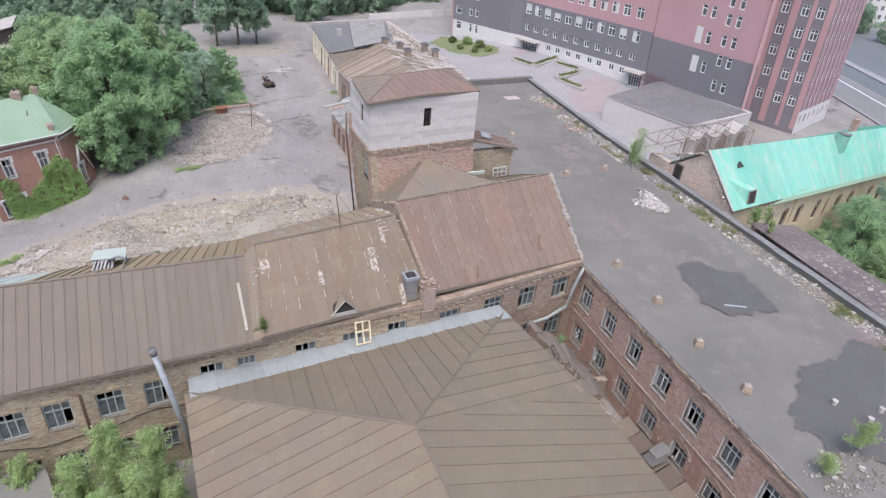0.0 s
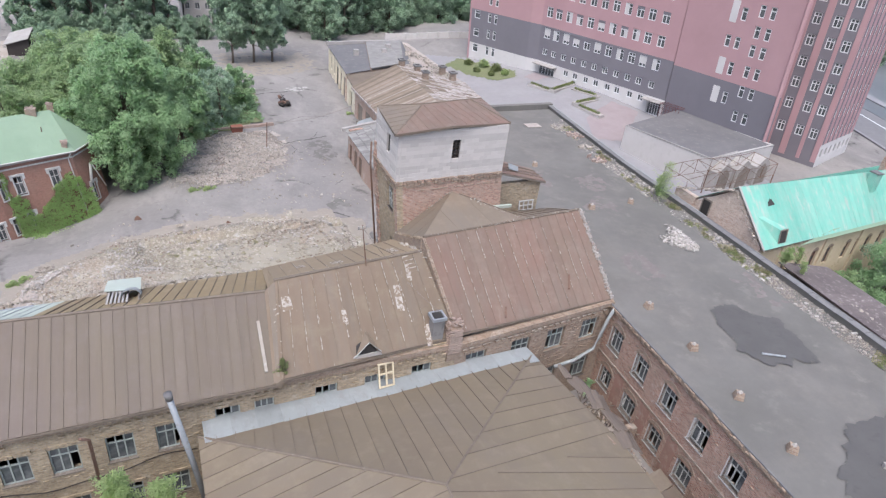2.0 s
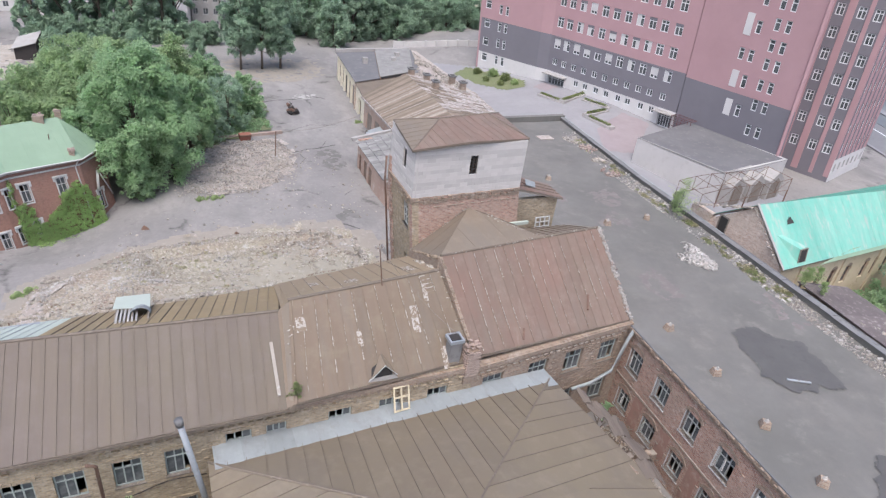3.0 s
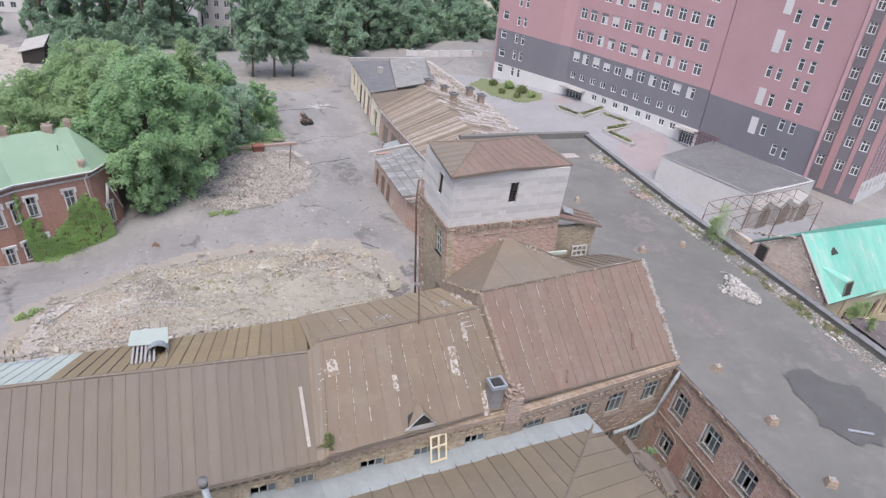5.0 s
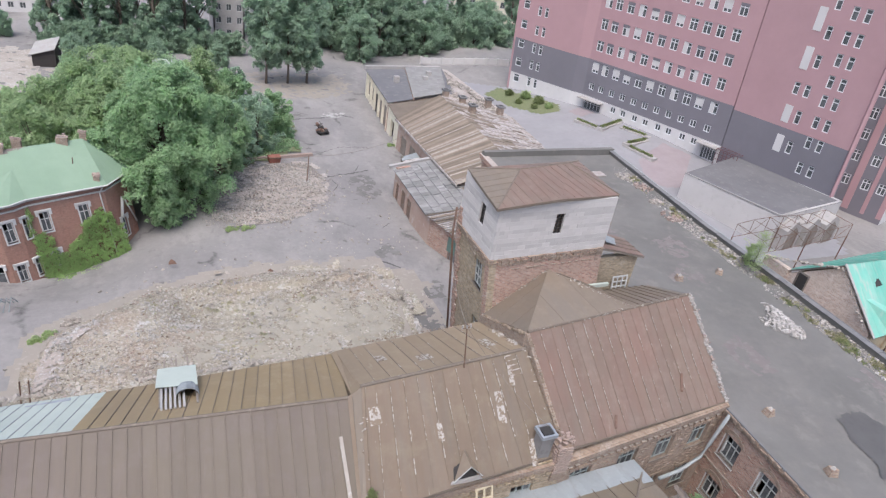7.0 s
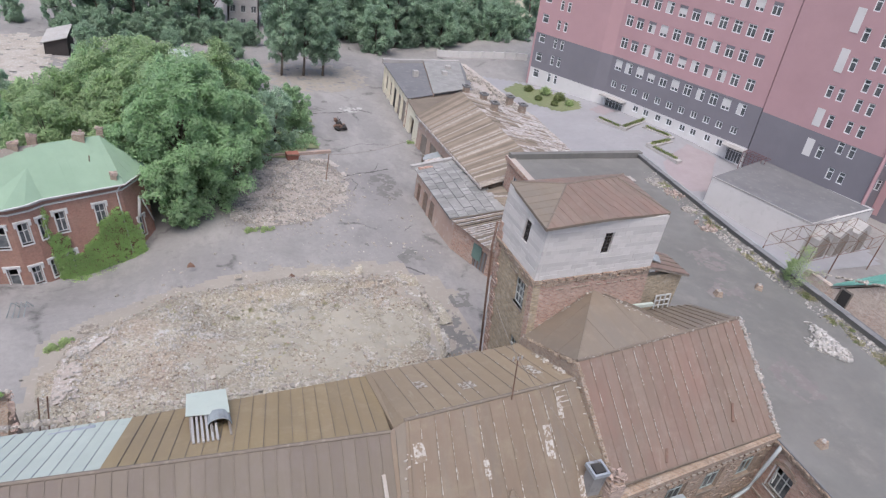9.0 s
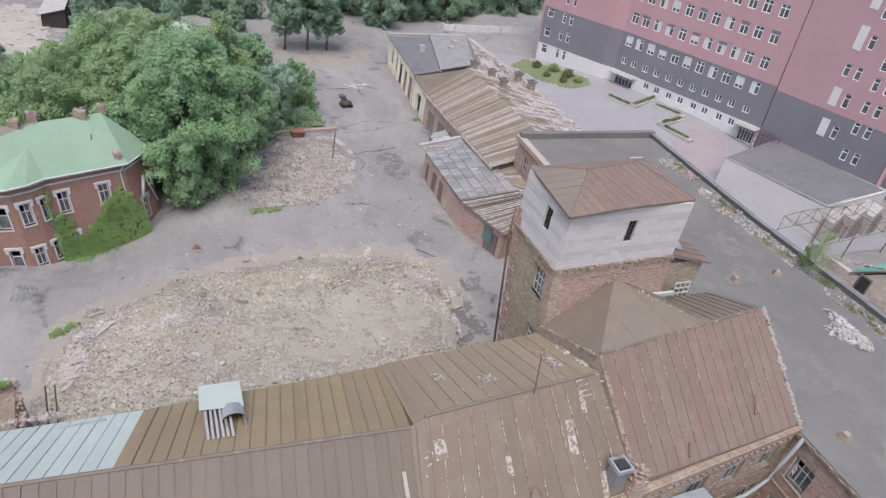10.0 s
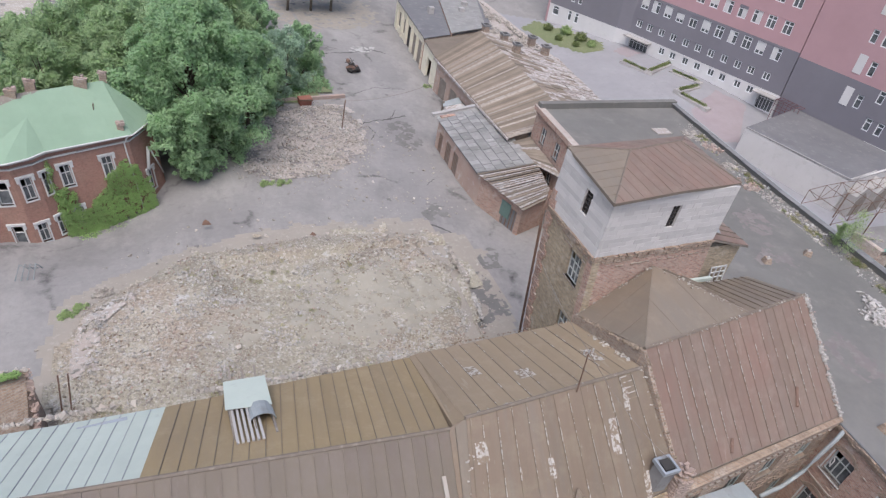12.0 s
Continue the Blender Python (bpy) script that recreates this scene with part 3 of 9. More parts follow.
def window_meshes(w, h, cols, rows, material, bar=0.07, missing=(), outer=0.08):
    key = (round(w, 2), round(h, 2), cols, tuple(rows), material.name, tuple(missing), bar)
    if key in WIN_MESHES:
        return WIN_MESHES[key]
    g = Soup()
    xs = [outer + (w - 2 * outer) * i / cols for i in range(cols + 1)]
    zs = [outer + (h - 2 * outer) * r for r in (0, *rows, 1)]
    gx = [0, outer] + [q for x in xs[1:-1] for q in (x - bar / 2, x + bar / 2)] + [w - outer, w]
    gz = [0, outer] + [q for z in zs[1:-1] for q in (z - bar / 2, z + bar / 2)] + [h - outer, h]
    s = grid_bars(gx, gz, lambda i, j: i % 2 == 0 or j % 2 == 0, 0, 0.09)
    n = 0
    for i in range(cols):
        for j in range(len(zs) - 1):
            if n not in missing:
                g.box(xs[i], xs[i + 1], 0.045, 0.055, zs[j], zs[j + 1])
            n += 1
    WIN_MESHES[key] = (s.mesh("window_frame", material), g.mesh("pane", M_GLASS))
    return WIN_MESHES[key]


def window(parent, p0, p1, u0, u1, z0, z1, cols, rows, material, inset=0.18, missing=(), sill=True, name="window", label="", bar=0.07, outer=0.08):
    d, inn, ln = wall_frame(p0, p1)
    o = Vector((p0[0], p0[1], 0)) + d * u0 + inn * inset
    m = Matrix(((d.x, inn.x, 0, o.x), (d.y, inn.y, 0, o.y), (0, 0, 1, z0), (0, 0, 0, 1)))
    fr, gl = window_meshes(u1 - u0, z1 - z0, cols, rows, material, bar, missing, outer)
    w = put(name, fr, parent, label, m)
    put("pane", gl, w, "", m)
    if sill:
        key = ("sill", round(u1 - u0, 2))
        if key not in WIN_MESHES:
            WIN_MESHES[key] = Soup().box(-0.08, u1 - u0 + 0.08, -inset - 0.07, 0, -0.06, 0.0).mesh("sill", M_WOOD)
        put("sill", WIN_MESHES[key], w, "", m)
    return w


def slope(parent, a, b, c, e, n, material, name="roof_slope", seam=0.045, label="", jitter=0.012, seam_mat=None, rng=random.Random(4)):
    """A standing-seam slope: eave a to b, ridge e (above a) to c (above b), in n sheets."""
    up = (Vector(b) - Vector(a)).cross(Vector(e) - Vector(a)).normalized()
    if up.z < 0:
        up = -up
    under = Soup()
    for i in range(n + 1):
        lo, hi = Vector(lerp(a, b, i / n)) - up * 0.04, Vector(lerp(e, c, i / n)) - up * 0.04
        under.v += [tuple(lo), tuple(hi), (hi.x, hi.y, hi.z - 0.12), (lo.x, lo.y, lo.z - 0.12)]
    for i in range(n):
        k = 4 * i
        under.f += [(k + q, k + (q + 1) % 4, k + 4 + (q + 1) % 4, k + 4 + q) for q in range(4)]
    under.f += [(3, 2, 1, 0), (4 * n, 4 * n + 1, 4 * n + 2, 4 * n + 3)]
    deck = put(name, under.mesh(name, M_WOOD), parent, label)
    s = Soup()
    for i in range(n):
        t0, t1 = i / n, (i + 1) / n
        j = [up * (0.03 + rng.uniform(0, jitter)) for _ in range(4)]
        p = [Vector(lerp(a, b, t0)) + j[0], Vector(lerp(a, b, t1)) + j[1], Vector(lerp(e, c, t1)) + j[2], Vector(lerp(e, c, t0)) + j[3]]
        put("roof_sheet", Soup().hexa([q - up * 0.025 for q in p], p).mesh("roof_sheet", material), deck)
        if i:
            lo, hi = Vector(lerp(a, b, t0)), Vector(lerp(e, c, t0))
            if (hi - lo).length > 0.4:
                side = (Vector(b) - Vector(a)).normalized() * 0.012
                mid = (lo + hi) / 2 + up * rng.uniform(-0.01, 0.01) + side * rng.uniform(-0.6, 0.6)
                for q0, q1 in ((lo, mid), (mid, hi)):
                    r = [q0 - side, q0 + side, q1 + side, q1 - side]
                    s.hexa([q + up * 0.01 for q in r], [q + up * (0.04 + seam) for q in r])
    if s.v:
        tagged(put("roof_seams", s.mesh("roof_seams", seam_mat or M_SEAM), deck, "thin standing seams"), kind="stuff")
    return deck


def clip(poly, lo, hi):
    """The part of a list of (u, v) with lo <= u <= hi."""
    for sign, lim in ((1, lo), (-1, -hi)):
        out = []
        for k in range(len(poly)):
            p, q = poly[k - 1], poly[k]
            dp, dq = sign * p[0] - lim, sign * q[0] - lim
            if (dp >= 0) != (dq >= 0):
                t = dp / (dp - dq)
                out.append((p[0] + (q[0] - p[0]) * t, p[1] + (q[1] - p[1]) * t))
            if dq >= 0:
                out.append(q)
        poly = out
    return poly


def facet(parent, pts, pitch, material, name="roof_slope", label="", seam=0.05, seam_mat=None, skew=0.0, rng=random.Random(9)):
    """A flat roof facet; its first two points are the eave, its seams run square to the eave (turned by skew)."""
    o = Vector(pts[0])
    ax = (Vector(pts[1]) - o).normalized()
    up = ax.cross(Vector(pts[2]) - o).normalized()
    if up.z < 0:
        up = -up
    ay = up.cross(ax)
    if (Vector(pts[2]) - o).dot(ay) < 0:
        ay = -ay
    if skew:
        q = Matrix.Rotation(radians(skew), 3, up)
        ax, ay = q @ ax, q @ ay
    flat = [((Vector(p) - o).dot(ax), (Vector(p) - o).dot(ay)) for p in pts]
    deck = put(name, Soup().hexa([Vector(p) - up * 0.16 for p in pts], [Vector(p) - up * 0.02 for p in pts]).mesh(name, M_WOOD), parent, label)
    u0, u1 = min(p[0] for p in flat), max(p[0] for p in flat)
    n = max(1, round((u1 - u0) / pitch))
    s = Soup()
    for i in range(n):
        lo, hi = u0 + (u1 - u0) * i / n, u0 + (u1 - u0) * (i + 1) / n
        piece = clip(flat, lo, hi)
        if len(piece) < 3:
            continue
        ring = [o + ax * p[0] + ay * p[1] + up * (0.03 + rng.uniform(0, 0.01)) for p in piece]
        put("roof_sheet", Soup().hexa([q - up * 0.025 for q in ring], ring).mesh("roof_sheet", material), deck)
        cut = [p[1] for p in clip(flat, lo - 0.001, lo + 0.001)] if i else []
        if cut and max(cut) - min(cut) > 0.4:
            q0, q1 = o + ax * lo + ay * min(cut), o + ax * lo + ay * max(cut)
            mid = (q0 + q1) / 2 + ax * rng.uniform(-0.03, 0.03)
            for h0, h1 in ((q0, mid), (mid, q1)):
                r = [h0 - ax * 0.012, h0 + ax * 0.012, h1 + ax * 0.012, h1 - ax * 0.012]
                s.hexa([q + up * 0.01 for q in r], [q + up * (0.04 + seam) for q in r])
    if s.v:
        tagged(put("roof_seams", s.mesh("roof_seams", seam_mat or M_SEAM), deck, "thin standing seams"), kind="stuff")
    return deck


# ---- plants ----
def leaf_mesh(name, clumps, count, size, material, seed, squash=1.0, fuzz=1.0):
    """Leaves scattered over the shells of clumps (x, y, z, r)."""
    rg = np.random.default_rng(seed)
    c = np.array(clumps)
    wgt = c[:, 3] ** 2
    k = rg.choice(len(c), count, p=wgt / wgt.sum())
    d = rg.normal(size=(count, 3))
    d /= np.linalg.norm(d, axis=1)[:, None]
    d[:, 2] = np.where(rg.random(count) < 0.6, np.abs(d[:, 2]), d[:, 2])
    rad = fuzz * c[k, 3] * (0.25 + 0.85 * rg.random(count) ** 0.7 + 0.35 * rg.random(count) ** 6)
    pos = c[k, :3] + d * rad[:, None] * np.array([1, 1, squash])
    nrm = d * 0.7 + rg.normal(size=(count, 3)) * 0.65 + np.array([0, 0, 0.95])
    nrm /= np.linalg.norm(nrm, axis=1)[:, None]
    t = np.cross(nrm, rg.normal(size=(count, 3)))
    t /= np.linalg.norm(t, axis=1)[:, None]
    b = np.cross(nrm, t)
    s = size * (0.6 + 0.8 * rg.random(count))[:, None]
    v = np.stack([pos - t * s * 0.5, pos - b * s * 0.33 + nrm * s * 0.08, pos + t * s * 0.62, pos + b * s * 0.33 + nrm * s * 0.08], 1).reshape(-1, 3)
    me = bpy.data.meshes.new(name)
    me.vertices.add(len(v))
    me.vertices.foreach_set("co", v.ravel())
    me.loops.add(count * 4)
    me.loops.foreach_set("vertex_index", np.arange(count * 4, dtype=np.int32))
    me.polygons.add(count)
    me.polygons.foreach_set("loop_start", np.arange(0, count * 4, 4, dtype=np.int32))
    me.materials.append(material)
    me.update(calc_edges=True)
    return me


def crown_clumps(rg, r, h0, h1, n, taper=0.0, spire=1.0):
    """Small clumps on the shells of uneven lobes."""
    lobes = []
    nl = int((11 + n / 22) * spire)
    for k in range(nl):
        t = (k + 0.5) / nl
        rr = r * (math.sin(math.pi * (0.14 + 0.8 * t)) ** 0.7) * (1 - taper * t)
        a, q = k * 2.4 + rg.uniform(-0.6, 0.6), rr * rg.uniform(0.3, 0.92)
        lobes.append((q * math.cos(a), q * math.sin(a), h0 + (h1 - h0) * t, r * rg.uniform(0.22, 0.38) * (1 - 0.5 * taper * t) / spire ** 0.7))
    out = []
    for _ in range(n):
        c = rg.choices(lobes, [q[3] ** 2 for q in lobes])[0]
        d = Vector((rg.gauss(0, 1), rg.gauss(0, 1), rg.gauss(0.45, 1))).normalized() * c[3] * rg.uniform(0.7, 1.12)
        out.append((c[0] + d.x, c[1] + d.y, max(h0 * 0.8, c[2] + d.z * (0.3 + spire)), r * rg.uniform(0.05, 0.14)))
    return out


def spray_clumps(rg, r, h0, h1, n):
    """Small clumps strung along thin rising shoots, for young birches."""
    out = []
    for k in range(n):
        t = rg.random() ** 0.8
        a, z = rg.uniform(0, 2 * math.pi), h0 + (h1 - h0) * t
        ln = r * (1.15 - 0.85 * t) * rg.uniform(0.55, 1.2)
        rise = rg.uniform(0.5, 1.5)
        for i in range(7):
            q = (i + 1) / 7
            out.append((ln * q * math.cos(a + 0.3 * q), ln * q * math.sin(a + 0.3 * q), z + rise * ln * q - 0.35 * ln * q * q, r * (0.055 + 0.05 * (1 - q)) * rg.uniform(0.7, 1.3)))
    return out


def tree(label, x, y, z, r, h, seed, leaves, size, material, trunk=0.22, clear=0.25, clumps=34, name="tree", taper=0.0, group="", squash=1.25, fuzz=1.15, spire=1.0):
    rg = random.Random(seed)
    ob = thing(name, label, "tree", group, at=(x, y, z))
    cl = crown_clumps(rg, r, h * clear + r * 0.15, h - r * 0.15, clumps * 6, taper, spire) if spire < 1.5 else spray_clumps(rg, r, h * clear, h, clumps * 2)
    s = Soup()
    top = (rg.uniform(-0.3, 0.3), rg.uniform(-0.3, 0.3), h * 0.8)
    s.tube([(0, 0, -0.4), (0.05, 0, h * 0.15), lerp((0, 0, 0), top, 0.5), top], [trunk * 1.3, trunk, trunk * 0.7, trunk * 0.2], 7)
    for c in cl[::14]:
        st = lerp((0, 0, 0), top, min(0.9, max(0.25, c[2] / h * 0.7)))
        s.tube([st, lerp(st, c[:3], 0.5), c[:3]], [trunk * 0.38, trunk * 0.22, trunk * 0.06], 5)
    m = Matrix.Translation((x, y, z))
    put("trunk", s.mesh("trunk", M_BARK, True), ob, "", m)
    put("crown", leaf_mesh("crown", cl, leaves, size, material, seed, squash, fuzz), ob, "", m)
    return ob


# ---- ground ----
def build_ground():
    near = [-120 + 3 * i for i in range(95)]
    xs = [-3000, -1200, -500, -220] + near + [170, 210, 280, 400, 700, 1500, 3000]
    ny = [-60 + 3 * i for i in range(80)]
    ys = [-3000, -900, -300, -120] + ny + [190, 230, 300, 500, 1000, 3000]
    v = [(x, y, ground_z(x, y) + 0.05 * noise.noise((x * 0.13, y * 0.13, 0))) for y in ys for x in xs]
    w = len(xs)
    f = [(j * w + i, j * w + i + 1, (j + 1) * w + i + 1, (j + 1) * w + i) for j in range(len(ys) - 1) for i in range(w - 1)]
    tagged(put("ground", mesh_of("ground", v, f, M_ASPHALT, True)), "worn cracked grey asphalt yard", "ground", kind="structure")


def inside(x, y, poly):
    c = False
    for i in range(len(poly)):
        (x0, y0), (x1, y1) = poly[i - 1], poly[i]
        if (y0 > y) != (y1 > y) and x < (x1 - x0) * (y - y0) / (y1 - y0) + x0:
            c = not c
    return c


def patch(name, poly, material, label, category, step=0.8, lift=0.03, rough=0.0, dip=None, kind="structure", edge=0.7, holes=0.0):
    """A patch of other ground laid on the yard, with a ragged edge."""
    x0, x1 = min(p[0] for p in poly), max(p[0] for p in poly)
    y0, y1 = min(p[1] for p in poly), max(p[1] for p in poly)
    nx, ny = int((x1 - x0) / step) + 2, int((y1 - y0) / step) + 2
    idx, v, f = {}, [], []

    def at(i, j):
        if (i, j) not in idx:
            x, y = x0 + i * step, y0 + j * step
            z = ground_z(x, y) + 0.05 * noise.noise((x * 0.13, y * 0.13, 0)) + lift
            if rough:
                z += rough * (abs(noise.noise((x * 0.35, y * 0.35, 3))) + 0.5 * abs(noise.noise((x * 1.1, y * 1.1, 7))))
            if dip:
                z += dip(x, y)
            idx[(i, j)] = len(v)
            v.append((x, y, z))
        return idx[(i, j)]
    for j in range(ny):
        for i in range(nx):
            x, y = x0 + (i + 0.5) * step, y0 + (j + 0.5) * step
            k = edge * noise.noise((x * 0.5, y * 0.5, 11))
            if holes and noise.noise((x * 0.9, y * 0.9, 5)) + 0.6 * noise.noise((x * 2.7, y * 2.7, 6)) < holes:
                continue
            if inside(x + k, y + k, poly):
                f.append((at(i, j), at(i + 1, j), at(i + 1, j + 1), at(i, j + 1)))
    ob = put(name, mesh_of(name, v, f, material, True))
    return tagged(ob, label, category, kind=kind)


def chunks(name, label, poly, n, lo, hi, material, seed, z_of, power=2.5, bare=None):
    """Loose broken pieces, joined into one."""
    rg = np.random.default_rng(seed)
    x0, x1 = min(p[0] for p in poly), max(p[0] for p in poly)
    y0, y1 = min(p[1] for p in poly), max(p[1] for p in poly)
    base = np.array([(-1, -1, -1), (1, -1, -1), (1, 1, -1), (-1, 1, -1), (-1, -1, 1), (1, -1, 1), (1, 1, 1), (-1, 1, 1)]) * 0.5
    fb = [(3, 2, 1, 0), (4, 5, 6, 7), (0, 1, 5, 4), (1, 2, 6, 5), (2, 3, 7, 6), (3, 0, 4, 7)]
    v, f = [], []
    while len(v) < n * 8:
        x, y = rg.uniform(x0, x1), rg.uniform(y0, y1)
        if not inside(x, y, poly) or noise.noise((x * 0.25, y * 0.25, seed)) + rg.uniform(-0.35, 0.35) < -0.05:
            continue
        if bare and bare(x, y) > rg.random():
            continue
        s = lo + (hi - lo) * rg.random() ** power
        p = base * (s * rg.uniform(0.6, 1.5), s * rg.uniform(0.5, 1.0), s * rg.uniform(0.35, 0.8)) + rg.uniform(-0.12, 0.12, (8, 3)) * s
        e = Euler((rg.uniform(-0.5, 0.5), rg.uniform(-0.5, 0.5), rg.uniform(0, 6.3))).to_matrix()
        p = p @ np.array(e).T + (x, y, z_of(x, y) + s * 0.12)
        k = len(v)
        v += [tuple(q) for q in p]
        f += [tuple(k + i for i in q) for q in fb]
    return tagged(put(name, mesh_of(name, v, f, material)), label, "rubble", kind="stuff")


def crumble(parent, p, q, n, lo, hi, spread, material, label, seed):
    """Broken mortar and bricks lying along a line, joined into one part."""
    rg = np.random.default_rng(seed)
    base = np.array([(-1, -1, -1), (1, -1, -1), (1, 1, -1), (-1, 1, -1), (-1, -1, 1), (1, -1, 1), (1, 1, 1), (-1, 1, 1)]) * 0.5
    fb = [(3, 2, 1, 0), (4, 5, 6, 7), (0, 1, 5, 4), (1, 2, 6, 5), (2, 3, 7, 6), (3, 0, 4, 7)]
    v, f = [], []
    for _ in range(n):
        t = rg.random()
        if noise.noise((t * 9, seed, 0)) + rg.uniform(-0.3, 0.3) < -0.1:
            continue
        s = lo + (hi - lo) * rg.random() ** 3
        m = base * (s * rg.uniform(0.7, 1.8), s * rg.uniform(0.7, 1.6), s * rg.uniform(0.3, 0.8)) + rg.uniform(-0.2, 0.2, (8, 3)) * s
        e = Euler((rg.uniform(-0.7, 0.7), rg.uniform(-0.7, 0.7), rg.uniform(0, 6.3))).to_matrix()
        m = m @ np.array(e).T + np.array(lerp(p, q, t)) + (rg.normal() * spread, rg.normal() * spread * 0.4, rg.uniform(-0.03, 0.04))
        k = len(v)
        v += [tuple(x) for x in m]
        f += [tuple(k + i for i in x) for x in fb]
    tagged(put("crumbled_mortar", mesh_of("crumbled_mortar", v, f, material), parent, label), kind="stuff")


PIT = [(-18, 35.5), (-17.2, 46), (-16, 51), (-9, 56.5), (2, 57.5), (12, 56.5), (14.5, 51), (13.5, 45), (11.5, 39), (9, 35)]
RUB2 = [(-2.5, 69.5), (0, 67.6), (4.5, 67.6), (9.8, 70.5), (11.6, 75), (12.4, 79), (11, 84.5), (2.5, 84), (-1, 77)]


def pit_dip(x, y):
    d = 9.0
    for i in range(len(PIT)):
        (x0, y0), (x1, y1) = PIT[i - 1], PIT[i]
        t = max(0.0, min(1.0, ((x - x0) * (x1 - x0) + (y - y0) * (y1 - y0)) / ((x1 - x0) ** 2 + (y1 - y0) ** 2)))
        d = min(d, math.hypot(x - x0 - t * (x1 - x0), y - y0 - t * (y1 - y0)))
    u, w = x - 5.2 - 0.12 * (y - 48), y - 48.7
    e = max(0.0, 1 - max(u / 8.0 if u > 0 else -u / 13.0, w / 5.9 if w > 0 else -w / 10.0) ** (8 if u > 0 or w > 0 else 3))
    steep = 3.0 if u > 3 or w > 3.5 else 1.0
    return 0.78 * min(1.0, d / 2.2) - 0.66 * min(1.0, steep * e * (1.0 + 0.6 * noise.noise((x * 0.4, y * 0.4, 8))))


def pit_z(x, y):
    return ground_z(x, y) + 0.05 + pit_dip(x, y) + 0.02 + 0.3 * (abs(noise.noise((x * 0.35, y * 0.35, 3))) + 0.5 * abs(noise.noise((x * 1.1, y * 1.1, 7))))


def sandy(x, y):
    """How bare of stones the sandy hollow in the plot is, 0 to 1."""
    q = math.hypot((x - 6.5) / 6.0, (y - 47.5) / 5.0) + 0.5 * noise.noise((x * 0.3, y * 0.3, 21))
    drift = 0.5 + 1.3 * noise.noise((x * 0.16, y * 0.16, 42))
    return max(0.0, min(0.93, max(1.8 * (1.15 - q), drift)))


build_ground()
patch("sand", [(-19.5, 35), (-19, 47), (-17.5, 52.5), (-9.5, 58), (2, 59.5), (13, 58.6), (17, 54), (16.5, 45), (13, 38), (11, 35)], M_DUST, "thin sandy dust on the asphalt round the plot", "ground", 0.4, 0.025, edge=1.6)
patch("rubble_ground", PIT, M_RUBBLE, "sandy ground of a cleared building plot with broken masonry", "ground", 0.35, 0.05, 0.3, pit_dip, edge=2.6)
patch("rubble_ground", RUB2, M_RUBBLE_GREY, "grey patch of crushed rubble beside the trees", "ground", 0.25, 0.04, 0.1, edge=5.0, holes=-0.25)
patch("sand", [(-2.5, 44.0), (2, 42.6), (7, 43.6), (10.8, 46), (11, 51.5), (6, 53), (1.5, 52.5), (-1.5, 49)], M_SAND, "drifts of pale smooth sand in the plot's hollow", "sand", 0.2, 0.085, 0.3, pit_dip, edge=2.2, holes=-0.12)
patch("sand", [(-9, 44), (-4, 45.5), (-3, 50), (-7, 47.5)], M_SAND, "drifts of pale smooth sand on the cleared plot", "sand", 0.2, 0.085, 0.3, pit_dip, edge=2.0, holes=0.05)
chunks("rubble", "pale lumps of broken masonry strewn over the cleared plot", PIT, 12000, 0.03, 0.17, M_CHUNK, 1, pit_z, 7, sandy)
chunks("rubble", "scattered broken red bricks on the cleared plot", PIT, 3200, 0.03, 0.15, M_CHUNK_BRICK, 2, pit_z, 5, sandy)
chunks("rubble", "grey heap of crushed masonry beside the trees", RUB2, 6500, 0.04, 0.22, M_CHUNK, 3, lambda x, y: ground_z(x, y) + 0.1, 6)
chunks("rubble", "brown earthy lumps in the crushed rubble beside the trees", RUB2, 400, 0.04, 0.16, M_EARTH, 8, lambda x, y: ground_z(x, y) + 0.1, 4)
chunks("rubble", "pale crumbs of plaster in the crushed rubble", RUB2, 3000, 0.04, 0.2, M_WHITE_RUBBLE, 16, lambda x, y: ground_z(x, y) + 0.1, 5)
chunks("rubble", "loose crumbs strewn round the crushed rubble", [(-4, 69), (0, 66.6), (5, 66.4), (11, 69.5), (13.4, 75), (14, 80), (12, 86), (2, 84.5), (-2, 77)], 2200, 0.03, 0.2, M_CHUNK, 15, lambda x, y: ground_z(x, y) + 0.03, 5)
chunks("rubble", "loose crumbs of masonry strewn round the cleared plot", [(-19.5, 35), (-19, 47), (-17, 52.5), (-9.5, 58.5), (2, 59.5), (13, 58.4), (16.5, 54), (16, 45), (13, 38), (11, 35)], 2600, 0.03, 0.2, M_CHUNK, 9, lambda x, y: ground_z(x, y) + 0.03, 5)
# rim of stones round the hollow's far corner
for k, (p, q) in enumerate((((4.5, 54.3), (11.0, 54.4)), ((11.0, 54.4), (13.4, 53.2)), ((13.4, 53.2), (13.6, 49.0)), ((13.6, 49.0), (13.0, 44.5)))):
    ring = [(p[0], p[1] - 0.7), (q[0], q[1] - 0.7), (q[0] + 0.5, q[1] + 0.7), (p[0] + 0.5, p[1] + 0.7)]
    chunks("rubble", "low rim of broken stones along the plot's edge", ring, 420, 0.04, 0.3, (M_CHUNK, M_WHITE_RUBBLE)[k % 2], 240 + k, lambda px, py: pit_z(px, py) + 0.06 * (1 + noise.noise((px, py, 0))), 4)
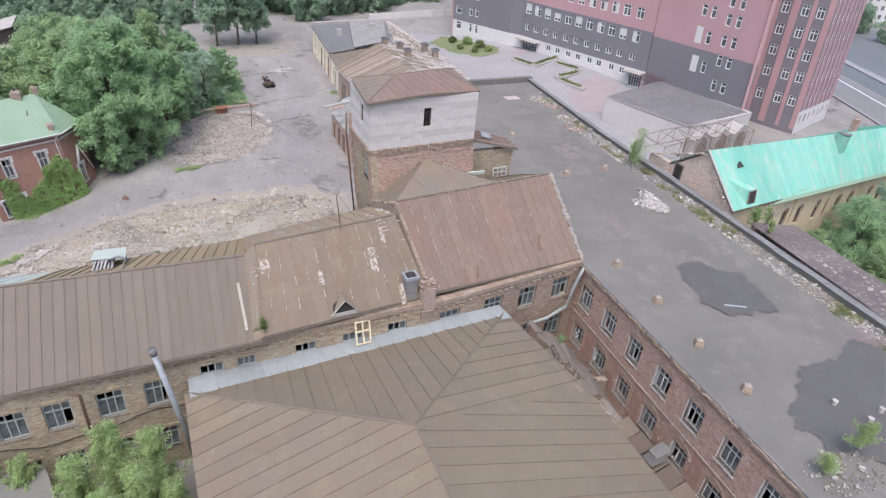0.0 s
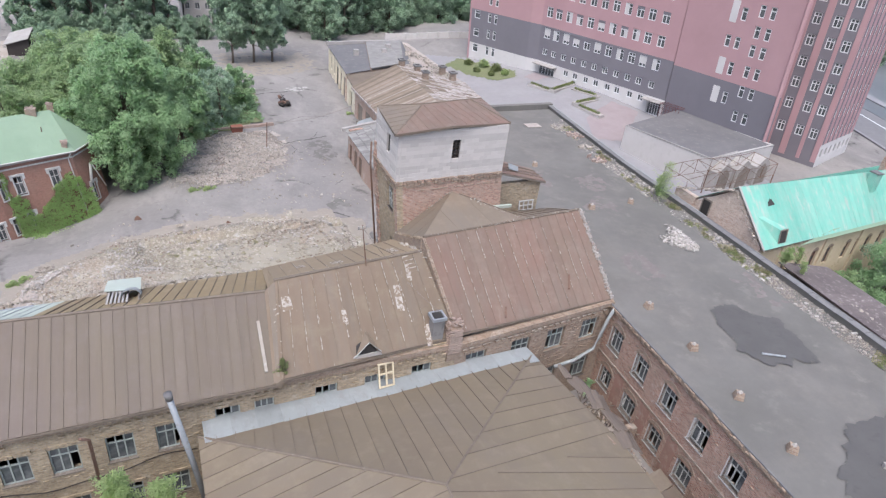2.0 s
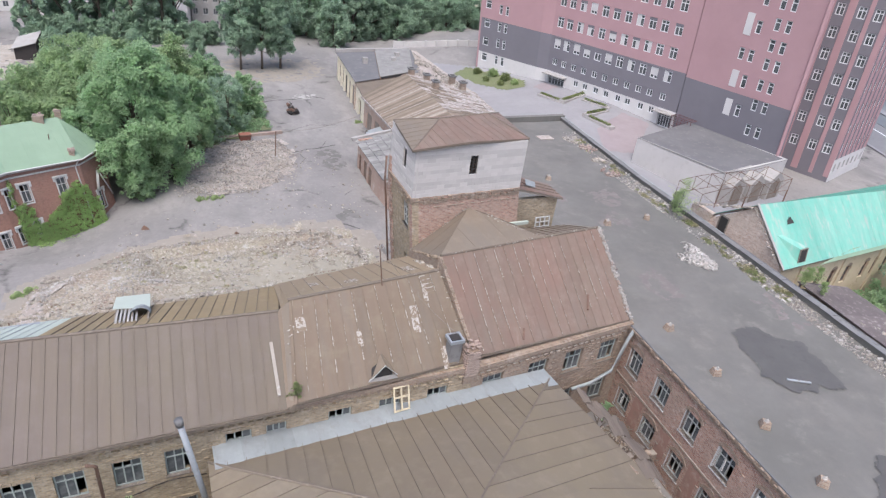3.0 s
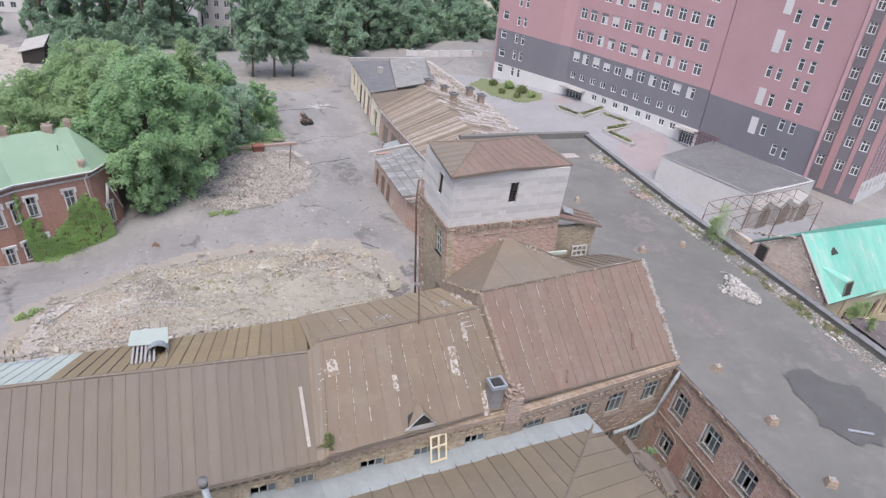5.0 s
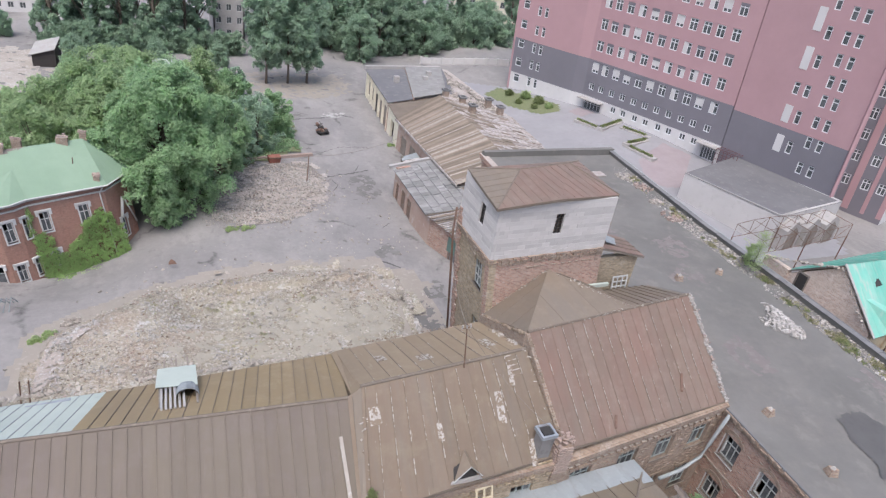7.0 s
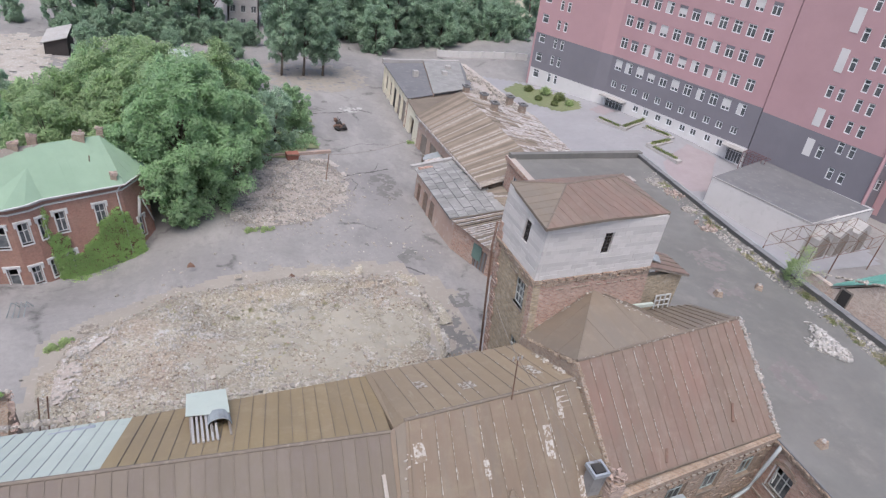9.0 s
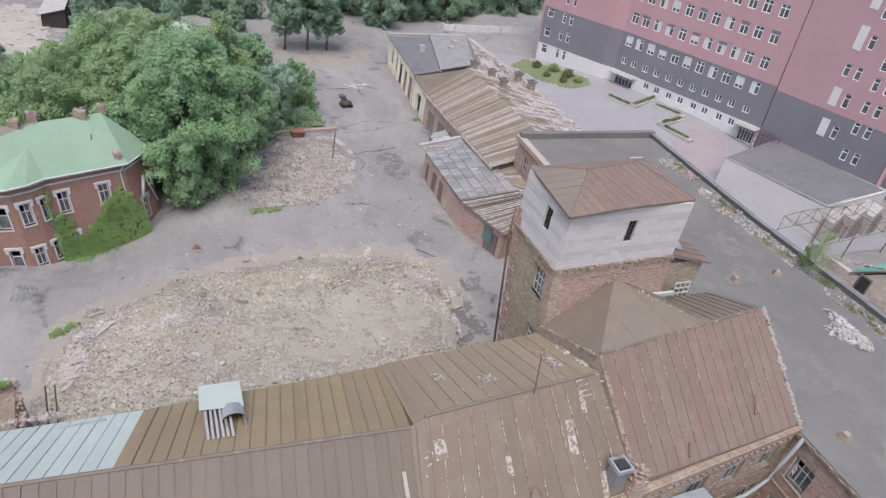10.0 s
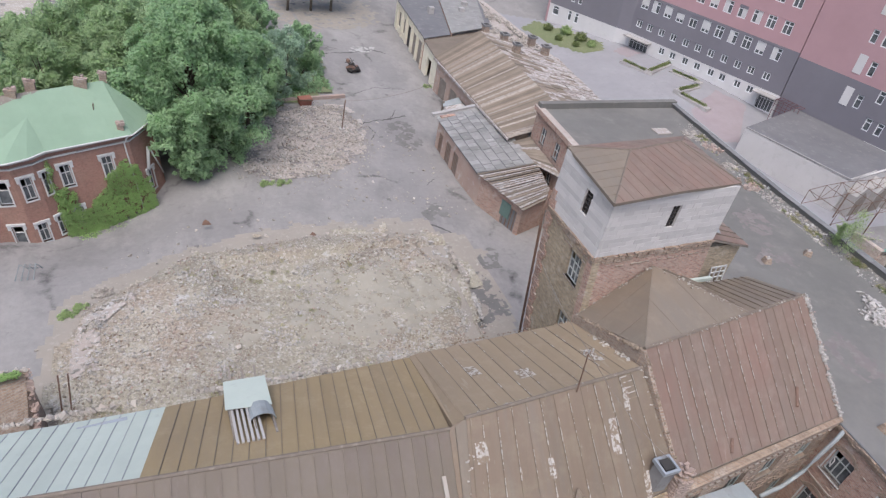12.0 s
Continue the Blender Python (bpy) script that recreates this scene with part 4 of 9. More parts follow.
# a concrete strip left along the plot's edge and two foundation rims
STRIP = [(-16.6, 43.5), (-16.4, 48.8), (-14.9, 50.8), (-12.8, 51.4), (-12.7, 50.1), (-14.2, 49.0), (-14.8, 47.6), (-15.0, 43.5)]
patch("concrete_strip", STRIP, M_RUBBLE_GREY, "pale remains of a concrete strip beside the plot", "concrete", 0.1, 0.17, 0.3, pit_dip, edge=1.2, holes=-0.12)
chunks("rubble", "white crumbs of a broken concrete strip", STRIP, 420, 0.05, 0.24, M_WHITE_RUBBLE, 13, lambda x, y: pit_z(x, y) + 0.08, 4)
for pts, w in (([(-1.0, 54.0), (2, 54.5), (6.8, 54.4), (9.5, 54.3)], 0.4), ([(-14, 41.0), (-9, 41.6), (-5, 40.4)], 0.35)):
    s = Soup()
    for a, b in zip(pts, pts[1:]):
        d, inn, ln = wall_frame(a, b)
        s.obox(a, d, inn, 0, ln, 0, w, -0.4, 0.72 + ground_z(*a) - 0.6)
    tagged(put("foundation_remnant", s.mesh("foundation_remnant", M_CHUNK)), "broken edge of an old masonry foundation", "foundation", kind="structure")
chunks("rubble", "large broken masonry blocks on the cleared plot", PIT, 60, 0.18, 0.42, M_CHUNK, 5, pit_z, 3, sandy)
chunks("rubble", "brown lumps of earth and brick on the cleared plot", PIT, 3000, 0.03, 0.16, M_EARTH, 6, pit_z, 4, sandy)
chunks("rubble", "pale plaster crumbs scattered over the cleared plot", PIT, 4200, 0.03, 0.2, M_WHITE_RUBBLE, 4, pit_z, 6, sandy)
for k, (x, y, r, n) in enumerate(((0.2, 52.5, 1.0, 260), (-8.2, 52.4, 1.7, 420), (-7.3, 49.6, 1.6, 420), (-9.3, 48.4, 1.3, 260), (-3.0, 44.8, 1.6, 420), (10.4, 44.4, 2.2, 520), (7.0, 42.6, 2.0, 420), (4.7, 41.0, 1.6, 300), (-6.6, 42.2, 1.5, 300), (8.8, 53.4, 1.6, 260), (-2.4, 54.6, 1.4, 200), (-11.8, 44.4, 1.2, 160))):
    ring = [(x + r * math.cos(q) * (1 + 0.3 * math.sin(3 * q + k)), y + 0.7 * r * math.sin(q)) for q in [2 * math.pi * i / 10 for i in range(10)]]
    chunks("rubble", "pale heap of broken plaster and stones on the cleared plot", ring, n // 2, 0.04, 0.19, M_WHITE_RUBBLE, 200 + k, lambda px, py: pit_z(px, py) + 0.05, 4)
patch("lawn", [(-30, 84), (-4, 76), (2, 83), (11.2, 89), (11.8, 104), (6, 112), (-24, 112)], M_GRASS, "grass verge under the trees", "grass", 1.0, 0.12, 0.15)
patch("damp_patch", [(16, 72.5), (18.2, 72.8), (18.6, 76), (16.6, 77.5), (15.2, 75)], M_STAIN, "dark broken patch in the asphalt", "ground", 0.13, 0.03, edge=1.5, holes=-0.08)
patch("damp_patch", [(13.4, 58.2), (16, 57.8), (16.6, 60.6), (13.9, 61.2)], M_STAIN, "damp brown stain on the asphalt", "ground", 0.13, 0.03, edge=1.5, holes=-0.08)
patch("damp_patch", [(1.3, 56.2), (2.4, 55.9), (3.4, 56.2), (3.3, 56.8), (2.2, 57.0), (1.4, 56.7)], M_CRACK, "dark sunken manhole in the sandy ground", "manhole", 0.1, 0.045, edge=0.1)
patch("damp_patch", [(16.4, 50.6), (18.2, 50.3), (18.6, 52.4), (17.2, 53.4), (16.2, 52)], M_STAIN, "dark wet hollow in the asphalt", "ground", 0.13, 0.03, edge=1.0, holes=-0.1)
chunks("rubble", "small dark heap of earth on the asphalt", [(-15.8, 52.2), (-14.3, 52.3), (-14.2, 53.4), (-15.4, 53.5)], 150, 0.05, 0.22, M_CHUNK, 12, lambda x, y: ground_z(x, y) + 0.08, 3)
patch("damp_patch", [(12.6, 44), (16, 43), (16.5, 49), (14, 50)], M_STAIN, "dark broken asphalt beside the brick wall", "ground", 0.13, 0.03, edge=1.5, holes=-0.08)


# ---- wing with the flat roof ----
WIN = [(22.4, -30.0), (26.2, 23.9), (27.4, 56.0), (28.2, 66.4)]
WOUT = [(40.2, -30.0), (44.4, 33.0), (45.2, 47.0), (47.4, 67.0)]
WZ = 9.0


def line_at(pts, y):
    for a, b in zip(pts, pts[1:]):
        if a[1] <= y <= b[1]:
            return a[0] + (b[0] - a[0]) * (y - a[1]) / (b[1] - a[1])
    return pts[-1][0]


def build_wing():
    ob = thing("factory_wing", "red brick factory wing with flat bitumen roof and broken windows", "building")
    a, b = WIN[1], WIN[0]
    d, inn, ln = wall_frame(a, b)
    ops = []
    for i in range(11):
        u = 0.87 + 3.22 * i
        for z0, z1 in ((5.6, 7.45), (1.95, 3.65), (-1.4, 0.2)):
            ops.append((u, u + 1.42, z0, z1))
    wall("front_wall", ob, a, b, -3.0, WZ - 0.05, M_BRICK_RED, ops, 0.5, "weathered red brick wall with stained plaster")
    for i, (u0, u1, z0, z1) in enumerate(ops):
        w = window(ob, a, b, u0, u1, z0, z1, 3, (0.66,), M_FRAME, 0.22, ((1,), (2, 5), (0, 2), (0,), (3, 4))[i % 5])
        if i % 4 in (0, 1):
            # a casement leaf standing open
            o = Vector((a[0], a[1], 0)) + d * (u0 + (0.55 if i % 4 else 0.08)) + inn * 0.2
            leaf = grid_bars([0, 0.07, 0.43, 0.5], [0, 0.07, 0.55, 0.62], lambda p, q: p % 2 == 0 or q % 2 == 0, 0, 0.05).mesh("open_casement", M_FRAME_WHITE)
            put("open_casement", leaf, w, "white casement leaf standing open", Matrix.Translation((o.x, o.y, z0 + 0.62)) @ Matrix.Rotation(math.atan2(d.y, d.x) - radians(50 + 12 * (i % 3)), 4, "Z"))
        # pale plaster left in the reveal
        put("reveal", Soup().obox(a, d, inn, u0 - 0.09, u0, -0.02, 0.2, z0 - 0.05, z1).obox(a, d, inn, u0 - 0.12, u1 + 0.1, -0.1, 0.1, z0 - 0.13, z0 - 0.06).mesh("reveal", M_FRAME_WHITE), w, "flaking pale plaster reveal and sill")
    n = 7
    arc = [(math.pi * (0.18 + 0.64 * k / n)) for k in range(n + 1)]
    head = Soup()
    cx, r0, r1 = 0.71, 0.87, 1.1
    ring = [(cx - r0 * math.cos(q), r0 * math.sin(q)) for q in arc] + [(cx - r1 * math.cos(q), r1 * math.sin(q)) for q in reversed(arc)]
    head.hexa([(x, 0.0, z - 0.54) for x, z in ring], [(x, -0.05, z - 0.54) for x, z in ring])
    head = head.mesh("window_arch", M_BRICK)
    for u0, u1, z0, z1 in ops:
        c = Vector((a[0], a[1], 0)) + d * u0
        put("window_arch", head, ob, "", Matrix(((d.x, inn.x, 0, c.x), (d.y, inn.y, 0, c.y), (0, 0, 1, z1), (0, 0, 0, 1))))
    rgw = random.Random(41)
    s = Soup()
    for k in range(int(ln / 0.27)):
        for lo, hi, out in ((-0.62, -0.52, 0.1), (-0.5, -0.39, 0.18), (-0.38, -0.28, 0.2), (-0.27, -0.16, 0.3), (-0.15, -0.03, 0.33)):
            if rgw.random() < 0.72:
                s.obox(a, d, inn, k * 0.27 + 0.01, k * 0.27 + 0.26, -out + rgw.uniform(-0.03, 0.08), 0.02, WZ + lo, WZ + hi)
    for k in range(260):
        u, z = rgw.uniform(0, 36), rgw.uniform(0.5, 8.2)
        if not any(o[0] - 0.3 < u < o[1] + 0.1 and o[2] - 0.2 < z < o[3] + 0.2 for o in ops):
            s.obox(a, d, inn, u, u + 0.25, -rgw.uniform(0.02, 0.09), 0.02, z, z + 0.08)
    tagged(put("loose_bricks", s.mesh("loose_bricks", M_BRICK), ob, "crumbling brick courses standing proud of the wall"), kind="stuff")
    # cornice, string course and plaster fields between the windows
    s = Soup()
    s.obox(a, d, inn, 0, ln, -0.1, 0, WZ - 0.5, WZ - 0.28).obox(a, d, inn, 0, ln, -0.2, 0, WZ - 0.28, WZ - 0.06)
    s.obox(a, d, inn, 0, ln, -0.08, 0, 4.45, 4.62)
    put("cornice", s.mesh("cornice", M_BRICK), ob, "stepped brick cornice with crumbling edge")
    for i in range(10):
        u = 0.75 + 3.22 * i + 1.95
        if i != 3:
            put("plaster_field", Soup().obox(a, d, inn, u, u + 1.0, -0.025, 0, 1.5 + 0.4 * math.sin(i * 2.3), 4.3).mesh("plaster_field", M_PLASTER_PINK), ob, "stained pink plaster remains")
    # outer, end and inner walls of the rest
    for p0, p1 in zip(WOUT, WOUT[1:]):
        wall("outer_wall", ob, p0, p1, -1.0, WZ - 0.05, M_BRICK_RED)
    wall("end_wall", ob, WOUT[-1], WIN[-1], -1.0, WZ + 0.3, M_BRICK_RED)
    wall("end_wall", ob, WIN[0], WOUT[0], -3.0, WZ - 0.05, M_BRICK_RED)
    wall("court_wall", ob, WIN[2], WIN[1], -1.0, WZ - 0.05, M_BRICK_RED)
    p0, p1 = WIN[3], WIN[2]
    ops = [(u, u + 1.2, z0, z1) for u in (1.9, 5.3, 8.6) for z0, z1 in ((5.9, 7.7), (2.2, 4.1))]
    wall("yard_wall", ob, p0, p1, -1.0, WZ + 0.25, M_BRICK_RED, ops)
    for o in ops:
        window(ob, p0, p1, *o, 2, (0.5,), M_FRAME_WHITE, 0.15, (0,))
    dd, ii, l2 = wall_frame(p0, p1)
    s = Soup()
    s.obox(p0, dd, ii, -0.3, l2, -0.35, 0, WZ - 0.25, WZ + 0.25)
    for k in range(26):
        s.obox(p0, dd, ii, 0.1 + k * 0.4, 0.3 + k * 0.4, -0.25, 0, WZ - 0.6, WZ - 0.25)
    put("cornice", s.mesh("cornice", M_BRICK_RED), ob, "red brick cornice with dentils")
    # roof sheet, cut in a fine grid so that it can sag
    v, f = [], []
    ys = [-30 + 1.6 * i for i in range(61)]
    for y in ys:
        y = min(y, 66.3)
        x0, x1 = line_at(WIN, y) - 0.22, line_at(WOUT, y) - 0.2
        for k in range(13):
            x = x0 + (x1 - x0) * k / 12
            v.append((x, y, WZ + 0.05 * noise.noise((x * 0.2, y * 0.2, 5)) + 0.004 * (y - 20) * 0.5))
    for j in range(len(ys) - 1):
        for k in range(12):
            f.append((j * 13 + k, j * 13 + k + 1, (j + 1) * 13 + k + 1, (j + 1) * 13 + k))
    put("flat_roof", mesh_of("flat_roof", v, f, M_BITUMEN, True), ob, "patched grey bitumen flat roof")
    # low parapets with a sheet-metal cap in lengths
    k = 0
    for p0, p1 in zip(WOUT, WOUT[1:]):
        d, inn, ln = wall_frame(p0, p1)
        put("parapet", Soup().obox(p0, d, inn, 0, ln, 0, 0.55, WZ - 0.2, WZ + 0.5).mesh("parapet", M_BITUMEN), ob, "low parapet covered in bitumen felt")
        n = int(ln / 2.6)
        for i in range(n):
            t = 0.02 * math.sin(k * 2.7)
            m = Soup().obox(p0, d, inn, ln * i / n + 0.02, ln * (i + 1) / n - 0.02, 0.05, 0.68, WZ + 0.5 + t, WZ + 0.56 + t).mesh("parapet_cap", M_KERB)
            put("parapet_cap", m, ob)
            m = Soup().obox(p0, d, inn, ln * i / n, ln * (i + 1) / n, -0.05, 0.05, WZ + 0.35, WZ + 0.58).mesh("edge_flashing", M_KERB if p0[1] < 0 else M_ZINC)
            put("edge_flashing", m, ob)
            k += 1
    p0, p1 = (WIN[3][0] - 0.2, WIN[3][1]), WOUT[3]
    d, inn, ln = wall_frame(p0, p1)
    put("parapet", Soup().obox(p0, d, inn, 0, ln, -0.7, 0, WZ - 0.2, WZ + 0.75).mesh("parapet", M_BITUMEN), ob, "low parapet covered in bitumen felt")
    put("edge_strip", Soup().obox(WIN[1], *wall_frame(WIN[1], WIN[0])[:2], 0, 54, -0.2, -0.1, WZ - 0.06, WZ + 0.05).mesh("edge_strip", M_BITUMEN_DARK), ob)
    return ob


build_wing()


# ---- main brick range with three metal roofs ----
def build_nave():
    ob = thing("factory_range", "old ochre brick factory range under patched rusty metal roofs", "building")
    a, b, c = (-42.0, 21.75), (12.4, 22.55), (26.3, 23.9)
    ops = []
    xs = [-13.4 - 2.45 * k for k in range(9, 0, -1)] + [-13.4, -11.15, -8.5, -6.0, -2.85, -0.65, 2.95, 6.1, 9.3]
    for x in xs:
        u = x - a[0]
        w = 1.15 if x == -0.65 else 1.4
        ops += [(u, u + w, 5.9, 7.85 + (0.3 if x > -4 else 0)), (u, u + w, 2.1, 3.9)]
    wall("front_wall", ob, a, b, -1.0, 9.55, M_BRICK_OCHRE, ops, 0.5, "ochre brick wall stained with soot and damp")
    for i, o in enumerate(ops):
        window(ob, a, b, *o, 3, (0.68,), M_FRAME_GREEN, 0.14, ((4,), (3,), (1, 3), (0, 5))[i % 4])
    ops2 = [(u, u + 1.65, 6.1, 8.05) for u in (0.9, 4.7, 7.9, 11.2)] + [(u, u + 1.65, 2.2, 4.3) for u in (7.9, 11.2)]
    wall("front_wall", ob, b, c, -1.0, 9.2, M_BRICK, ops2, 0.5, "brown brick wall stained with soot and damp")
    for i, o in enumerate(ops2):
        window(ob, b, c, *o, 3, (0.62,), M_FRAME_GREEN, 0.2, ((4,), (1,), (0, 3))[i % 3])
    s = Soup()
    d, inn, ln = wall_frame(a, b)
    s.obox(a, d, inn, 0, ln, -0.18, 0, 9.05, 9.4)
    for k in range(int(ln / 0.42)):
        s.obox(a, d, inn, k * 0.42, k * 0.42 + 0.2, -0.14, 0, 8.88, 9.05)
    d, inn, ln = wall_frame(b, c)
    s.obox(b, d, inn, 0, ln, -0.12, 0, 8.8, 9.15)
    put("cornice", s.mesh("cornice", M_BRICK), ob, "brown brick cornice with dentils")
    # second course of small corbels, lintels, worn bricks and a sagging wire
    rgn = random.Random(52)
    for p0, d, inn, z, ops_, x0, x1, mat in ((a, *wall_frame(a, b)[:2], 8.62, ops, 18.0, 54.3, M_BRICK_OCHRE), (b, *wall_frame(b, c)[:2], 8.5, ops2, 0.0, 13.8, M_BRICK)):
        s = Soup()
        for k in range(int((x1 - x0) / 0.52)):
            u = x0 + k * 0.52
            if rgn.random() < 0.85:
                s.obox(p0, d, inn, u, u + 0.3, -0.13, 0, z, z + 0.09).obox(p0, d, inn, u + 0.07, u + 0.22, -0.1, 0, z - 0.11, z)
        for o in ops_:
            if o[0] > x0 - 1:
                for k in range(9):
                    w = (o[1] - o[0] + 0.4) / 9
                    s.obox(p0, d, inn, o[0] - 0.2 + k * w + 0.01, o[0] - 0.2 + (k + 1) * w - 0.01, -0.05 - rgn.uniform(0, 0.04), 0, o[3] + 0.02, o[3] + 0.24)
        for k in range(520):
            u, h = rgn.uniform(x0, x1), rgn.uniform(4.2, z)
            if not any(o[0] - 0.35 < u < o[1] + 0.1 and o[2] - 0.2 < h < o[3] + 0.3 for o in ops_):
                s.obox(p0, d, inn, u, u + 0.26, -rgn.uniform(0.015, 0.06), 0.02, h, h + 0.09)
        tagged(put("worn_bricks", s.mesh("worn_bricks", mat), ob, "corbels, lintels and worn bricks standing proud of the wall"), kind="stuff")
    d, inn, _ = wall_frame(a, b)
    wire = [(a[0] + d.x * u - inn.x * 0.12, a[1] + d.y * u - inn.y * 0.12, 5.3 + 0.35 * math.sin(u * 0.55) - 0.1 * math.sin(u * 1.7)) for u in [24 + 0.7 * k for k in range(21)]]
    put("wall_cable", Soup().tube(wire, 0.03, 4).mesh("wall_cable", M_IRON), ob, "dark cable slung along the wall")
    wall("back_wall", ob, (11.3, 33.0), (-42, 33.1), -1.0, 9.5, M_BRICK)
    wall("gable_wall", ob, (-42, 33.1), (-42, 21.75), -1.0, 12.3, M_BRICK)
    # right roof
    e0, e1, r1, r0 = (12.4, 22.85, 9.8), (26.1, 24.1, 9.28), (25.6, 29.6, 14.15), (11.45, 27.45, 14.7)
    slope(ob, e0, e1, r1, r0, 17, M_ROOF_RED, "right_roof", label="red-brown standing-seam roof with flaked paint", seam_mat=M_ROOF_RED, seam=0.022)
    k0, k1 = (20.6, 33.35, 12.5), (26.3, 33.9, 12.0)
    slope(ob, k1, k0, (20.2, 28.78, 14.36), (25.6, 29.6, 14.15), 8, M_ROOF_BROWN, "right_roof")
    # gable verge on the wing's side, capped with broken mortar
    g = Soup().face((26.3, 23.9, 8.2), (26.3, 33.8, 8.2), (26.3, 33.8, 12.0), (25.9, 29.6, 14.1), (26.2, 24.15, 9.25))
    put("gable_wall", g.mesh("gable_wall", M_BRICK), ob)
    rg = random.Random(8)
    crumble(ob, (26.1, 24.0, 9.35), (25.75, 29.6, 14.2), 1300, 0.03, 0.12, 0.08, M_WHITE_RUBBLE, "crumbling pale mortar along the verge", 8)
    crumble(ob, (26.2, 24.0, 9.25), (25.85, 29.6, 14.1), 260, 0.04, 0.14, 0.1, M_CHUNK_BRICK, "broken bricks along the verge", 9)
    # cross gable towards the tower
    facet(ob, [(11.45, 27.45, 14.7), (11.6, 32.85, 12.05), (16.0, 32.95, 15.0)], 2.4, M_ROOF_BROWN, "cross_gable", "brown sheet roof of a cross gable", seam_mat=M_ROOF_BROWN, seam=0.01)
    facet(ob, [(11.45, 27.45, 14.7), (20.2, 28.78, 14.36), (16.0, 32.95, 15.0)], 2.6, M_ROOF_BROWN, "cross_gable", seam_mat=M_ROOF_BROWN, seam=0.01)
    facet(ob, [(20.9, 33.3, 12.75), (20.2, 28.78, 14.36), (16.0, 32.95, 15.0)], 0.7, M_ROOF_BROWN, "cross_gable")
    put("verge_wall", Soup().hexa([(11.25, 27.3, 13.2), (11.5, 27.3, 13.2), (11.75, 32.85, 10.8), (11.5, 32.85, 10.8)], [(11.3, 27.4, 14.66), (11.55, 27.4, 14.66), (11.75, 32.85, 12.0), (11.5, 32.85, 12.0)]).mesh("verge_wall", M_BRICK), ob)
    put("verge_wall", Soup().hexa([(11.3, 27.4, 13.4), (11.5, 27.4, 13.4), (12.6, 22.85, 9.3), (12.3, 22.85, 9.3)], [(11.35, 27.4, 14.7), (11.55, 27.4, 14.7), (12.6, 22.85, 9.85), (12.35, 22.85, 9.85)]).mesh("verge_wall", M_BRICK), ob)
    # middle roof
    slope(ob, (0.75, 21.78, 9.9), (12.3, 22.75, 9.75), (11.15, 26.85, 14.02), (1.45, 26.45, 13.55), 13, M_ROOF_FLAKED, "middle_roof", label="rusty roof with white flaked seams", seam_mat=M_ROOF_FLAKED, seam=0.02)
    slope(ob, (11.45, 32.8, 11.45), (2.1, 33.6, 9.92), (1.45, 26.45, 13.4), (11.15, 26.85, 14.02), 11, M_ROOF_TAN, "middle_roof", label="brown standing-seam roof", seam_mat=M_ROOF_BROWN, seam=0.03)
    # white paint flaking along the seams
    def flakes(a, b, c, e, n, count, label, hi):
        s = Soup()
        up = (Vector(b) - Vector(a)).cross(Vector(e) - Vector(a)).normalized() * 0.096

        def at(t, v):
            return Vector(lerp(lerp(a, b, t), lerp(e, c, t), v)) + up
        for _ in range(count):
            i, v0 = rg.randrange(1, n), rg.uniform(0.02, 0.9) ** hi
            v1 = min(0.97, v0 + rg.uniform(0.04, 0.3))
            w = rg.uniform(0.006, 0.024) / n * 2
            for k in range(4):
                q0, q1 = v0 + (v1 - v0) * k / 4, v0 + (v1 - v0) * (k + 1) / 4
                if rg.random() < 0.8:
                    x0, x1 = w * rg.uniform(0.2, 1), w * rg.uniform(0.2, 1)
                    s.slab([at(i / n - x0, q0), at(i / n + x0, q0), at(i / n + x1, q1), at(i / n - x1, q1)], 0.02)
            if hi < 1 and rg.random() < 0.05:
                for k in range(5):
                    v = v0 + (v1 - v0) * k / 4
                    s.slab([at(i / n, v), at((i + 0.9) / n, v + 0.004), at((i + 0.9) / n, v + 0.012), at(i / n, v + 0.009)], 0.02)
        tagged(put("flaked_paint", s.mesh("flaked_paint", M_FLAKE), ob, label), kind="stuff")
    flakes((0.75, 21.78, 9.9), (12.3, 22.75, 9.75), (11.15, 26.85, 14.02), (1.45, 26.45, 13.55), 13, 84, "white paint flaking along the roof seams", 0.7)
    flakes(e0, e1, r1, r0, 17, 80, "white paint flaking on the roof", 1.2)
    flakes((11.45, 32.8, 11.45), (2.1, 33.6, 9.92), (1.45, 26.45, 13.4), (11.15, 26.85, 14.02), 11, 34, "pale flaked spots on the rear roof", 1.0)
    put("verge_sheet", Soup().slab([(0.42, 21.78, 9.68), (1.0, 21.74, 9.98), (1.62, 26.45, 13.68), (1.15, 26.6, 13.1), (0.85, 26.6, 12.86)], 0.05).mesh("verge_sheet", M_ROOF_FLAKED), ob, "brown sheet folded over the roof step")
    # mortar crumbling along the steps between the roofs
    crumble(ob, (12.42, 22.95, 9.95), (11.5, 27.3, 14.65), 220, 0.03, 0.13, 0.05, M_EARTH, "crumbling mortar along the roof step", 31)
    crumble(ob, (12.15, 22.95, 9.85), (11.1, 26.8, 14.0), 90, 0.03, 0.12, 0.07, M_FLAKE, "white flaked mortar beside the roof step", 32)
    crumble(ob, (11.35, 27.5, 14.6), (11.6, 32.6, 12.1), 380, 0.04, 0.16, 0.06, M_EARTH, "broken bricks along the cross gable's verge", 33)
    crumble(ob, (11.1, 27.6, 13.75), (11.3, 31.0, 12.3), 90, 0.05, 0.2, 0.1, M_FLAKE, "white flaked patches below the verge", 34)
    crumble(ob, (11.55, 32.7, 12.1), (15.8, 32.85, 15.0), 160, 0.03, 0.12, 0.06, M_FLAKE, "pale mortar crumbs along the cross gable", 36)
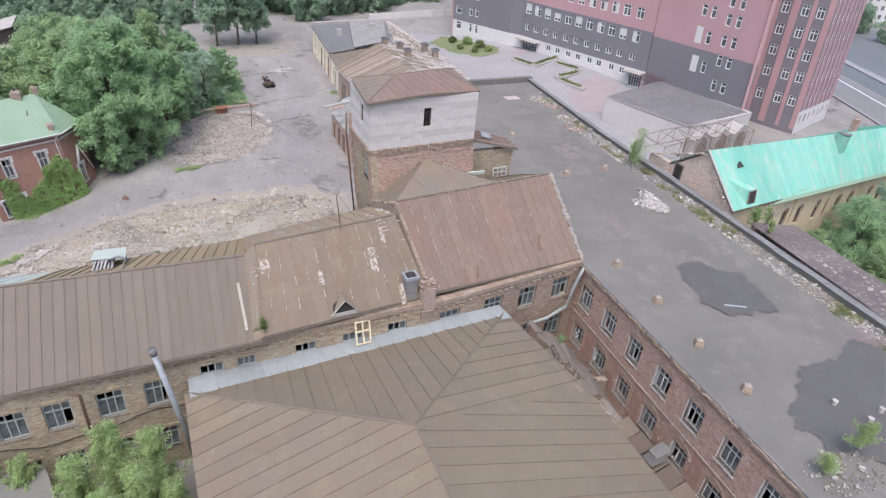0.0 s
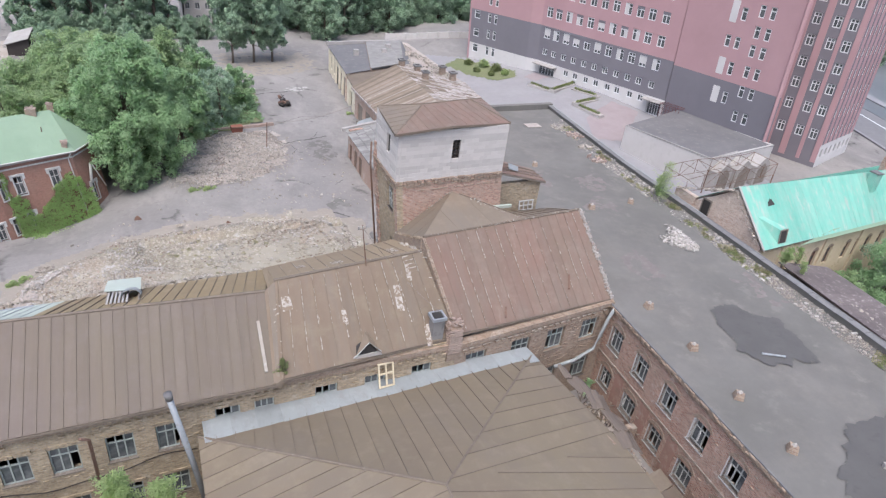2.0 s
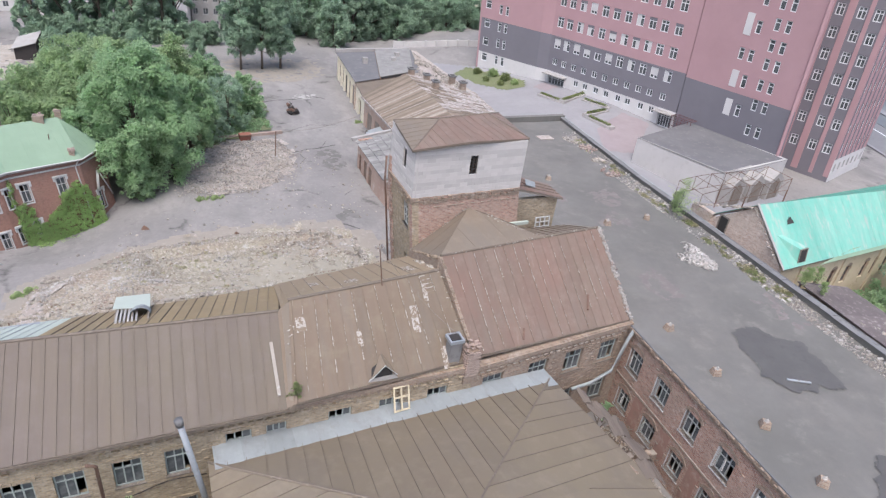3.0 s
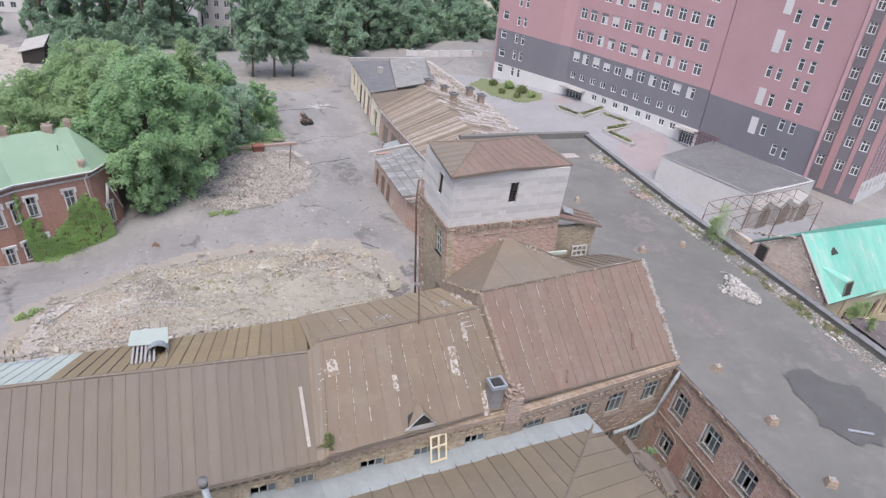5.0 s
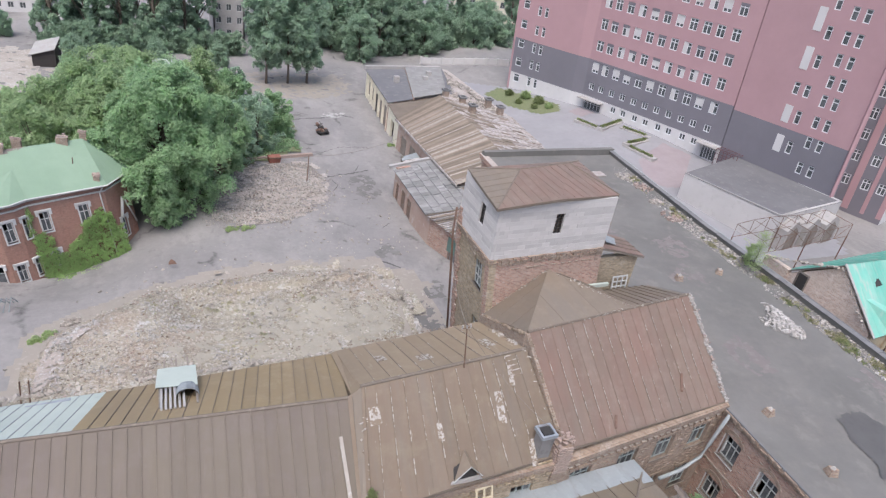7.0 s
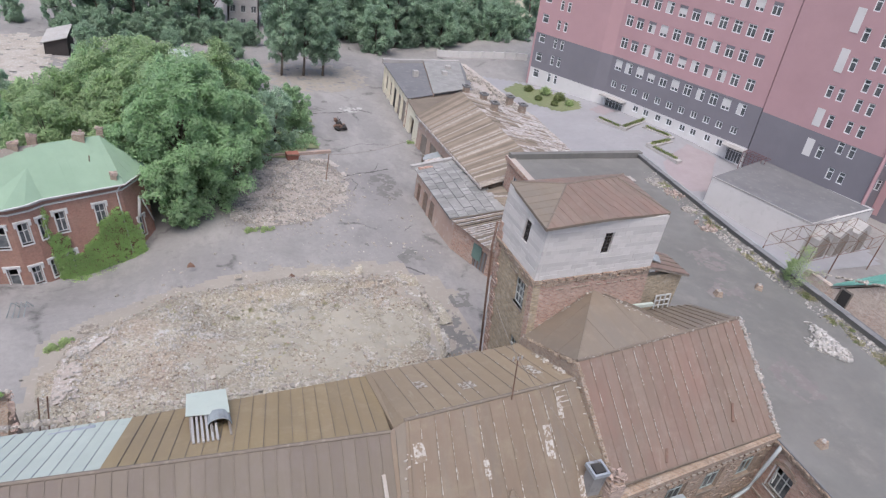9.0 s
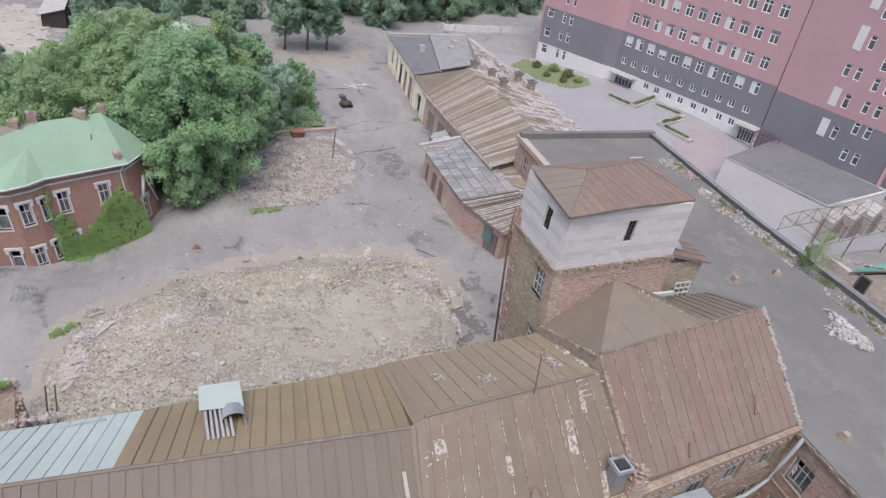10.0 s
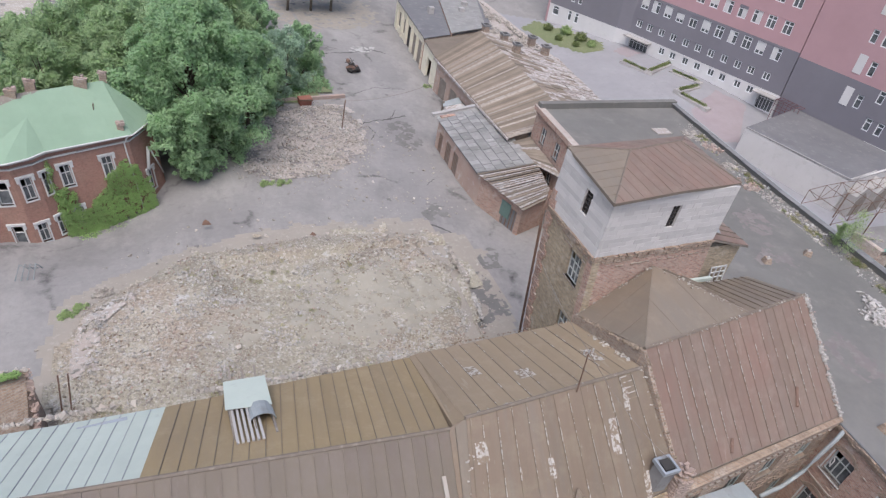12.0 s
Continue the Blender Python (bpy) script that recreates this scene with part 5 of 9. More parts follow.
    crumble(ob, (20.1, 28.7, 14.4), (16.1, 32.8, 15.05), 90, 0.03, 0.14, 0.12, M_FLAKE, "pale flaked spots along the cross gable's fold", 37)
    crumble(ob, (11.6, 27.45, 14.75), (25.4, 29.55, 14.25), 260, 0.03, 0.12, 0.1, M_FLAKE, "pale flaked spots along the ridge", 38)
    crumble(ob, (1.6, 26.5, 13.62), (11.1, 26.85, 14.1), 160, 0.02, 0.1, 0.08, M_FLAKE, "pale flaked spots along the ridge", 39)
    crumble(ob, (0.95, 22.0, 10.1), (1.45, 26.3, 13.5), 40, 0.03, 0.1, 0.1, M_FLAKE, "pale flaked mortar along the roof step", 35)
    # left roof, purple-brown to the court and olive to the yard
    slope(ob, (-42, 21.6, 9.56), (0.6, 21.8, 9.61), (0.9, 26.6, 12.75), (-42, 29.2, 12.4), 72, M_ROOF_PURPLE, "left_roof", label="faded purple-brown standing-seam roof")
    slope(ob, (2.1, 33.6, 9.75), (-10.6, 33.15, 9.6), (-11.5, 27.35, 12.68), (0.9, 26.6, 12.75), 19, M_ROOF_OLIVE, "left_roof", label="olive-brown standing-seam roof")
    slope(ob, (-10.6, 33.15, 9.6), (-42, 33.3, 9.5), (-42, 29.2, 12.4), (-11.5, 27.35, 12.68), 50, M_WHITE_SHEET, "left_roof", label="pale bare-metal standing-seam roof", seam_mat=M_PIPE, seam=0.02)
    put("verge_board", Soup().hexa([(0.55, 21.72, 9.4), (0.9, 21.72, 9.4), (1.45, 26.45, 12.9), (1.05, 26.45, 12.7)], [(0.55, 21.72, 9.68), (0.9, 21.72, 9.9), (1.5, 26.45, 13.6), (1.05, 26.45, 13.1)]).mesh("verge_board", M_ROOF_BROWN), ob)
    put("verge_board", Soup().hexa([(1.05, 26.5, 12.6), (1.5, 26.5, 12.9), (2.2, 33.6, 9.7), (1.8, 33.6, 9.6)], [(1.05, 26.5, 12.95), (1.5, 26.5, 13.45), (2.2, 33.6, 9.97), (1.8, 33.6, 9.85)]).mesh("verge_board", M_ROOF_TAN), ob)
    s = Soup()
    for p, q in (((-42, 29.2, 12.45), (0.9, 26.6, 12.8)), ((1.4, 26.45, 13.6), (11.15, 26.85, 14.07)), ((11.45, 27.45, 14.75), (25.6, 29.6, 14.2))):
        s.tube([p, q], 0.09, 6)
    put("ridge_cap", s.mesh("ridge_cap", M_SEAM), ob, "folded ridge seam")
    # gutter and fascia
    s = Soup()
    for p, q in (((-42, 21.6, 9.54), (0.6, 21.8, 9.58)), ((0.75, 21.78, 9.87), (12.3, 22.75, 9.72)), ((12.4, 22.85, 9.76), (26.1, 24.1, 9.24))):
        s.hexa([(p[0], p[1] - 0.05, p[2] - 0.16), (q[0], q[1] - 0.05, q[2] - 0.16), (q[0], q[1] + 0.03, q[2] - 0.16), (p[0], p[1] + 0.03, p[2] - 0.16)],
               [(p[0], p[1] - 0.05, p[2]), (q[0], q[1] - 0.05, q[2]), (q[0], q[1] + 0.03, q[2]), (p[0], p[1] + 0.03, p[2])])
    put("eave_fascia", s.mesh("eave_fascia", M_SEAM), ob)
    crumble(ob, (2.1, 33.75, 9.75), (-42, 33.45, 9.5), 1500, 0.04, 0.22, 0.1, M_CHUNK, "crumbled pale wall head below the eave", 36)
    crumble(ob, (11.4, 32.95, 11.4), (2.1, 33.75, 10.1), 160, 0.03, 0.1, 0.06, M_EARTH, "crumbled wall head below the eave", 37)
    return ob


build_nave()


# ---- low hipped building in the court ----
def build_hip():
    ob = thing("court_building", "low court building under a tan hipped metal roof", "building")
    j, k = (6.5, 11.4, 10.9), (5.6, -30.0, 10.9)
    bl, br = (-3.9, 21.25, 7.35), (18.3, 22.05, 7.3)
    cr = (20.0, 13.6, 6.6)

    def on_plane(p, x, y):
        n = (Vector(j) - Vector(p)).cross(Vector(k) - Vector(p))
        return (x, y, p[2] - (n.x * (x - p[0]) + n.y * (y - p[1])) / n.z)
    fl, fr = on_plane(bl, -4.4, -30.0), on_plane(cr, 17.6, -30.0)
    facet(ob, [bl, br, j], 1.0, M_ROOF_HIP, "hip_slope", "tan-brown standing-seam roof", skew=-8)
    facet(ob, [cr, br, j], 1.05, M_ROOF_HIP, "right_slope")
    facet(ob, [fr, cr, j, k], 1.15, M_ROOF_HIP, "right_slope")
    facet(ob, [bl, fl, k, j], 1.0, M_ROOF_HIP, "left_slope")
    s = Soup()
    for p in (bl, br, k):
        s.tube([(j[0], j[1], j[2] + 0.06), (p[0], p[1], p[2] + 0.06)], 0.07, 6)
    put("hip_cap", s.mesh("hip_cap", M_SEAM), ob)
    # galvanised apron against the main range
    rg = random.Random(3)
    n = 15
    for i in range(n):
        p, q = lerp((-3.6, 20.5, 7.62), (18.2, 21.0, 7.55), i / n), lerp((-3.6, 20.5, 7.62), (18.2, 21.0, 7.55), (i + 1) / n)
        z0, z1 = rg.uniform(0, 0.03), rg.uniform(0, 0.03)
        m = Soup().slab([(p[0], p[1] + rg.uniform(-0.12, 0.12), p[2] + z0), (q[0] + 0.05, q[1] + rg.uniform(-0.12, 0.12), q[2] + z1), (q[0] + 0.05, 22.5 + 0.02 * q[0], q[2] - 0.16), (p[0], 22.5 + 0.02 * p[0], p[2] - 0.16)], 0.02).mesh("apron_sheet", M_ZINC)
        put("apron_sheet", m, ob, "bent galvanised apron sheet")
    wall("side_wall", ob, (17.0, -30), (19.4, 13.6), -3, 6.6, M_BRICK)
    wall("side_wall", ob, (19.4, 13.6), (18.0, 21.8), -3, 6.9, M_BRICK)
    wall("side_wall", ob, (-3.7, 21.2), (-4.1, -30), -3, 7.1, M_BRICK)
    return ob


build_hip()


# ---- stair tower ----
def build_tower():
    ob = thing("stair_tower", "stair tower of old brick topped with pale concrete blocks", "building")
    a, b, c, e = (11.35, 32.9), (20.35, 33.35), (20.7, 38.85), (11.5, 38.2)
    zt = 16.2
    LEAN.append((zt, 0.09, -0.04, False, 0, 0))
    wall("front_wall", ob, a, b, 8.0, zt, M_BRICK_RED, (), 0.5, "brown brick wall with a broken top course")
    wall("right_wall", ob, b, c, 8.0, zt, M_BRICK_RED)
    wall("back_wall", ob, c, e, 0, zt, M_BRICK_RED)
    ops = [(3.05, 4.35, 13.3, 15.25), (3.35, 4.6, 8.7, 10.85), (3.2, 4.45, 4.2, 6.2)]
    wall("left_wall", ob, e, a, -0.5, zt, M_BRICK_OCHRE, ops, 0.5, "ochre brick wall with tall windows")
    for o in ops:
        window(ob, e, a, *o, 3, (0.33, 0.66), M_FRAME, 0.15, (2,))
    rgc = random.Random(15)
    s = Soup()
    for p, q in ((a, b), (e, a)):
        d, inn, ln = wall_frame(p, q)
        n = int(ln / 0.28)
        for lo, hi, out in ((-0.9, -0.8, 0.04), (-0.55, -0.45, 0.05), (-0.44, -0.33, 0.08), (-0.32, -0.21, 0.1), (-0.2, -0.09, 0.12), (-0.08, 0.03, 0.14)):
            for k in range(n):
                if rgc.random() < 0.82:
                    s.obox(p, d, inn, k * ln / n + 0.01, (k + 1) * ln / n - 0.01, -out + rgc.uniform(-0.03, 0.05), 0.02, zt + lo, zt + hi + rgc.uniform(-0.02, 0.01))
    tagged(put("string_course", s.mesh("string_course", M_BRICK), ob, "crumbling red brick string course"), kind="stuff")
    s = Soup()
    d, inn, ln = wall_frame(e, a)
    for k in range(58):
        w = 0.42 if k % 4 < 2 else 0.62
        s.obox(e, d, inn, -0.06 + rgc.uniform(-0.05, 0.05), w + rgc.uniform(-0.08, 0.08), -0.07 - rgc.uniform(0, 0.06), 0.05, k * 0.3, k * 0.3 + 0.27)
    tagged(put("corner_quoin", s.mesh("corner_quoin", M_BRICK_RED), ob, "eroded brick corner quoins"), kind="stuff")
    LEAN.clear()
    # block courses, each block a piece of its own
    rg = random.Random(6)
    bw, bh = 0.62, 0.292
    sizes = {}
    for p, q, op in ((a, b, (4.35, 5.0, 1.46, 2.92)), (e, a, (2.8, 3.5, 1.46, 2.92)), (b, c, None), (c, e, None)):
        d, inn, ln = wall_frame(p, q)
        core = wall("block_wall", ob, (p[0] + inn.x * 0.06, p[1] + inn.y * 0.06), (q[0] + inn.x * 0.06, q[1] + inn.y * 0.06), zt, zt + 3.8, M_BLOCK, [(op[0], op[1], zt + op[2], zt + op[3])] if op else (), 0.2, "wall of pale aerated concrete blocks")
        for r in range(13):
            spans = [(0.0, ln)]
            if op and (r + 0.5) * bh > op[2] and (r + 0.5) * bh < op[3]:
                spans = [(0.0, op[0]), (op[1], ln)]
            for lo, hi in spans:
                cuts = [lo] + [v for v in [bw * k - 0.31 * (r % 2) for k in range(40)] if lo + 0.08 < v < hi - 0.08] + [hi]
                for u0, u1 in zip(cuts, cuts[1:]):
                    key = round(u1 - u0, 2)
                    if key not in sizes:
                        sizes[key] = [Soup().box(0.003, key - 0.003, 0, 0.3, 0.003, bh - 0.003).mesh("block", q) for q in (M_BLOCK, M_BLOCK_GREY)]
                    o = Vector((p[0], p[1], zt)) + d * u0 - inn * rg.uniform(0.0, 0.02)
                    m = Matrix(((d.x, inn.x, 0, o.x), (d.y, inn.y, 0, o.y), (0, 0, 1, zt + r * bh), (0, 0, 0, 1)))
                    put("block", sizes[key][1 if r in (2, 3, 6, 9, 10) and rg.random() < 0.92 else 0], core, "", m)
        if op:
            window(ob, p, q, op[0], op[1], zt + op[2], zt + op[3], 2, (0.2, 0.4, 0.6, 0.8), M_IRON, 0.12, tuple(range(10)), False, "barred_window", "dark window opening with a rusty bar grid")
    # shallow hipped roof, its front eave bowed upwards in the middle
    z = 20.0
    A, B, C, E = (10.9, 32.5, z), (20.55, 33.55, z + 0.05), (20.85, 39.1, z + 0.1), (11.55, 38.3, z + 0.05)
    F = (15.4, 32.75, z + 0.33)
    H0, H1 = (14.5, 36.6, z + 0.66), (19.0, 37.6, z + 0.6)
    facet(ob, [A, F, H0], 0.62, M_ROOF_RED, "roof_front", "red-brown metal hip roof", seam=0.015, seam_mat=M_ROOF_RED)
    facet(ob, [H0, H1, F], 0.62, M_ROOF_RED, "roof_front", skew=-4, seam=0.015, seam_mat=M_ROOF_RED)
    facet(ob, [F, B, H1], 0.62, M_ROOF_RED, "roof_front", skew=6, seam=0.015, seam_mat=M_ROOF_RED)
    facet(ob, [E, A, H0], 0.75, M_ROOF_BROWN, "roof_left", "brown metal roof slope", seam=0.015, seam_mat=M_ROOF_BROWN)
    facet(ob, [B, C, H1], 0.9, M_ROOF_RED, "roof_right", seam=0.012, seam_mat=M_ROOF_RED)
    slope(ob, C, E, H0, H1, 12, M_ROOF_RED, "roof_back", seam=0.0, jitter=0.002, seam_mat=M_ROOF_RED)
    s = Soup()
    for p, q in ((A, F), (F, B), (B, C), (C, E), (E, A)):
        s.hexa([(p[0], p[1], p[2] - 0.14), (q[0], q[1], q[2] - 0.14), (q[0], q[1] + 0.02, q[2] - 0.14), (p[0] + 0.02, p[1] + 0.02, p[2] - 0.14)], [(p[0], p[1], p[2] + 0.03), (q[0], q[1], q[2] + 0.03), (q[0], q[1] + 0.02, q[2] + 0.03), (p[0] + 0.02, p[1] + 0.02, p[2] + 0.03)])
    for p, q in ((A, H0), (E, H0), (H0, H1), (H1, B), (H1, C)):
        s.tube([(p[0], p[1], p[2] + 0.05), (q[0], q[1], q[2] + 0.05)], 0.05, 5)
    put("eave_edge", s.mesh("eave_edge", M_SEAM), ob)
    # lean-to on the right
    p, q, r = (20.4, 34.6), (25.2, 34.75), (25.4, 36.9)
    wall("annex_wall", ob, p, q, 8.5, 14.4, M_BRICK_OCHRE, (), 0.4, "brown brick wall of a small lean-to")
    wall("annex_wall", ob, q, r, 8.5, 14.4, M_BRICK_RED)
    slope(ob, (25.5, 34.4, 14.35), (25.6, 37.1, 14.35), (20.5, 37.0, 15.9), (20.4, 34.3, 15.7), 4, M_ROOF_RED, "annex_roof", label="dark red metal lean-to roof")
    put("loose_sheet", Soup().slab([(22.0, 35.0, 15.55), (22.9, 34.9, 15.3), (23.3, 35.7, 15.35), (22.5, 36.0, 15.6)], 0.03).mesh("loose_sheet", M_ZINC), ob, "loose pale metal sheet")
    return ob


build_tower()


# ---- modern red office block ----
def build_office():
    ob = thing("office_block", "modern office block clad in haze-paled red and dark grey panels", "building")
    top = 37.0
    z1, z2 = 6.0, 12.75
    main0, main1 = (67.5, 103.2), (77.7, 76.5)
    left0, left1 = (59.0, 118.0), (66.0, 105.0)
    pl0, pl1 = (77.6, 76.3), (82.5, 58.2)
    st0, st1 = (89.1, 66.48), (94.1, 56.9)
    sd1 = (108.0, 61.3)
    rg = random.Random(12)

    def bands(p, q, ops, levels):
        """A facade in level bands, its openings split among them."""
        for (a, b, mat, lab) in levels:
            sub = [(o[0], o[1], max(o[2], a), min(o[3], b)) for o in ops if o[3] > a and o[2] < b]
            wall("facade", ob, p, q, a, b, mat, sub, 0.4, lab)

    def fit(p, q, ops, cols=2, mat=M_PVC, rows=(0.72,)):
        for o in ops:
            window(ob, p, q, *o, cols, rows, mat, 0.12, (), False, bar=0.12, outer=0.13)
    lev = ((0, z1, M_WHITE_PANEL, "white stone cladding"), (z1, z2, M_GREY_PANEL, "dark grey panels"), (z2, top, M_RED_PANEL, "red panels paled by painted haze"))
    us = [0.9, 3.05, 5.45, 7.8, 10.25, 12.6, 15.0, 17.4, 19.8, 22.1, 24.7]
    ops = [(u, u + 1.45, z - 0.95, z + 0.95) for z in (11.4, 15.35, 19.2, 23.0, 26.8, 30.6, 34.2) for u in us]
    small = [(u + 0.1, u + 1.25, 7.3, 8.5) for u in us] + [(u, u + 1.15, 4.55, 5.7) for u in (6.6, 8.8, 11.3, 13.6, 16.2, 18.3, 21.0, 23.2)]
    doors = [(0.6, 4.4, 2.9, 5.4), (25.4, 28.0, 2.9, 5.4)]
    bands(main0, main1, ops + small + doors, lev)
    fit(main0, main1, ops)
    fit(main0, main1, small, 2, M_PVC, ())
    for o in doors:
        window(ob, main0, main1, *o, 5, (0.75,), M_PVC, 0.2, (), False, "entrance_door", "white-framed glazed entrance doors")
    d, inn, ln = wall_frame(main0, main1)
    for o in doors:
        put("canopy", Soup().obox(main0, d, inn, o[0] - 0.6, o[1] + 0.6, -1.6, 0, 5.5, 5.7).mesh("canopy", M_CONCRETE), ob)
    # dark blinds in the reveals over some windows
    key = Soup().box(0, 1.45, 0.05, 0.1, 1.45, 1.9).mesh("blind_box", M_GREY_PANEL)
    for o in ops:
        if rg.random() < 0.25:
            c = Vector((main0[0], main0[1], 0)) + d * o[0]
            put("blind_box", key, ob, "", Matrix(((d.x, inn.x, 0, c.x), (d.y, inn.y, 0, c.y), (0, 0, 1, o[2]), (0, 0, 0, 1))))
    half = Soup().box(0.08, 0.72, 0.10, 0.115, 0.1, 1.8).mesh("roller_blind", M_BLIND)
    full = Soup().box(0.08, 1.37, 0.10, 0.115, 0.55, 1.8).mesh("roller_blind", M_BLIND)
    for o in ops:
        pick = rg.random()
        if pick < (0.85 if o[2] < 11 and o[0] < 18 else 0.45):
            c = Vector((main0[0], main0[1], 0)) + d * (o[0] + (0.65 if pick < 0.12 else 0))
            put("roller_blind", half if pick < 0.27 else full, ob, "pale blind behind the window", Matrix(((d.x, inn.x, 0, c.x), (d.y, inn.y, 0, c.y), (0, 0, 1, o[2]), (0, 0, 0, 1))))
    # left block
    lo = [(u, u + 0.8, z - 0.9, z + 0.9) for z in (5.0, 8.4, 11.6, 15.0, 18.6, 22.2, 26) for u in (4.6, 6.1)] + [(1.2, 2.6, z - 0.8, z + 0.8) for z in (5.0, 8.2, 11.8, 15.5, 19.2, 23.0)]
    bands(left0, left1, lo, lev)
    fit(left0, left1, lo, 1, M_PVC, (0.7,))
    bands(left1, main0, [], lev)
    # plain block with narrow windows
    pl = []
    for z in (7.5, 11.45, 14.5, 17.65, 20.4, 23.4, 26.4, 29.6, 32.8):
        u = 12.65 - 0.03 * (z - 11)
        pl += [(u - 0.45, u + 0.45, z - 0.95, z + 0.85), (u + 1.2, u + 2.1, z - 0.95, z + 0.85)]
    mid = [(9.8, 10.7, 8.8, 10.7), (9.4, 10.3, 13.3, 15.3), (7.7, 8.6, 17.3, 19.1), (9.3, 10.2, 17.3, 19.1), (9.2, 10.1, 21.5, 23.4), (9.2, 10.1, 25.5, 27.4), (9.2, 10.1, 29.5, 31.4)]
    lev2 = ((0, 12.3, M_GREY_PANEL, "dark grey panels"), (12.3, top, M_RED_PANEL, "red panels paled by painted haze"))
    bands(pl0, pl1, pl + mid, lev2)
    fit(pl0, pl1, pl + mid, 1, M_PVC, (0.7,))
    d, inn, ln = wall_frame(pl0, pl1)
    for u, a, b in ((7.95, 8.6, 11.2), (7.6, 13.1, 15.7), (7.5, 21.0, 24.2), (7.4, 26.4, 29.6)):
        put("white_panel", Soup().obox(pl0, d, inn, u, u + 1.15, -0.06, 0, a, b).mesh("white_panel", M_WHITE_PANEL), ob, "ribbed white panel")
    # red lattice stair cage beside the entrance
    cage = put("stair_cage", Soup().obox(pl0, d, inn, 0.3, 4.2, -2.0, -1.94, 6.0, 6.06).mesh("stair_cage", M_RED_STEEL), ob, "dark red steel stair cage")
    for o, z in ((-2.0, 4.3), (-2.0, 5.2), (-0.3, 4.3), (-0.3, 5.2), (-0.3, 6.0)):
        put("cage_rail", Soup().obox(pl0, d, inn, 0.3, 4.2, o, o + 0.06, z, z + 0.06).mesh("cage_rail", M_RED_STEEL), cage)
    for u in (0.3, 0.95, 1.6, 2.25, 2.9, 3.5, 4.1):
        put("cage_post", Soup().obox(pl0, d, inn, u, u + 0.07, -2.0, -1.93, 1.0, 6.0).obox(pl0, d, inn, u, u + 0.07, -2.0, -0.2, 5.95, 6.02).mesh("cage_post", M_RED_STEEL), cage)
    # striped block
    so = [(u, u + 1.15, z - 0.85, z + 0.85) for z in (6.0, 9.9, 13.3, 16.5, 19.8, 23.0, 26.3, 29.6, 32.8) for u in (3.5, 6.4, 8.6)]
    wall("facade", ob, st0, st1, 0, top, M_GREY_PANEL, so, 0.4, "dark grey panels")
    fit(st0, st1, so)
    d, inn, ln = wall_frame(st0, st1)
    for u0, u1 in ((0.0, 3.2), (4.95, 6.0), (7.75, 8.35), (10.0, 10.8)):
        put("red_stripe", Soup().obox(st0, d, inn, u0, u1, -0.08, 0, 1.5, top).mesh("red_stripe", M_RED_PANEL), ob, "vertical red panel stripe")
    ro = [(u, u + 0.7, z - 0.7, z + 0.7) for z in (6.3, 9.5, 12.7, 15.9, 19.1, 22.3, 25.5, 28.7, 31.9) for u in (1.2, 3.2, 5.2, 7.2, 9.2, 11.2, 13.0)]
    wall("facade", ob, st1, sd1, 4.5, top, M_RED_PANEL, ro, 0.4, "red panels with narrow windows, paled by painted haze")
    wall("facade", ob, st1, sd1, 0, 4.5, M_WHITE_PANEL, [(u, u + 0.8, 2.2, 3.6) for u in (1, 3, 5, 7, 9, 11, 13)], 0.4)
    fit(st1, sd1, ro, 1, M_PVC, (0.5,))
    for u in (0.6, 2.6, 4.6, 6.6, 8.6, 10.6, 12.5):
        dd, ii, _ = wall_frame(st1, sd1)
        put("dark_stripe", Soup().obox(st1, dd, ii, u - 0.1, u + 0.4, -0.05, 0, 4.5, top).mesh("dark_stripe", M_GREY_PANEL), ob)
    # backs and roof
    back = [(59.0, 118.0), (78.0, 128.0), (112.0, 86.0), (108.0, 61.3)]
    for p, q in zip(back[1:], back):
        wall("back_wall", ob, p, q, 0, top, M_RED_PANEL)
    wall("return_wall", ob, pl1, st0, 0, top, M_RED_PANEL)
    ring = [left0, left1, main0, main1, pl0, pl1, st0, st1, sd1, (112, 86), (78, 128)]
    put("roof", Soup().hexa([(x, y, top - 0.3) for x, y in ring], [(x, y, top) for x, y in ring]).mesh("roof", M_BITUMEN), ob)
    return ob


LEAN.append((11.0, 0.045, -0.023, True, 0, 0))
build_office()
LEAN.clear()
patch("paving", [(46.5, 62), (46.0, 92), (46.6, 118), (52.0, 124), (59.0, 118.0), (66.6, 105.0), (68.4, 103.2), (78.0, 76.5), (83.0, 58), (79, 50), (47, 50)], M_PAVING, "grey paved forecourt", "paving", 1.0, 0.08, edge=0.0)
patch("pavement", [(60.5, 71.5), (65.5, 69.8), (75.5, 79.5), (72.8, 84.0), (63.6, 78.6)], M_PAVING_RED, "pink paved forecourt before the entrance", "paving", 0.25, 0.14, edge=0.5)
patch("pavement", [(63.5, 100.5), (67.2, 102.2), (68.4, 98.9), (64.8, 97.5)], M_PAVING_RED, "pink paved strip before the entrance", "paving", 0.5, 0.14, edge=0.1)


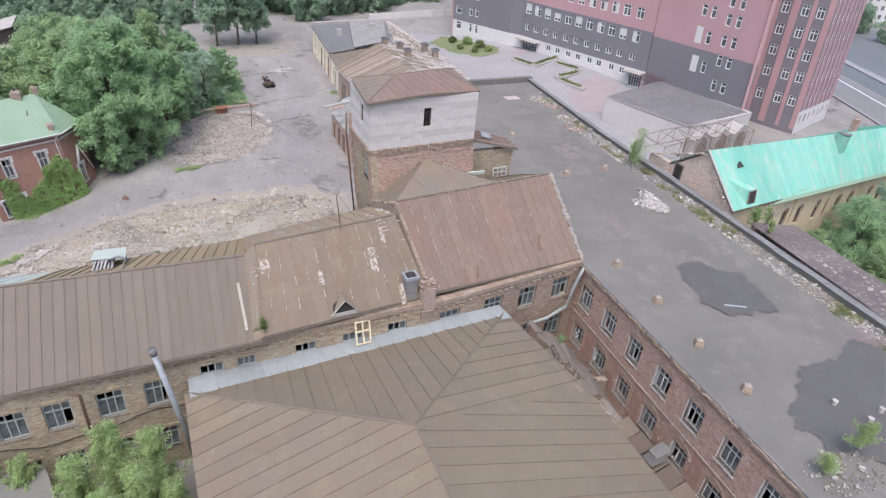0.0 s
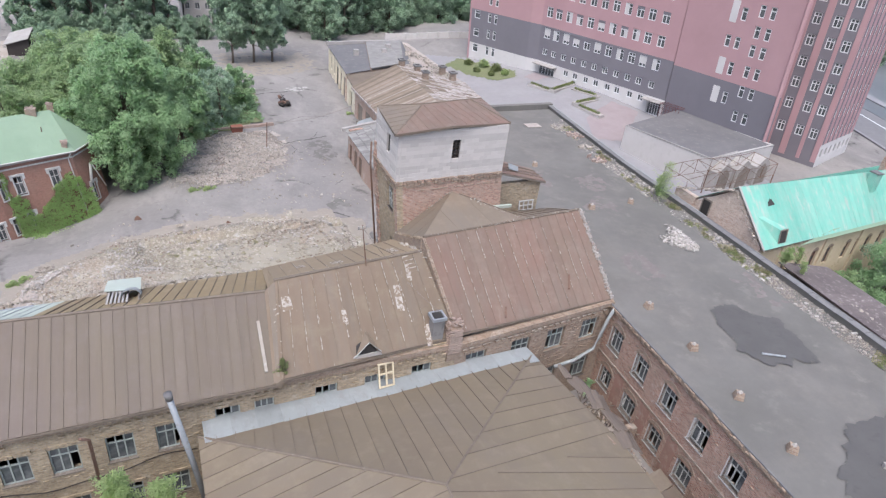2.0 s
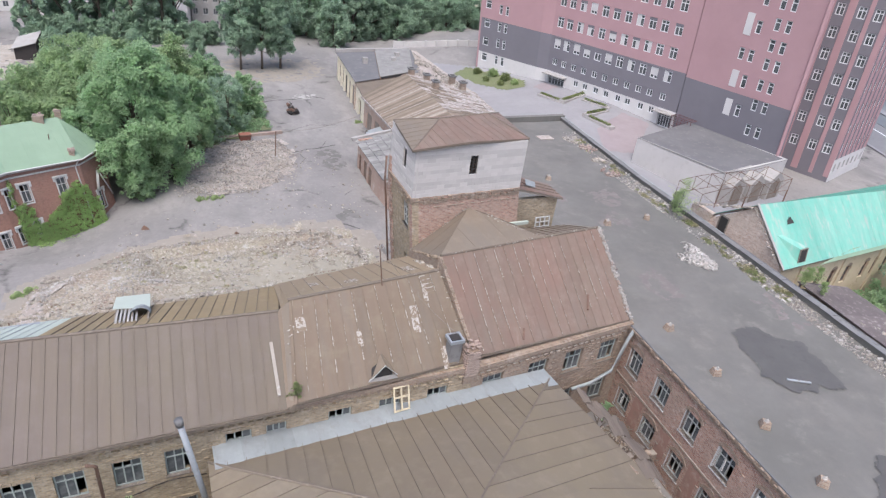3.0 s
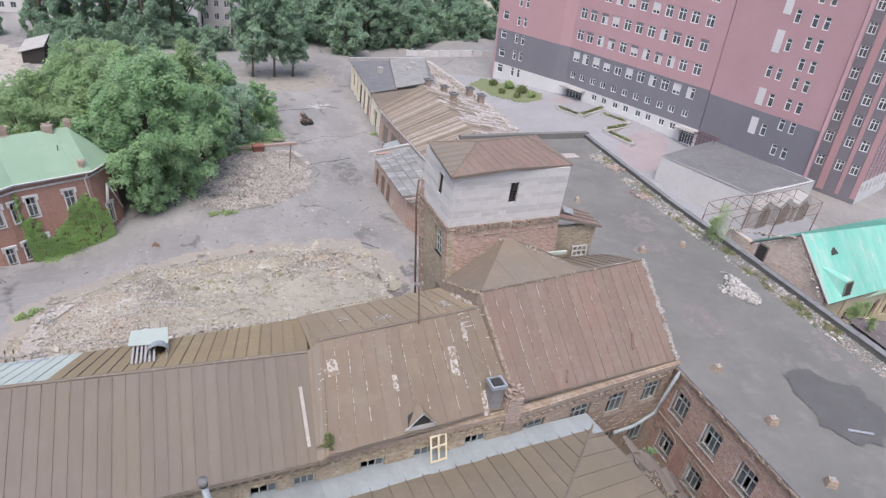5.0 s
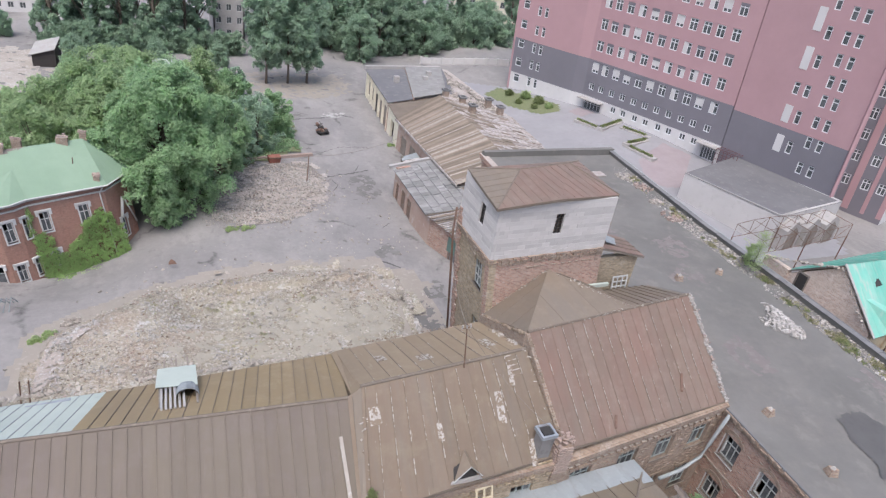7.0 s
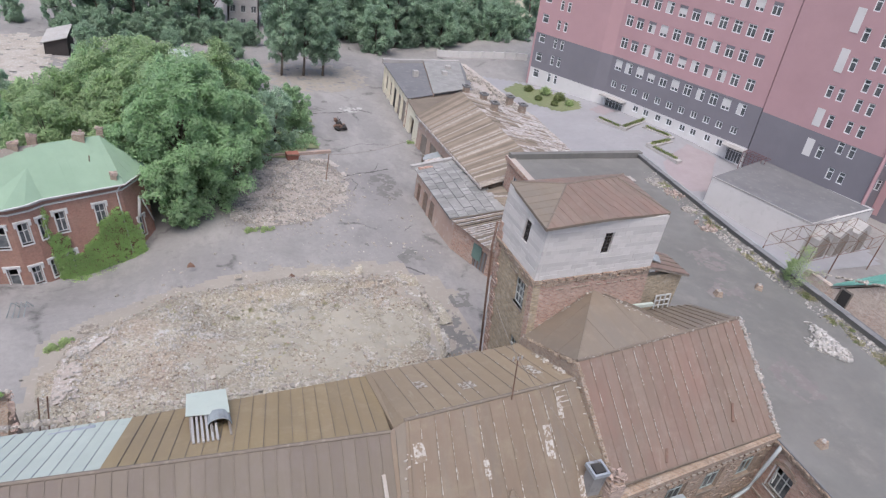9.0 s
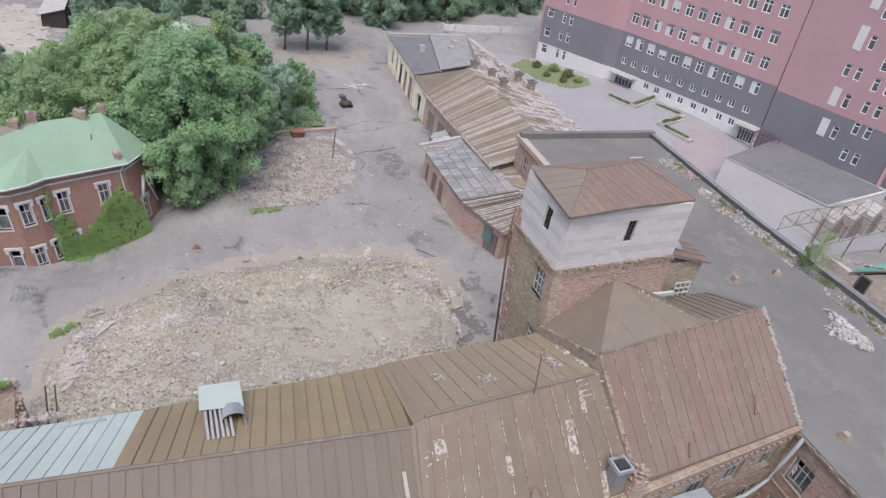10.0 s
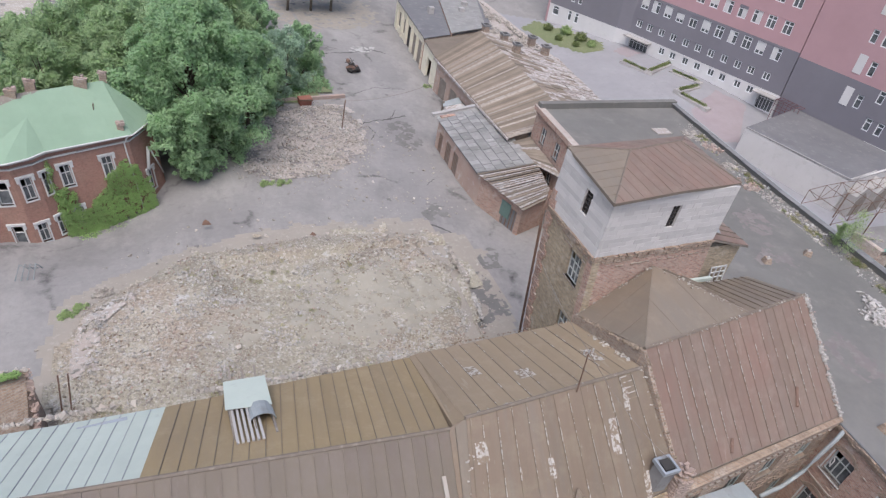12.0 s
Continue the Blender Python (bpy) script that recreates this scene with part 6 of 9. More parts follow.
def planter(pts, label):
    """A low hedge in a kerbed bed along the line pts."""
    ob = thing("hedge_bed", label, "hedge", "hedge beds on the forecourt", at=(pts[0][0], pts[0][1], ground_z(*pts[0])))
    s, cl = Soup(), []
    for a, b in zip(pts, pts[1:]):
        d, inn, ln = wall_frame(a, b)
        z = max(ground_z(*a), ground_z(*b))
        s.obox(a, d, inn, -0.6, ln + 0.6, -0.65, 0.65, z - 1.2, z + 0.22)
        for k in range(int(ln / 0.5) + 1):
            cl.append((a[0] + d.x * k * 0.5, a[1] + d.y * k * 0.5, z + 0.36, 0.36))
    put("kerb", s.mesh("kerb", M_CONCRETE), ob)
    put("hedge", leaf_mesh("hedge", cl, 260 * len(cl) // 4, 0.2, M_HEDGE, len(cl), 0.6), ob)


planter([(62.6, 95.5), (64.4, 90.8), (71.3, 94.4)], "clipped low hedge in a kerbed bed")
planter([(69.2, 90.6), (71.2, 86.6)], "short clipped hedge in a kerbed bed")
planter([(69.6, 85.2), (64.8, 83.6), (66.0, 78.4)], "angled clipped hedge in a kerbed bed")
patch("lawn", [(53.2, 115.5), (57.5, 118.0), (63.8, 104.5), (62.5, 101.5), (58.2, 101.2), (55, 106)], M_GRASS, "small lawn before the office block", "grass", 0.6, 0.14, edge=0.3)
for k, (x, y, r) in enumerate(((57.5, 113, 0.8), (59.5, 110, 1.0), (60.5, 106.5, 1.0), (57, 108, 0.6), (61, 103.5, 0.7), (58.5, 104.5, 0.6))):
    ob = thing("shrub", "clipped round green shrub on the lawn", "shrub", "shrubs on the lawn", at=(x, y, ground_z(x, y)))
    put("leaves", leaf_mesh("leaves", [(x, y, ground_z(x, y) + r * 0.55, r)], 900, 0.28, (M_HEDGE, M_LEAF_BUSH, M_HEDGE)[k % 3], k), ob)


# ---- low white annex with a flat grey roof ----
def build_annex():
    ob = thing("white_annex", "low white rendered annex with a flat grey roof", "building")
    a, b, c, e = (62.9, 67.8), (67.1, 53.8), (83.2, 56.8), (79.2, 73.6)
    for p, q in ((a, b), (b, c), (c, e), (e, a)):
        wall("wall", ob, p, q, -0.5, 5.3, M_WHITE_RENDER, (), 0.3)
    put("roof", Soup().slab([(*a, 5.35), (*b, 5.2), (*c, 5.2), (*e, 5.35)], 0.1).mesh("roof", M_BITUMEN_DARK), ob, "dark grey bitumen roof")
    s = Soup()
    for p, q in ((a, b), (b, (74, 55.4))):
        d, inn, ln = wall_frame(p, q)
        s.obox(p, d, inn, 0, ln, -0.05, 0.12, 5.32, 5.42)
    put("roof_edge", s.mesh("roof_edge", M_CONCRETE), ob)
    # saw-tooth white porch at the near end
    d, inn, ln = wall_frame(b, c)
    for k in range(3):
        u, w, y = 0.5 + 4.3 * k, 3.6, 1.5 + 0.4 * k
        o = Vector((b[0], b[1], 0))

        def q(x, dd, z):
            return tuple(o + d * x - inn * dd + Vector((0, 0, z)))
        face = [(u, 0.4), (u + w, 0.4), (u + w, 3.6), (u + w / 2, 4.9), (u, 3.6)]
        bay = put("porch_bay", Soup().hexa([q(x, 0.05, z) for x, z in face], [q(x, y, z) for x, z in face]).mesh("porch_bay", M_CONCRETE), ob, "gabled white porch bay")
        hole = [(u + 0.5, 0.6), (u + w - 0.5, 0.6), (u + w - 0.5, 3.0), (u + w / 2, 4.0), (u + 0.5, 3.0)]
        put("porch_opening", Soup().hexa([q(x, y - 0.1, z) for x, z in hole], [q(x, y + 0.02, z) for x, z in hole]).mesh("porch_opening", M_WOOD), bay, "brown boarded porch opening")
    return ob


build_annex()


def build_truss():
    ob = thing("roof_truss", "rusty bare steel roof truss frame", "steel frame")
    rows = []
    for k, dy in enumerate((0, 4.2)):
        pts = [(56.6 + 3.1 * i, 47.3 + 0.35 * i + dy, 0) for i in range(7)]
        s = Soup()
        lo = [(x, y, 4.2) for x, y, _ in pts]
        hi = [(x, y, 6.0 + 0.25 * math.sin(i)) for i, (x, y, _) in enumerate(pts)]
        s.tube(lo, 0.035, 4).tube(hi, 0.035, 4)
        for i in range(7):
            s.tube([lo[i], hi[i]], 0.035, 4)
            if i < 6:
                s.tube([lo[i], hi[i + 1]] if i % 2 else [hi[i], lo[i + 1]], 0.03, 4)
            if i % 3 == 0:
                s.tube([(lo[i][0], lo[i][1], 0), lo[i]], 0.08, 5)
        put("truss", s.mesh("truss", M_STEEL), ob)
        rows.append(hi)
    for p, q in zip(*rows):
        put("purlin", Soup().tube([p, q], 0.035, 4).mesh("purlin", M_STEEL), ob)


build_truss()


# ---- turquoise-roofed building ----
def build_turquoise():
    ob = thing("turquoise_roof_building", "old sand-coloured building with a peeling turquoise metal roof", "building")
    g0, gr, g1 = (46.9, 27.6, 8.5), (46.6, 32.4, 12.85), (46.5, 37.2, 9.3)
    f0, fr, f1 = (84.0, 30.6, 8.5), (84.0, 33.0, 12.6), (84.0, 40.0, 9.3)
    slope(ob, g0, f0, fr, gr, 44, M_TURQUOISE, "near_slope", label="turquoise roof paint peeling to pale metal", seam_mat=M_TURQUOISE, seam=0.012, jitter=0.03)
    slope(ob, f1, g1, gr, fr, 44, M_TURQUOISE, "far_slope", seam_mat=M_TURQUOISE)
    s = Soup().hexa([(46.9, 28.1, 0), (46.5, 36.8, 0), (46.5, 36.8, 9.2), (46.65, 32.4, 12.6), (46.9, 28.1, 8.5)], [(47.4, 28.1, 0), (47.0, 36.8, 0), (47.0, 36.8, 9.2), (47.1, 32.4, 12.6), (47.4, 28.1, 8.5)])
    put("gable_wall", s.mesh("gable_wall", M_BRICK_WORN), ob, "bare crumbling red brick gable")
    put("gable_door", Soup().box(46.4, 46.52, 34.75, 35.65, 8.3, 10.05).mesh("gable_door", M_DARK), ob, "dark open doorway")
    put("door_frame", grid_bars([0, 0.12, 1.0, 1.2], [0, 1.75, 1.9], lambda i, j: i != 1 or j == 1, 0, 0.1).mesh("door_frame", M_WOOD), ob, "", pose(46.44, 35.86, 8.3, 0, 0, -90))
    put("side_wall", Soup().box(46.3, 46.9, 36.7, 39.5, 6.0, 9.7).mesh("side_wall", M_BRICK_WORN), ob, "low broken brick wall beside the gable")
    p, q = (47.2, 28.4), (83.8, 31.3)
    ops = [(u, u + 1.0, 4.0, 6.0) for u in (5.0, 7.4, 9.9, 12.5, 15.8, 17.8, 19.8, 22.2, 24.2, 26.2, 28.6, 30.6, 32.6)]
    wall("front_wall", ob, p, q, -1, 8.5, M_SAND_BRICK, ops, 0.4, "sand-coloured rendered wall with tall arched windows")
    d, inn, ln = wall_frame(p, q)
    arch = Soup()
    n = 7
    outer = [(0.5 + 0.5 * math.cos(math.pi * k / n), 0.45 * math.sin(math.pi * k / n)) for k in range(n + 1)]
    arch.hexa([(x, 0.0, z) for x, z in reversed(outer)], [(x, -0.02, z) for x, z in reversed(outer)])
    am = arch.mesh("arch_head", M_BRICK)
    for i, o in enumerate(ops):
        window(ob, p, q, *o, 2, (0.33, 0.66), M_STEEL, 0.2, (1, 5) if i % 3 else (2,), False)
        put("boarding", Soup().obox(p, d, inn, o[0] + 0.05, o[1] - 0.05, 0.3, 0.34, o[2], o[2] + (o[3] - o[2]) * (0.75 if i % 2 else 1.0)).mesh("boarding", M_SAND_BRICK if i % 3 == 1 else M_STEEL), ob, "weathered boarding in the window")
        c = Vector((p[0], p[1], 0)) + d * o[0]
        put("arch_head", am, ob, "", Matrix(((d.x, inn.x, 0, c.x), (d.y, inn.y, 0, c.y), (0, 0, 1, 6.0), (0, 0, 0, 1))))
    s = Soup().obox(p, d, inn, 0, ln, -0.25, 0, 8.0, 8.35)
    for k in range(int(ln / 0.7)):
        s.obox(p, d, inn, k * 0.7, k * 0.7 + 0.3, -0.2, 0, 7.7, 8.0)
    put("cornice", s.mesh("cornice", M_SAND_BRICK), ob)
    for u in (3.9, 11.4, 18.0, 24.2):
        put("pilaster", Soup().obox(p, d, inn, u, u + 0.5, -0.15, 0, -1, 7.7).mesh("pilaster", M_SAND_BRICK), ob)
    wall("far_wall", ob, (84, 39.5), (46.9, 36.8), -1, 9.2, M_BRICK)
    wall("end_wall", ob, (83.8, 31.3), (84, 39.5), -1, 8.4, M_BRICK)
    put("eave_strip", Soup().slab([(52.0, 27.75, 8.25), (83.8, 30.3, 8.2), (83.8, 30.75, 8.62), (58.0, 28.75, 8.85)], 0.03).mesh("eave_strip", M_GREEN_ROOF), ob, "paler sagging eave strip")
    put("verge_strip", Soup().hexa([(46.62, 27.5, 8.5), (46.85, 27.5, 8.5), (46.7, 32.4, 12.9), (46.45, 32.4, 12.9)], [(46.62, 27.5, 8.62), (46.85, 27.5, 8.62), (46.7, 32.4, 13.02), (46.45, 32.4, 13.02)]).mesh("verge_strip", M_CONCRETE), ob, "pale verge strip")
    crumble(ob, (46.5, 28.3, 8.7), (46.35, 32.3, 12.5), 160, 0.04, 0.16, 0.1, M_CHUNK, "crumbling mortar along the gable's verge", 61)
    crumble(ob, (46.3, 32.5, 12.5), (46.2, 39.4, 9.6), 320, 0.05, 0.22, 0.16, M_CHUNK, "broken bricks and mortar on the wall head", 62)
    # wedge dormer, a hole in the sheets and a chimney with a turquoise casing
    P, T1, T2 = (47.6, 30.1, 10.75), (49.0, 28.3, 10.1), (49.95, 28.35, 10.2)
    B1, B2 = (48.95, 28.0, 8.6), (49.95, 28.05, 8.6)
    dm = put("dormer", Soup().hexa([P, T1, B1], [(P[0] + 0.7, P[1] + 0.05, P[2]), T2, B2]).mesh("dormer", M_TURQUOISE), ob, "small turquoise wedge dormer")
    off = Vector((0.02, -0.05, 0.0))
    q = [Vector(v) + off for v in (lerp(B1, T1, 0.12), lerp(B2, T2, 0.12), lerp(B2, T2, 0.95), lerp(B1, T1, 0.95))]
    put("dormer_opening", Soup().hexa(q, [v + off for v in q]).mesh("dormer_opening", M_DARK), dm, "dark dormer opening")
    s = Soup()
    for v0, v1 in ((q[0], q[3]), (q[1], q[2]), (q[3], q[2])):
        s.tube([v0 + off, v1 + off], 0.06, 4)
    put("dormer_frame", s.mesh("dormer_frame", M_WOOD), dm)
    put("roof_hole", Soup().hexa([(49.5, 30.8, 11.2), (50.5, 30.9, 11.25), (50.2, 31.5, 11.8), (49.75, 31.4, 11.7)], [(49.5, 30.75, 11.34), (50.5, 30.85, 11.39), (50.2, 31.45, 11.94), (49.75, 31.35, 11.84)]).mesh("roof_hole", M_DARK), ob, "dark hole torn in the roof")
    put("loose_flap", Soup().slab([(54.6, 31.6, 11.75), (55.4, 31.8, 11.9), (55.3, 32.4, 12.7), (54.7, 32.3, 12.35)], 0.04).mesh("loose_flap", M_TURQUOISE), ob, "lifted turquoise sheet")
    ch = put("chimney", Soup().hexa([(65.7, 31.2, 10.2), (66.6, 31.25, 10.2), (66.6, 32.2, 10.6), (65.7, 32.15, 10.6)], [(65.75, 31.25, 13.0), (66.6, 31.3, 13.0), (66.6, 32.2, 13.2), (65.75, 32.15, 13.2)]).mesh("chimney", M_TURQUOISE), ob, "chimney in turquoise sheet metal")
    put("chimney_side", Soup().box(66.6, 66.68, 31.3, 32.2, 11.0, 13.15).mesh("chimney_side", M_KERB), ch)
    put("chimney_cap", Soup().box(65.7, 66.7, 31.2, 32.25, 13.1, 13.22).mesh("chimney_cap", M_KERB), ch)
    put("chimney", Soup().box(69.6, 70.2, 33.0, 33.6, 11.5, 14.0).mesh("chimney", M_BRICK_RED), ob, "red brick chimney stack")
    return ob


build_turquoise()


def build_low_roof():
    ob = thing("low_shed", "low shed under a dark tarred roof below the parapet", "shed")
    pts = [(46.6, 6.0, 7.2), (52.5, 6.0, 6.6), (54.6, 25.8, 6.6), (49.0, 27.2, 7.2)]
    rg = random.Random(2)
    for i in range(12):
        t0, t1 = i / 12, (i + 1) / 12
        a, b = lerp(pts[0], pts[3], t0), lerp(pts[1], pts[2], t0)
        c, e = lerp(pts[1], pts[2], t1), lerp(pts[0], pts[3], t1)
        z = rg.uniform(0, 0.06)
        put("roof_panel", Soup().slab([(p[0], p[1], p[2] + z) for p in (a, b, c, e)], 0.08).mesh("roof_panel", M_TAR), ob)
    wall("wall", ob, (52.3, 6.0), (54.4, 25.6), -1, 6.5, M_WOOD)
    wall("wall", ob, (54.4, 25.6), (49.0, 27.0), -1, 6.5, M_WOOD)


build_low_roof()
chunks("rubble", "litter and broken boards on the tarred shed roof", [(47.2, 8), (51.5, 8), (53.5, 25), (49.5, 26)], 700, 0.05, 0.5, M_CHUNK, 23, lambda x, y: 7.0 - 0.1 * (x - 48), 3)


# ---- green-roofed brick house ----
def build_house():
    ob = thing("brick_house", "two-storey red brick house with a pale green metal roof", "house")
    zb, ze = -3.2, 6.0
    A, B, C, D, F = (-12.4, 66.6), (-18.5, 63.9), (-19.4, 63.0), (-20.9, 62.2), (-22.7, 62.2)
    G, K, Q, A2 = (-33.2, 57.9), (-37.4, 67.2), (-13.2, 76.5), (-10.45, 69.9)

    def side(p, q, ops, cols=2):
        wall("wall", ob, p, q, zb, ze, M_BRICK_HOUSE, ops, 0.4, "painted red brick wall with worn patches")
        d, inn, ln = wall_frame(p, q)
        for o in ops:
            w = window(ob, p, q, *o, cols, (0.62,), M_FRAME_WHITE, 0.16, ((), (1,))[int(o[0] * 3) % 2])
            # moulded white surround with ears and a sill
            s = grid_bars([-0.1, 0.0, o[1] - o[0], o[1] - o[0] + 0.1], [-0.14, 0.0, o[3] - o[2], o[3] - o[2] + 0.16], lambda i, j: i != 1 or j != 1, -0.09, 0.0)
            s.box(-0.27, o[1] - o[0] + 0.27, -0.16, 0.0, o[3] - o[2] + 0.12, o[3] - o[2] + 0.26)
            s.box(-0.26, -0.09, -0.12, 0.0, o[3] - o[2] - 0.3, o[3] - o[2] + 0.14).box(o[1] - o[0] + 0.09, o[1] - o[0] + 0.26, -0.12, 0.0, o[3] - o[2] - 0.3, o[3] - o[2] + 0.14)
            c = Vector((p[0], p[1], 0)) + d * o[0]
            put("surround", s.mesh("surround", M_FRAME_WHITE), ob, "white moulded window surround", Matrix(((d.x, inn.x, 0, c.x), (d.y, inn.y, 0, c.y), (0, 0, 1, o[2]), (0, 0, 0, 1))))
        put("eave_band", Soup().obox(p, d, inn, -0.1, ln + 0.1, -0.12, 0, ze - 0.75, ze - 0.62).obox(p, d, inn, -0.1, ln + 0.1, -0.2, 0, ze - 0.25, ze - 0.05).mesh("eave_band", M_FRAME_WHITE), ob)
    side(B, A, [(0.65, 1.5, 2.45, 4.4), (4.05, 4.95, 2.4, 4.35), (0.85, 1.45, -1.3, 0.4)])
    side(C, B, [(0.4, 0.9, 2.35, 4.3), (0.4, 0.9, -1.5, 0.2)], 1)
    side(D, C, [(0.42, 1.27, 2.35, 4.3), (0.45, 1.2, -1.6, 0.1)])
    side(F, D, [(0.35, 1.25, 2.2, 4.2), (0.4, 1.2, -1.6, 0.2)], 1)
    side(G, F, [(u, u + 1.25, z, z + 2.0) for u in (1.0, 4.0, 7.0) for z in (2.3, -1.6)])
    side(A, A2, [(1.5, 2.3, -0.4, 1.6)])
    side(A2, Q, [(2.0, 3.2, 2.2, 4.2)])
    wall("wall", ob, Q, K, zb, ze, M_BRICK_HOUSE)
    wall("wall", ob, K, G, zb, ze, M_BRICK_HOUSE)
    s = Soup()
    for p, q in ((B, A), (C, B), (D, C), (F, D), (G, F)):
        d, inn, ln = wall_frame(p, q)
        s.obox(p, d, inn, -0.1, ln + 0.1, -0.18, 0, zb, -1.95)
    put("plinth", s.mesh("plinth", M_CONCRETE), ob, "pale stone plinth")
    # roof
    ez = 6.05
    a, g, k, q = (-11.9, 66.15, ez), (-33.6, 57.2, ez), (-38.2, 67.6, ez), (-12.8, 77.2, ez)
    a2 = (-9.95, 69.75, ez)
    r0, r1 = (-14.0, 70.2, 9.3), (-32.8, 62.0, 9.3)
    for pts in ([g, a, r0, r1], [a, a2, r0], [a2, q, r0], [q, k, r1, r0], [k, g, r1]):
        facet(ob, pts, 0.75, M_GREEN_ROOF, "roof_slope", "pale green painted sheet roof", 0.006, M_GREEN_ROOF)
    bay = [(-18.3, 63.45, ez + 0.04), (-19.45, 62.3, ez + 0.04), (-21.0, 61.5, ez + 0.04), (-23.1, 61.55, ez + 0.04)]
    top = (-19.45, 65.9, 8.0)
    for p, r in zip(bay, bay[1:]):
        put("bay_roof", Soup().slab([p, (r[0], r[1], r[2]), top], 0.06).mesh("bay_roof", M_GREEN_ROOF), ob, "pale green bay roof")
    s = Soup()
    for p, r in ((g, a), (a, a2)) + tuple(zip(bay[1:], bay)):
        s.tube([(p[0], p[1], p[2]), (r[0], r[1], r[2])], 0.08, 6)
    put("gutter", s.mesh("gutter", M_FRAME_WHITE), ob, "white gutter")
    s = Soup()
    s.tube([(-12.3, 66.3, 5.9), (-12.75, 66.3, 5.2), (-12.6, 66.35, -2.0)], 0.07, 6)
    put("downpipe", s.mesh("downpipe", M_FRAME_WHITE), ob, "white downpipe")
    rgh = random.Random(18)
    for x, y, z, w, h in ((-15.6, 69.5, 8.2, 0.5, 1.7), (-19.3, 69.0, 8.2, 0.38, 1.6), (-20.5, 67.4, 8.2, 0.4, 1.6), (-13.9, 70.7, 8.4, 0.3, 1.5), (-22.2, 66.6, 8.0, 0.4, 1.8), (-12.8, 66.5, 5.8, 0.26, 1.25)):
        ch = put("chimney", Soup().box(x - w, x + w, y - w * 0.7, y + w * 0.7, z, z + h - 0.1).mesh("chimney", M_BRICK), ob, "worn brown brick chimney with a crumbling head")
        s = Soup()
        for _ in range(9):
            u, v = x + w * rgh.uniform(-1, 1), y + w * 0.7 * rgh.uniform(-1, 1)
            s.box(u - 0.13, u + 0.13, v - 0.1, v + 0.1, z + h - 0.12, z + h + rgh.uniform(-0.05, 0.18))
        tagged(put("crumbling_head", s.mesh("crumbling_head", M_CHUNK_BRICK), ch), kind="stuff")
    put("roof_rod", Soup().tube([(-14.8, 67.6, 7.0), (-14.7, 67.6, 8.4)], 0.05, 5).mesh("roof_rod", M_STEEL), ob)
    # slanting pipes at the side wall
    d, inn, ln = wall_frame(A, A2)
    for (u0, z0), (u1, z1), r in (((2.0, 3.9), (1.3, 2.0), 0.15), ((2.1, 3.9), (3.4, 0.6), 0.08)):
        p0, p1 = [(A[0] + d.x * u - inn.x * 0.35, A[1] + d.y * u - inn.y * 0.35, z) for u, z in ((u0, z0), (u1, z1))]
        put("waste_pipe", Soup().tube([p0, p1], r, 8).mesh("waste_pipe", M_FRAME_WHITE, True), ob, "slanting white pipe on the side wall")
    return ob


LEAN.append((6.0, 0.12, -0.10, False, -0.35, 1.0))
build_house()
# creeper on the house front
rg = random.Random(21)
cl = []
d, inn, ln = wall_frame((-18.8, 63.8), (-12.4, 66.6))
for k in range(1500):
    u = rg.uniform(0.0, 8.0)
    hi = 0.5 + (1.5 if u < 1.5 else 0) + (2.7 * min(1, max(0, (u - 3.6) / 0.9)) if u > 3.6 else 0) + 0.5 * math.sin(u * 2.3) - (1.2 if u > 7.2 else 0)
    z = rg.uniform(-2.8, hi)
    o = rg.uniform(0.1, 0.35) + 0.12 * max(0, 0.5 - z)
    cl.append((-18.8 + d.x * u - inn.x * o, 63.8 + d.y * u - inn.y * o, z, rg.uniform(0.08, 0.2)))
for k in range(30):
    cl.append((-18.75 + rg.uniform(-0.2, 0.3), 63.65 + rg.uniform(-0.1, 0.2), -2.4 + 7.6 * k / 30, 0.24))
for k in range(110):
    u = rg.uniform(0.5, 8.2)
    o = rg.uniform(0.5, 1.6)
    cl.append((-18.8 + d.x * u - inn.x * o, 63.8 + d.y * u - inn.y * o, -2.4 + rg.uniform(0, 0.5), 0.3))
ivy = thing("creeper", "lush green creeper climbing the brick house wall", "climbing plant", at=(-15, 65.4, -2.5))
put("leaf_mat", leaf_mesh("leaf_mat", cl[:1500], 56000, 0.1, M_IVY, 5, 1.0, 1.25), ivy)
put("climbing_strand", leaf_mesh("climbing_strand", cl[1500:1530], 3200, 0.1, M_IVY, 6), ivy, "single strand climbing the corner")
put("ground_skirt", leaf_mesh("ground_skirt", cl[1530:], 5000, 0.1, M_IVY, 7, 1.0, 1.2), ivy, "leafy shoots spreading over the ground")
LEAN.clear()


# ---- sheds and long low workshop along the yard ----
def sheet_strip(ob, name, a, b, c, e, n, material, wave=0.06, jit=0.05, seed=1):
    """Corrugated or felt sheets laid side by side, each its own piece: eave a to b, top e to c."""
    rg = random.Random(seed)
    for i in range(n):
        t0, t1 = i / n, (i + 1) / n
        z = rg.uniform(0, jit)
        p = [lerp(a, b, t0), lerp(a, b, t1), lerp(e, c, t1), lerp(e, c, t0)]
        o = [(q[0], q[1], q[2] + z + w) for q, w in zip(p, (0, wave, wave, 0))]
        put(name, Soup().slab(o, 0.05).mesh(name, rg.choice(material) if isinstance(material, tuple) else material), ob)


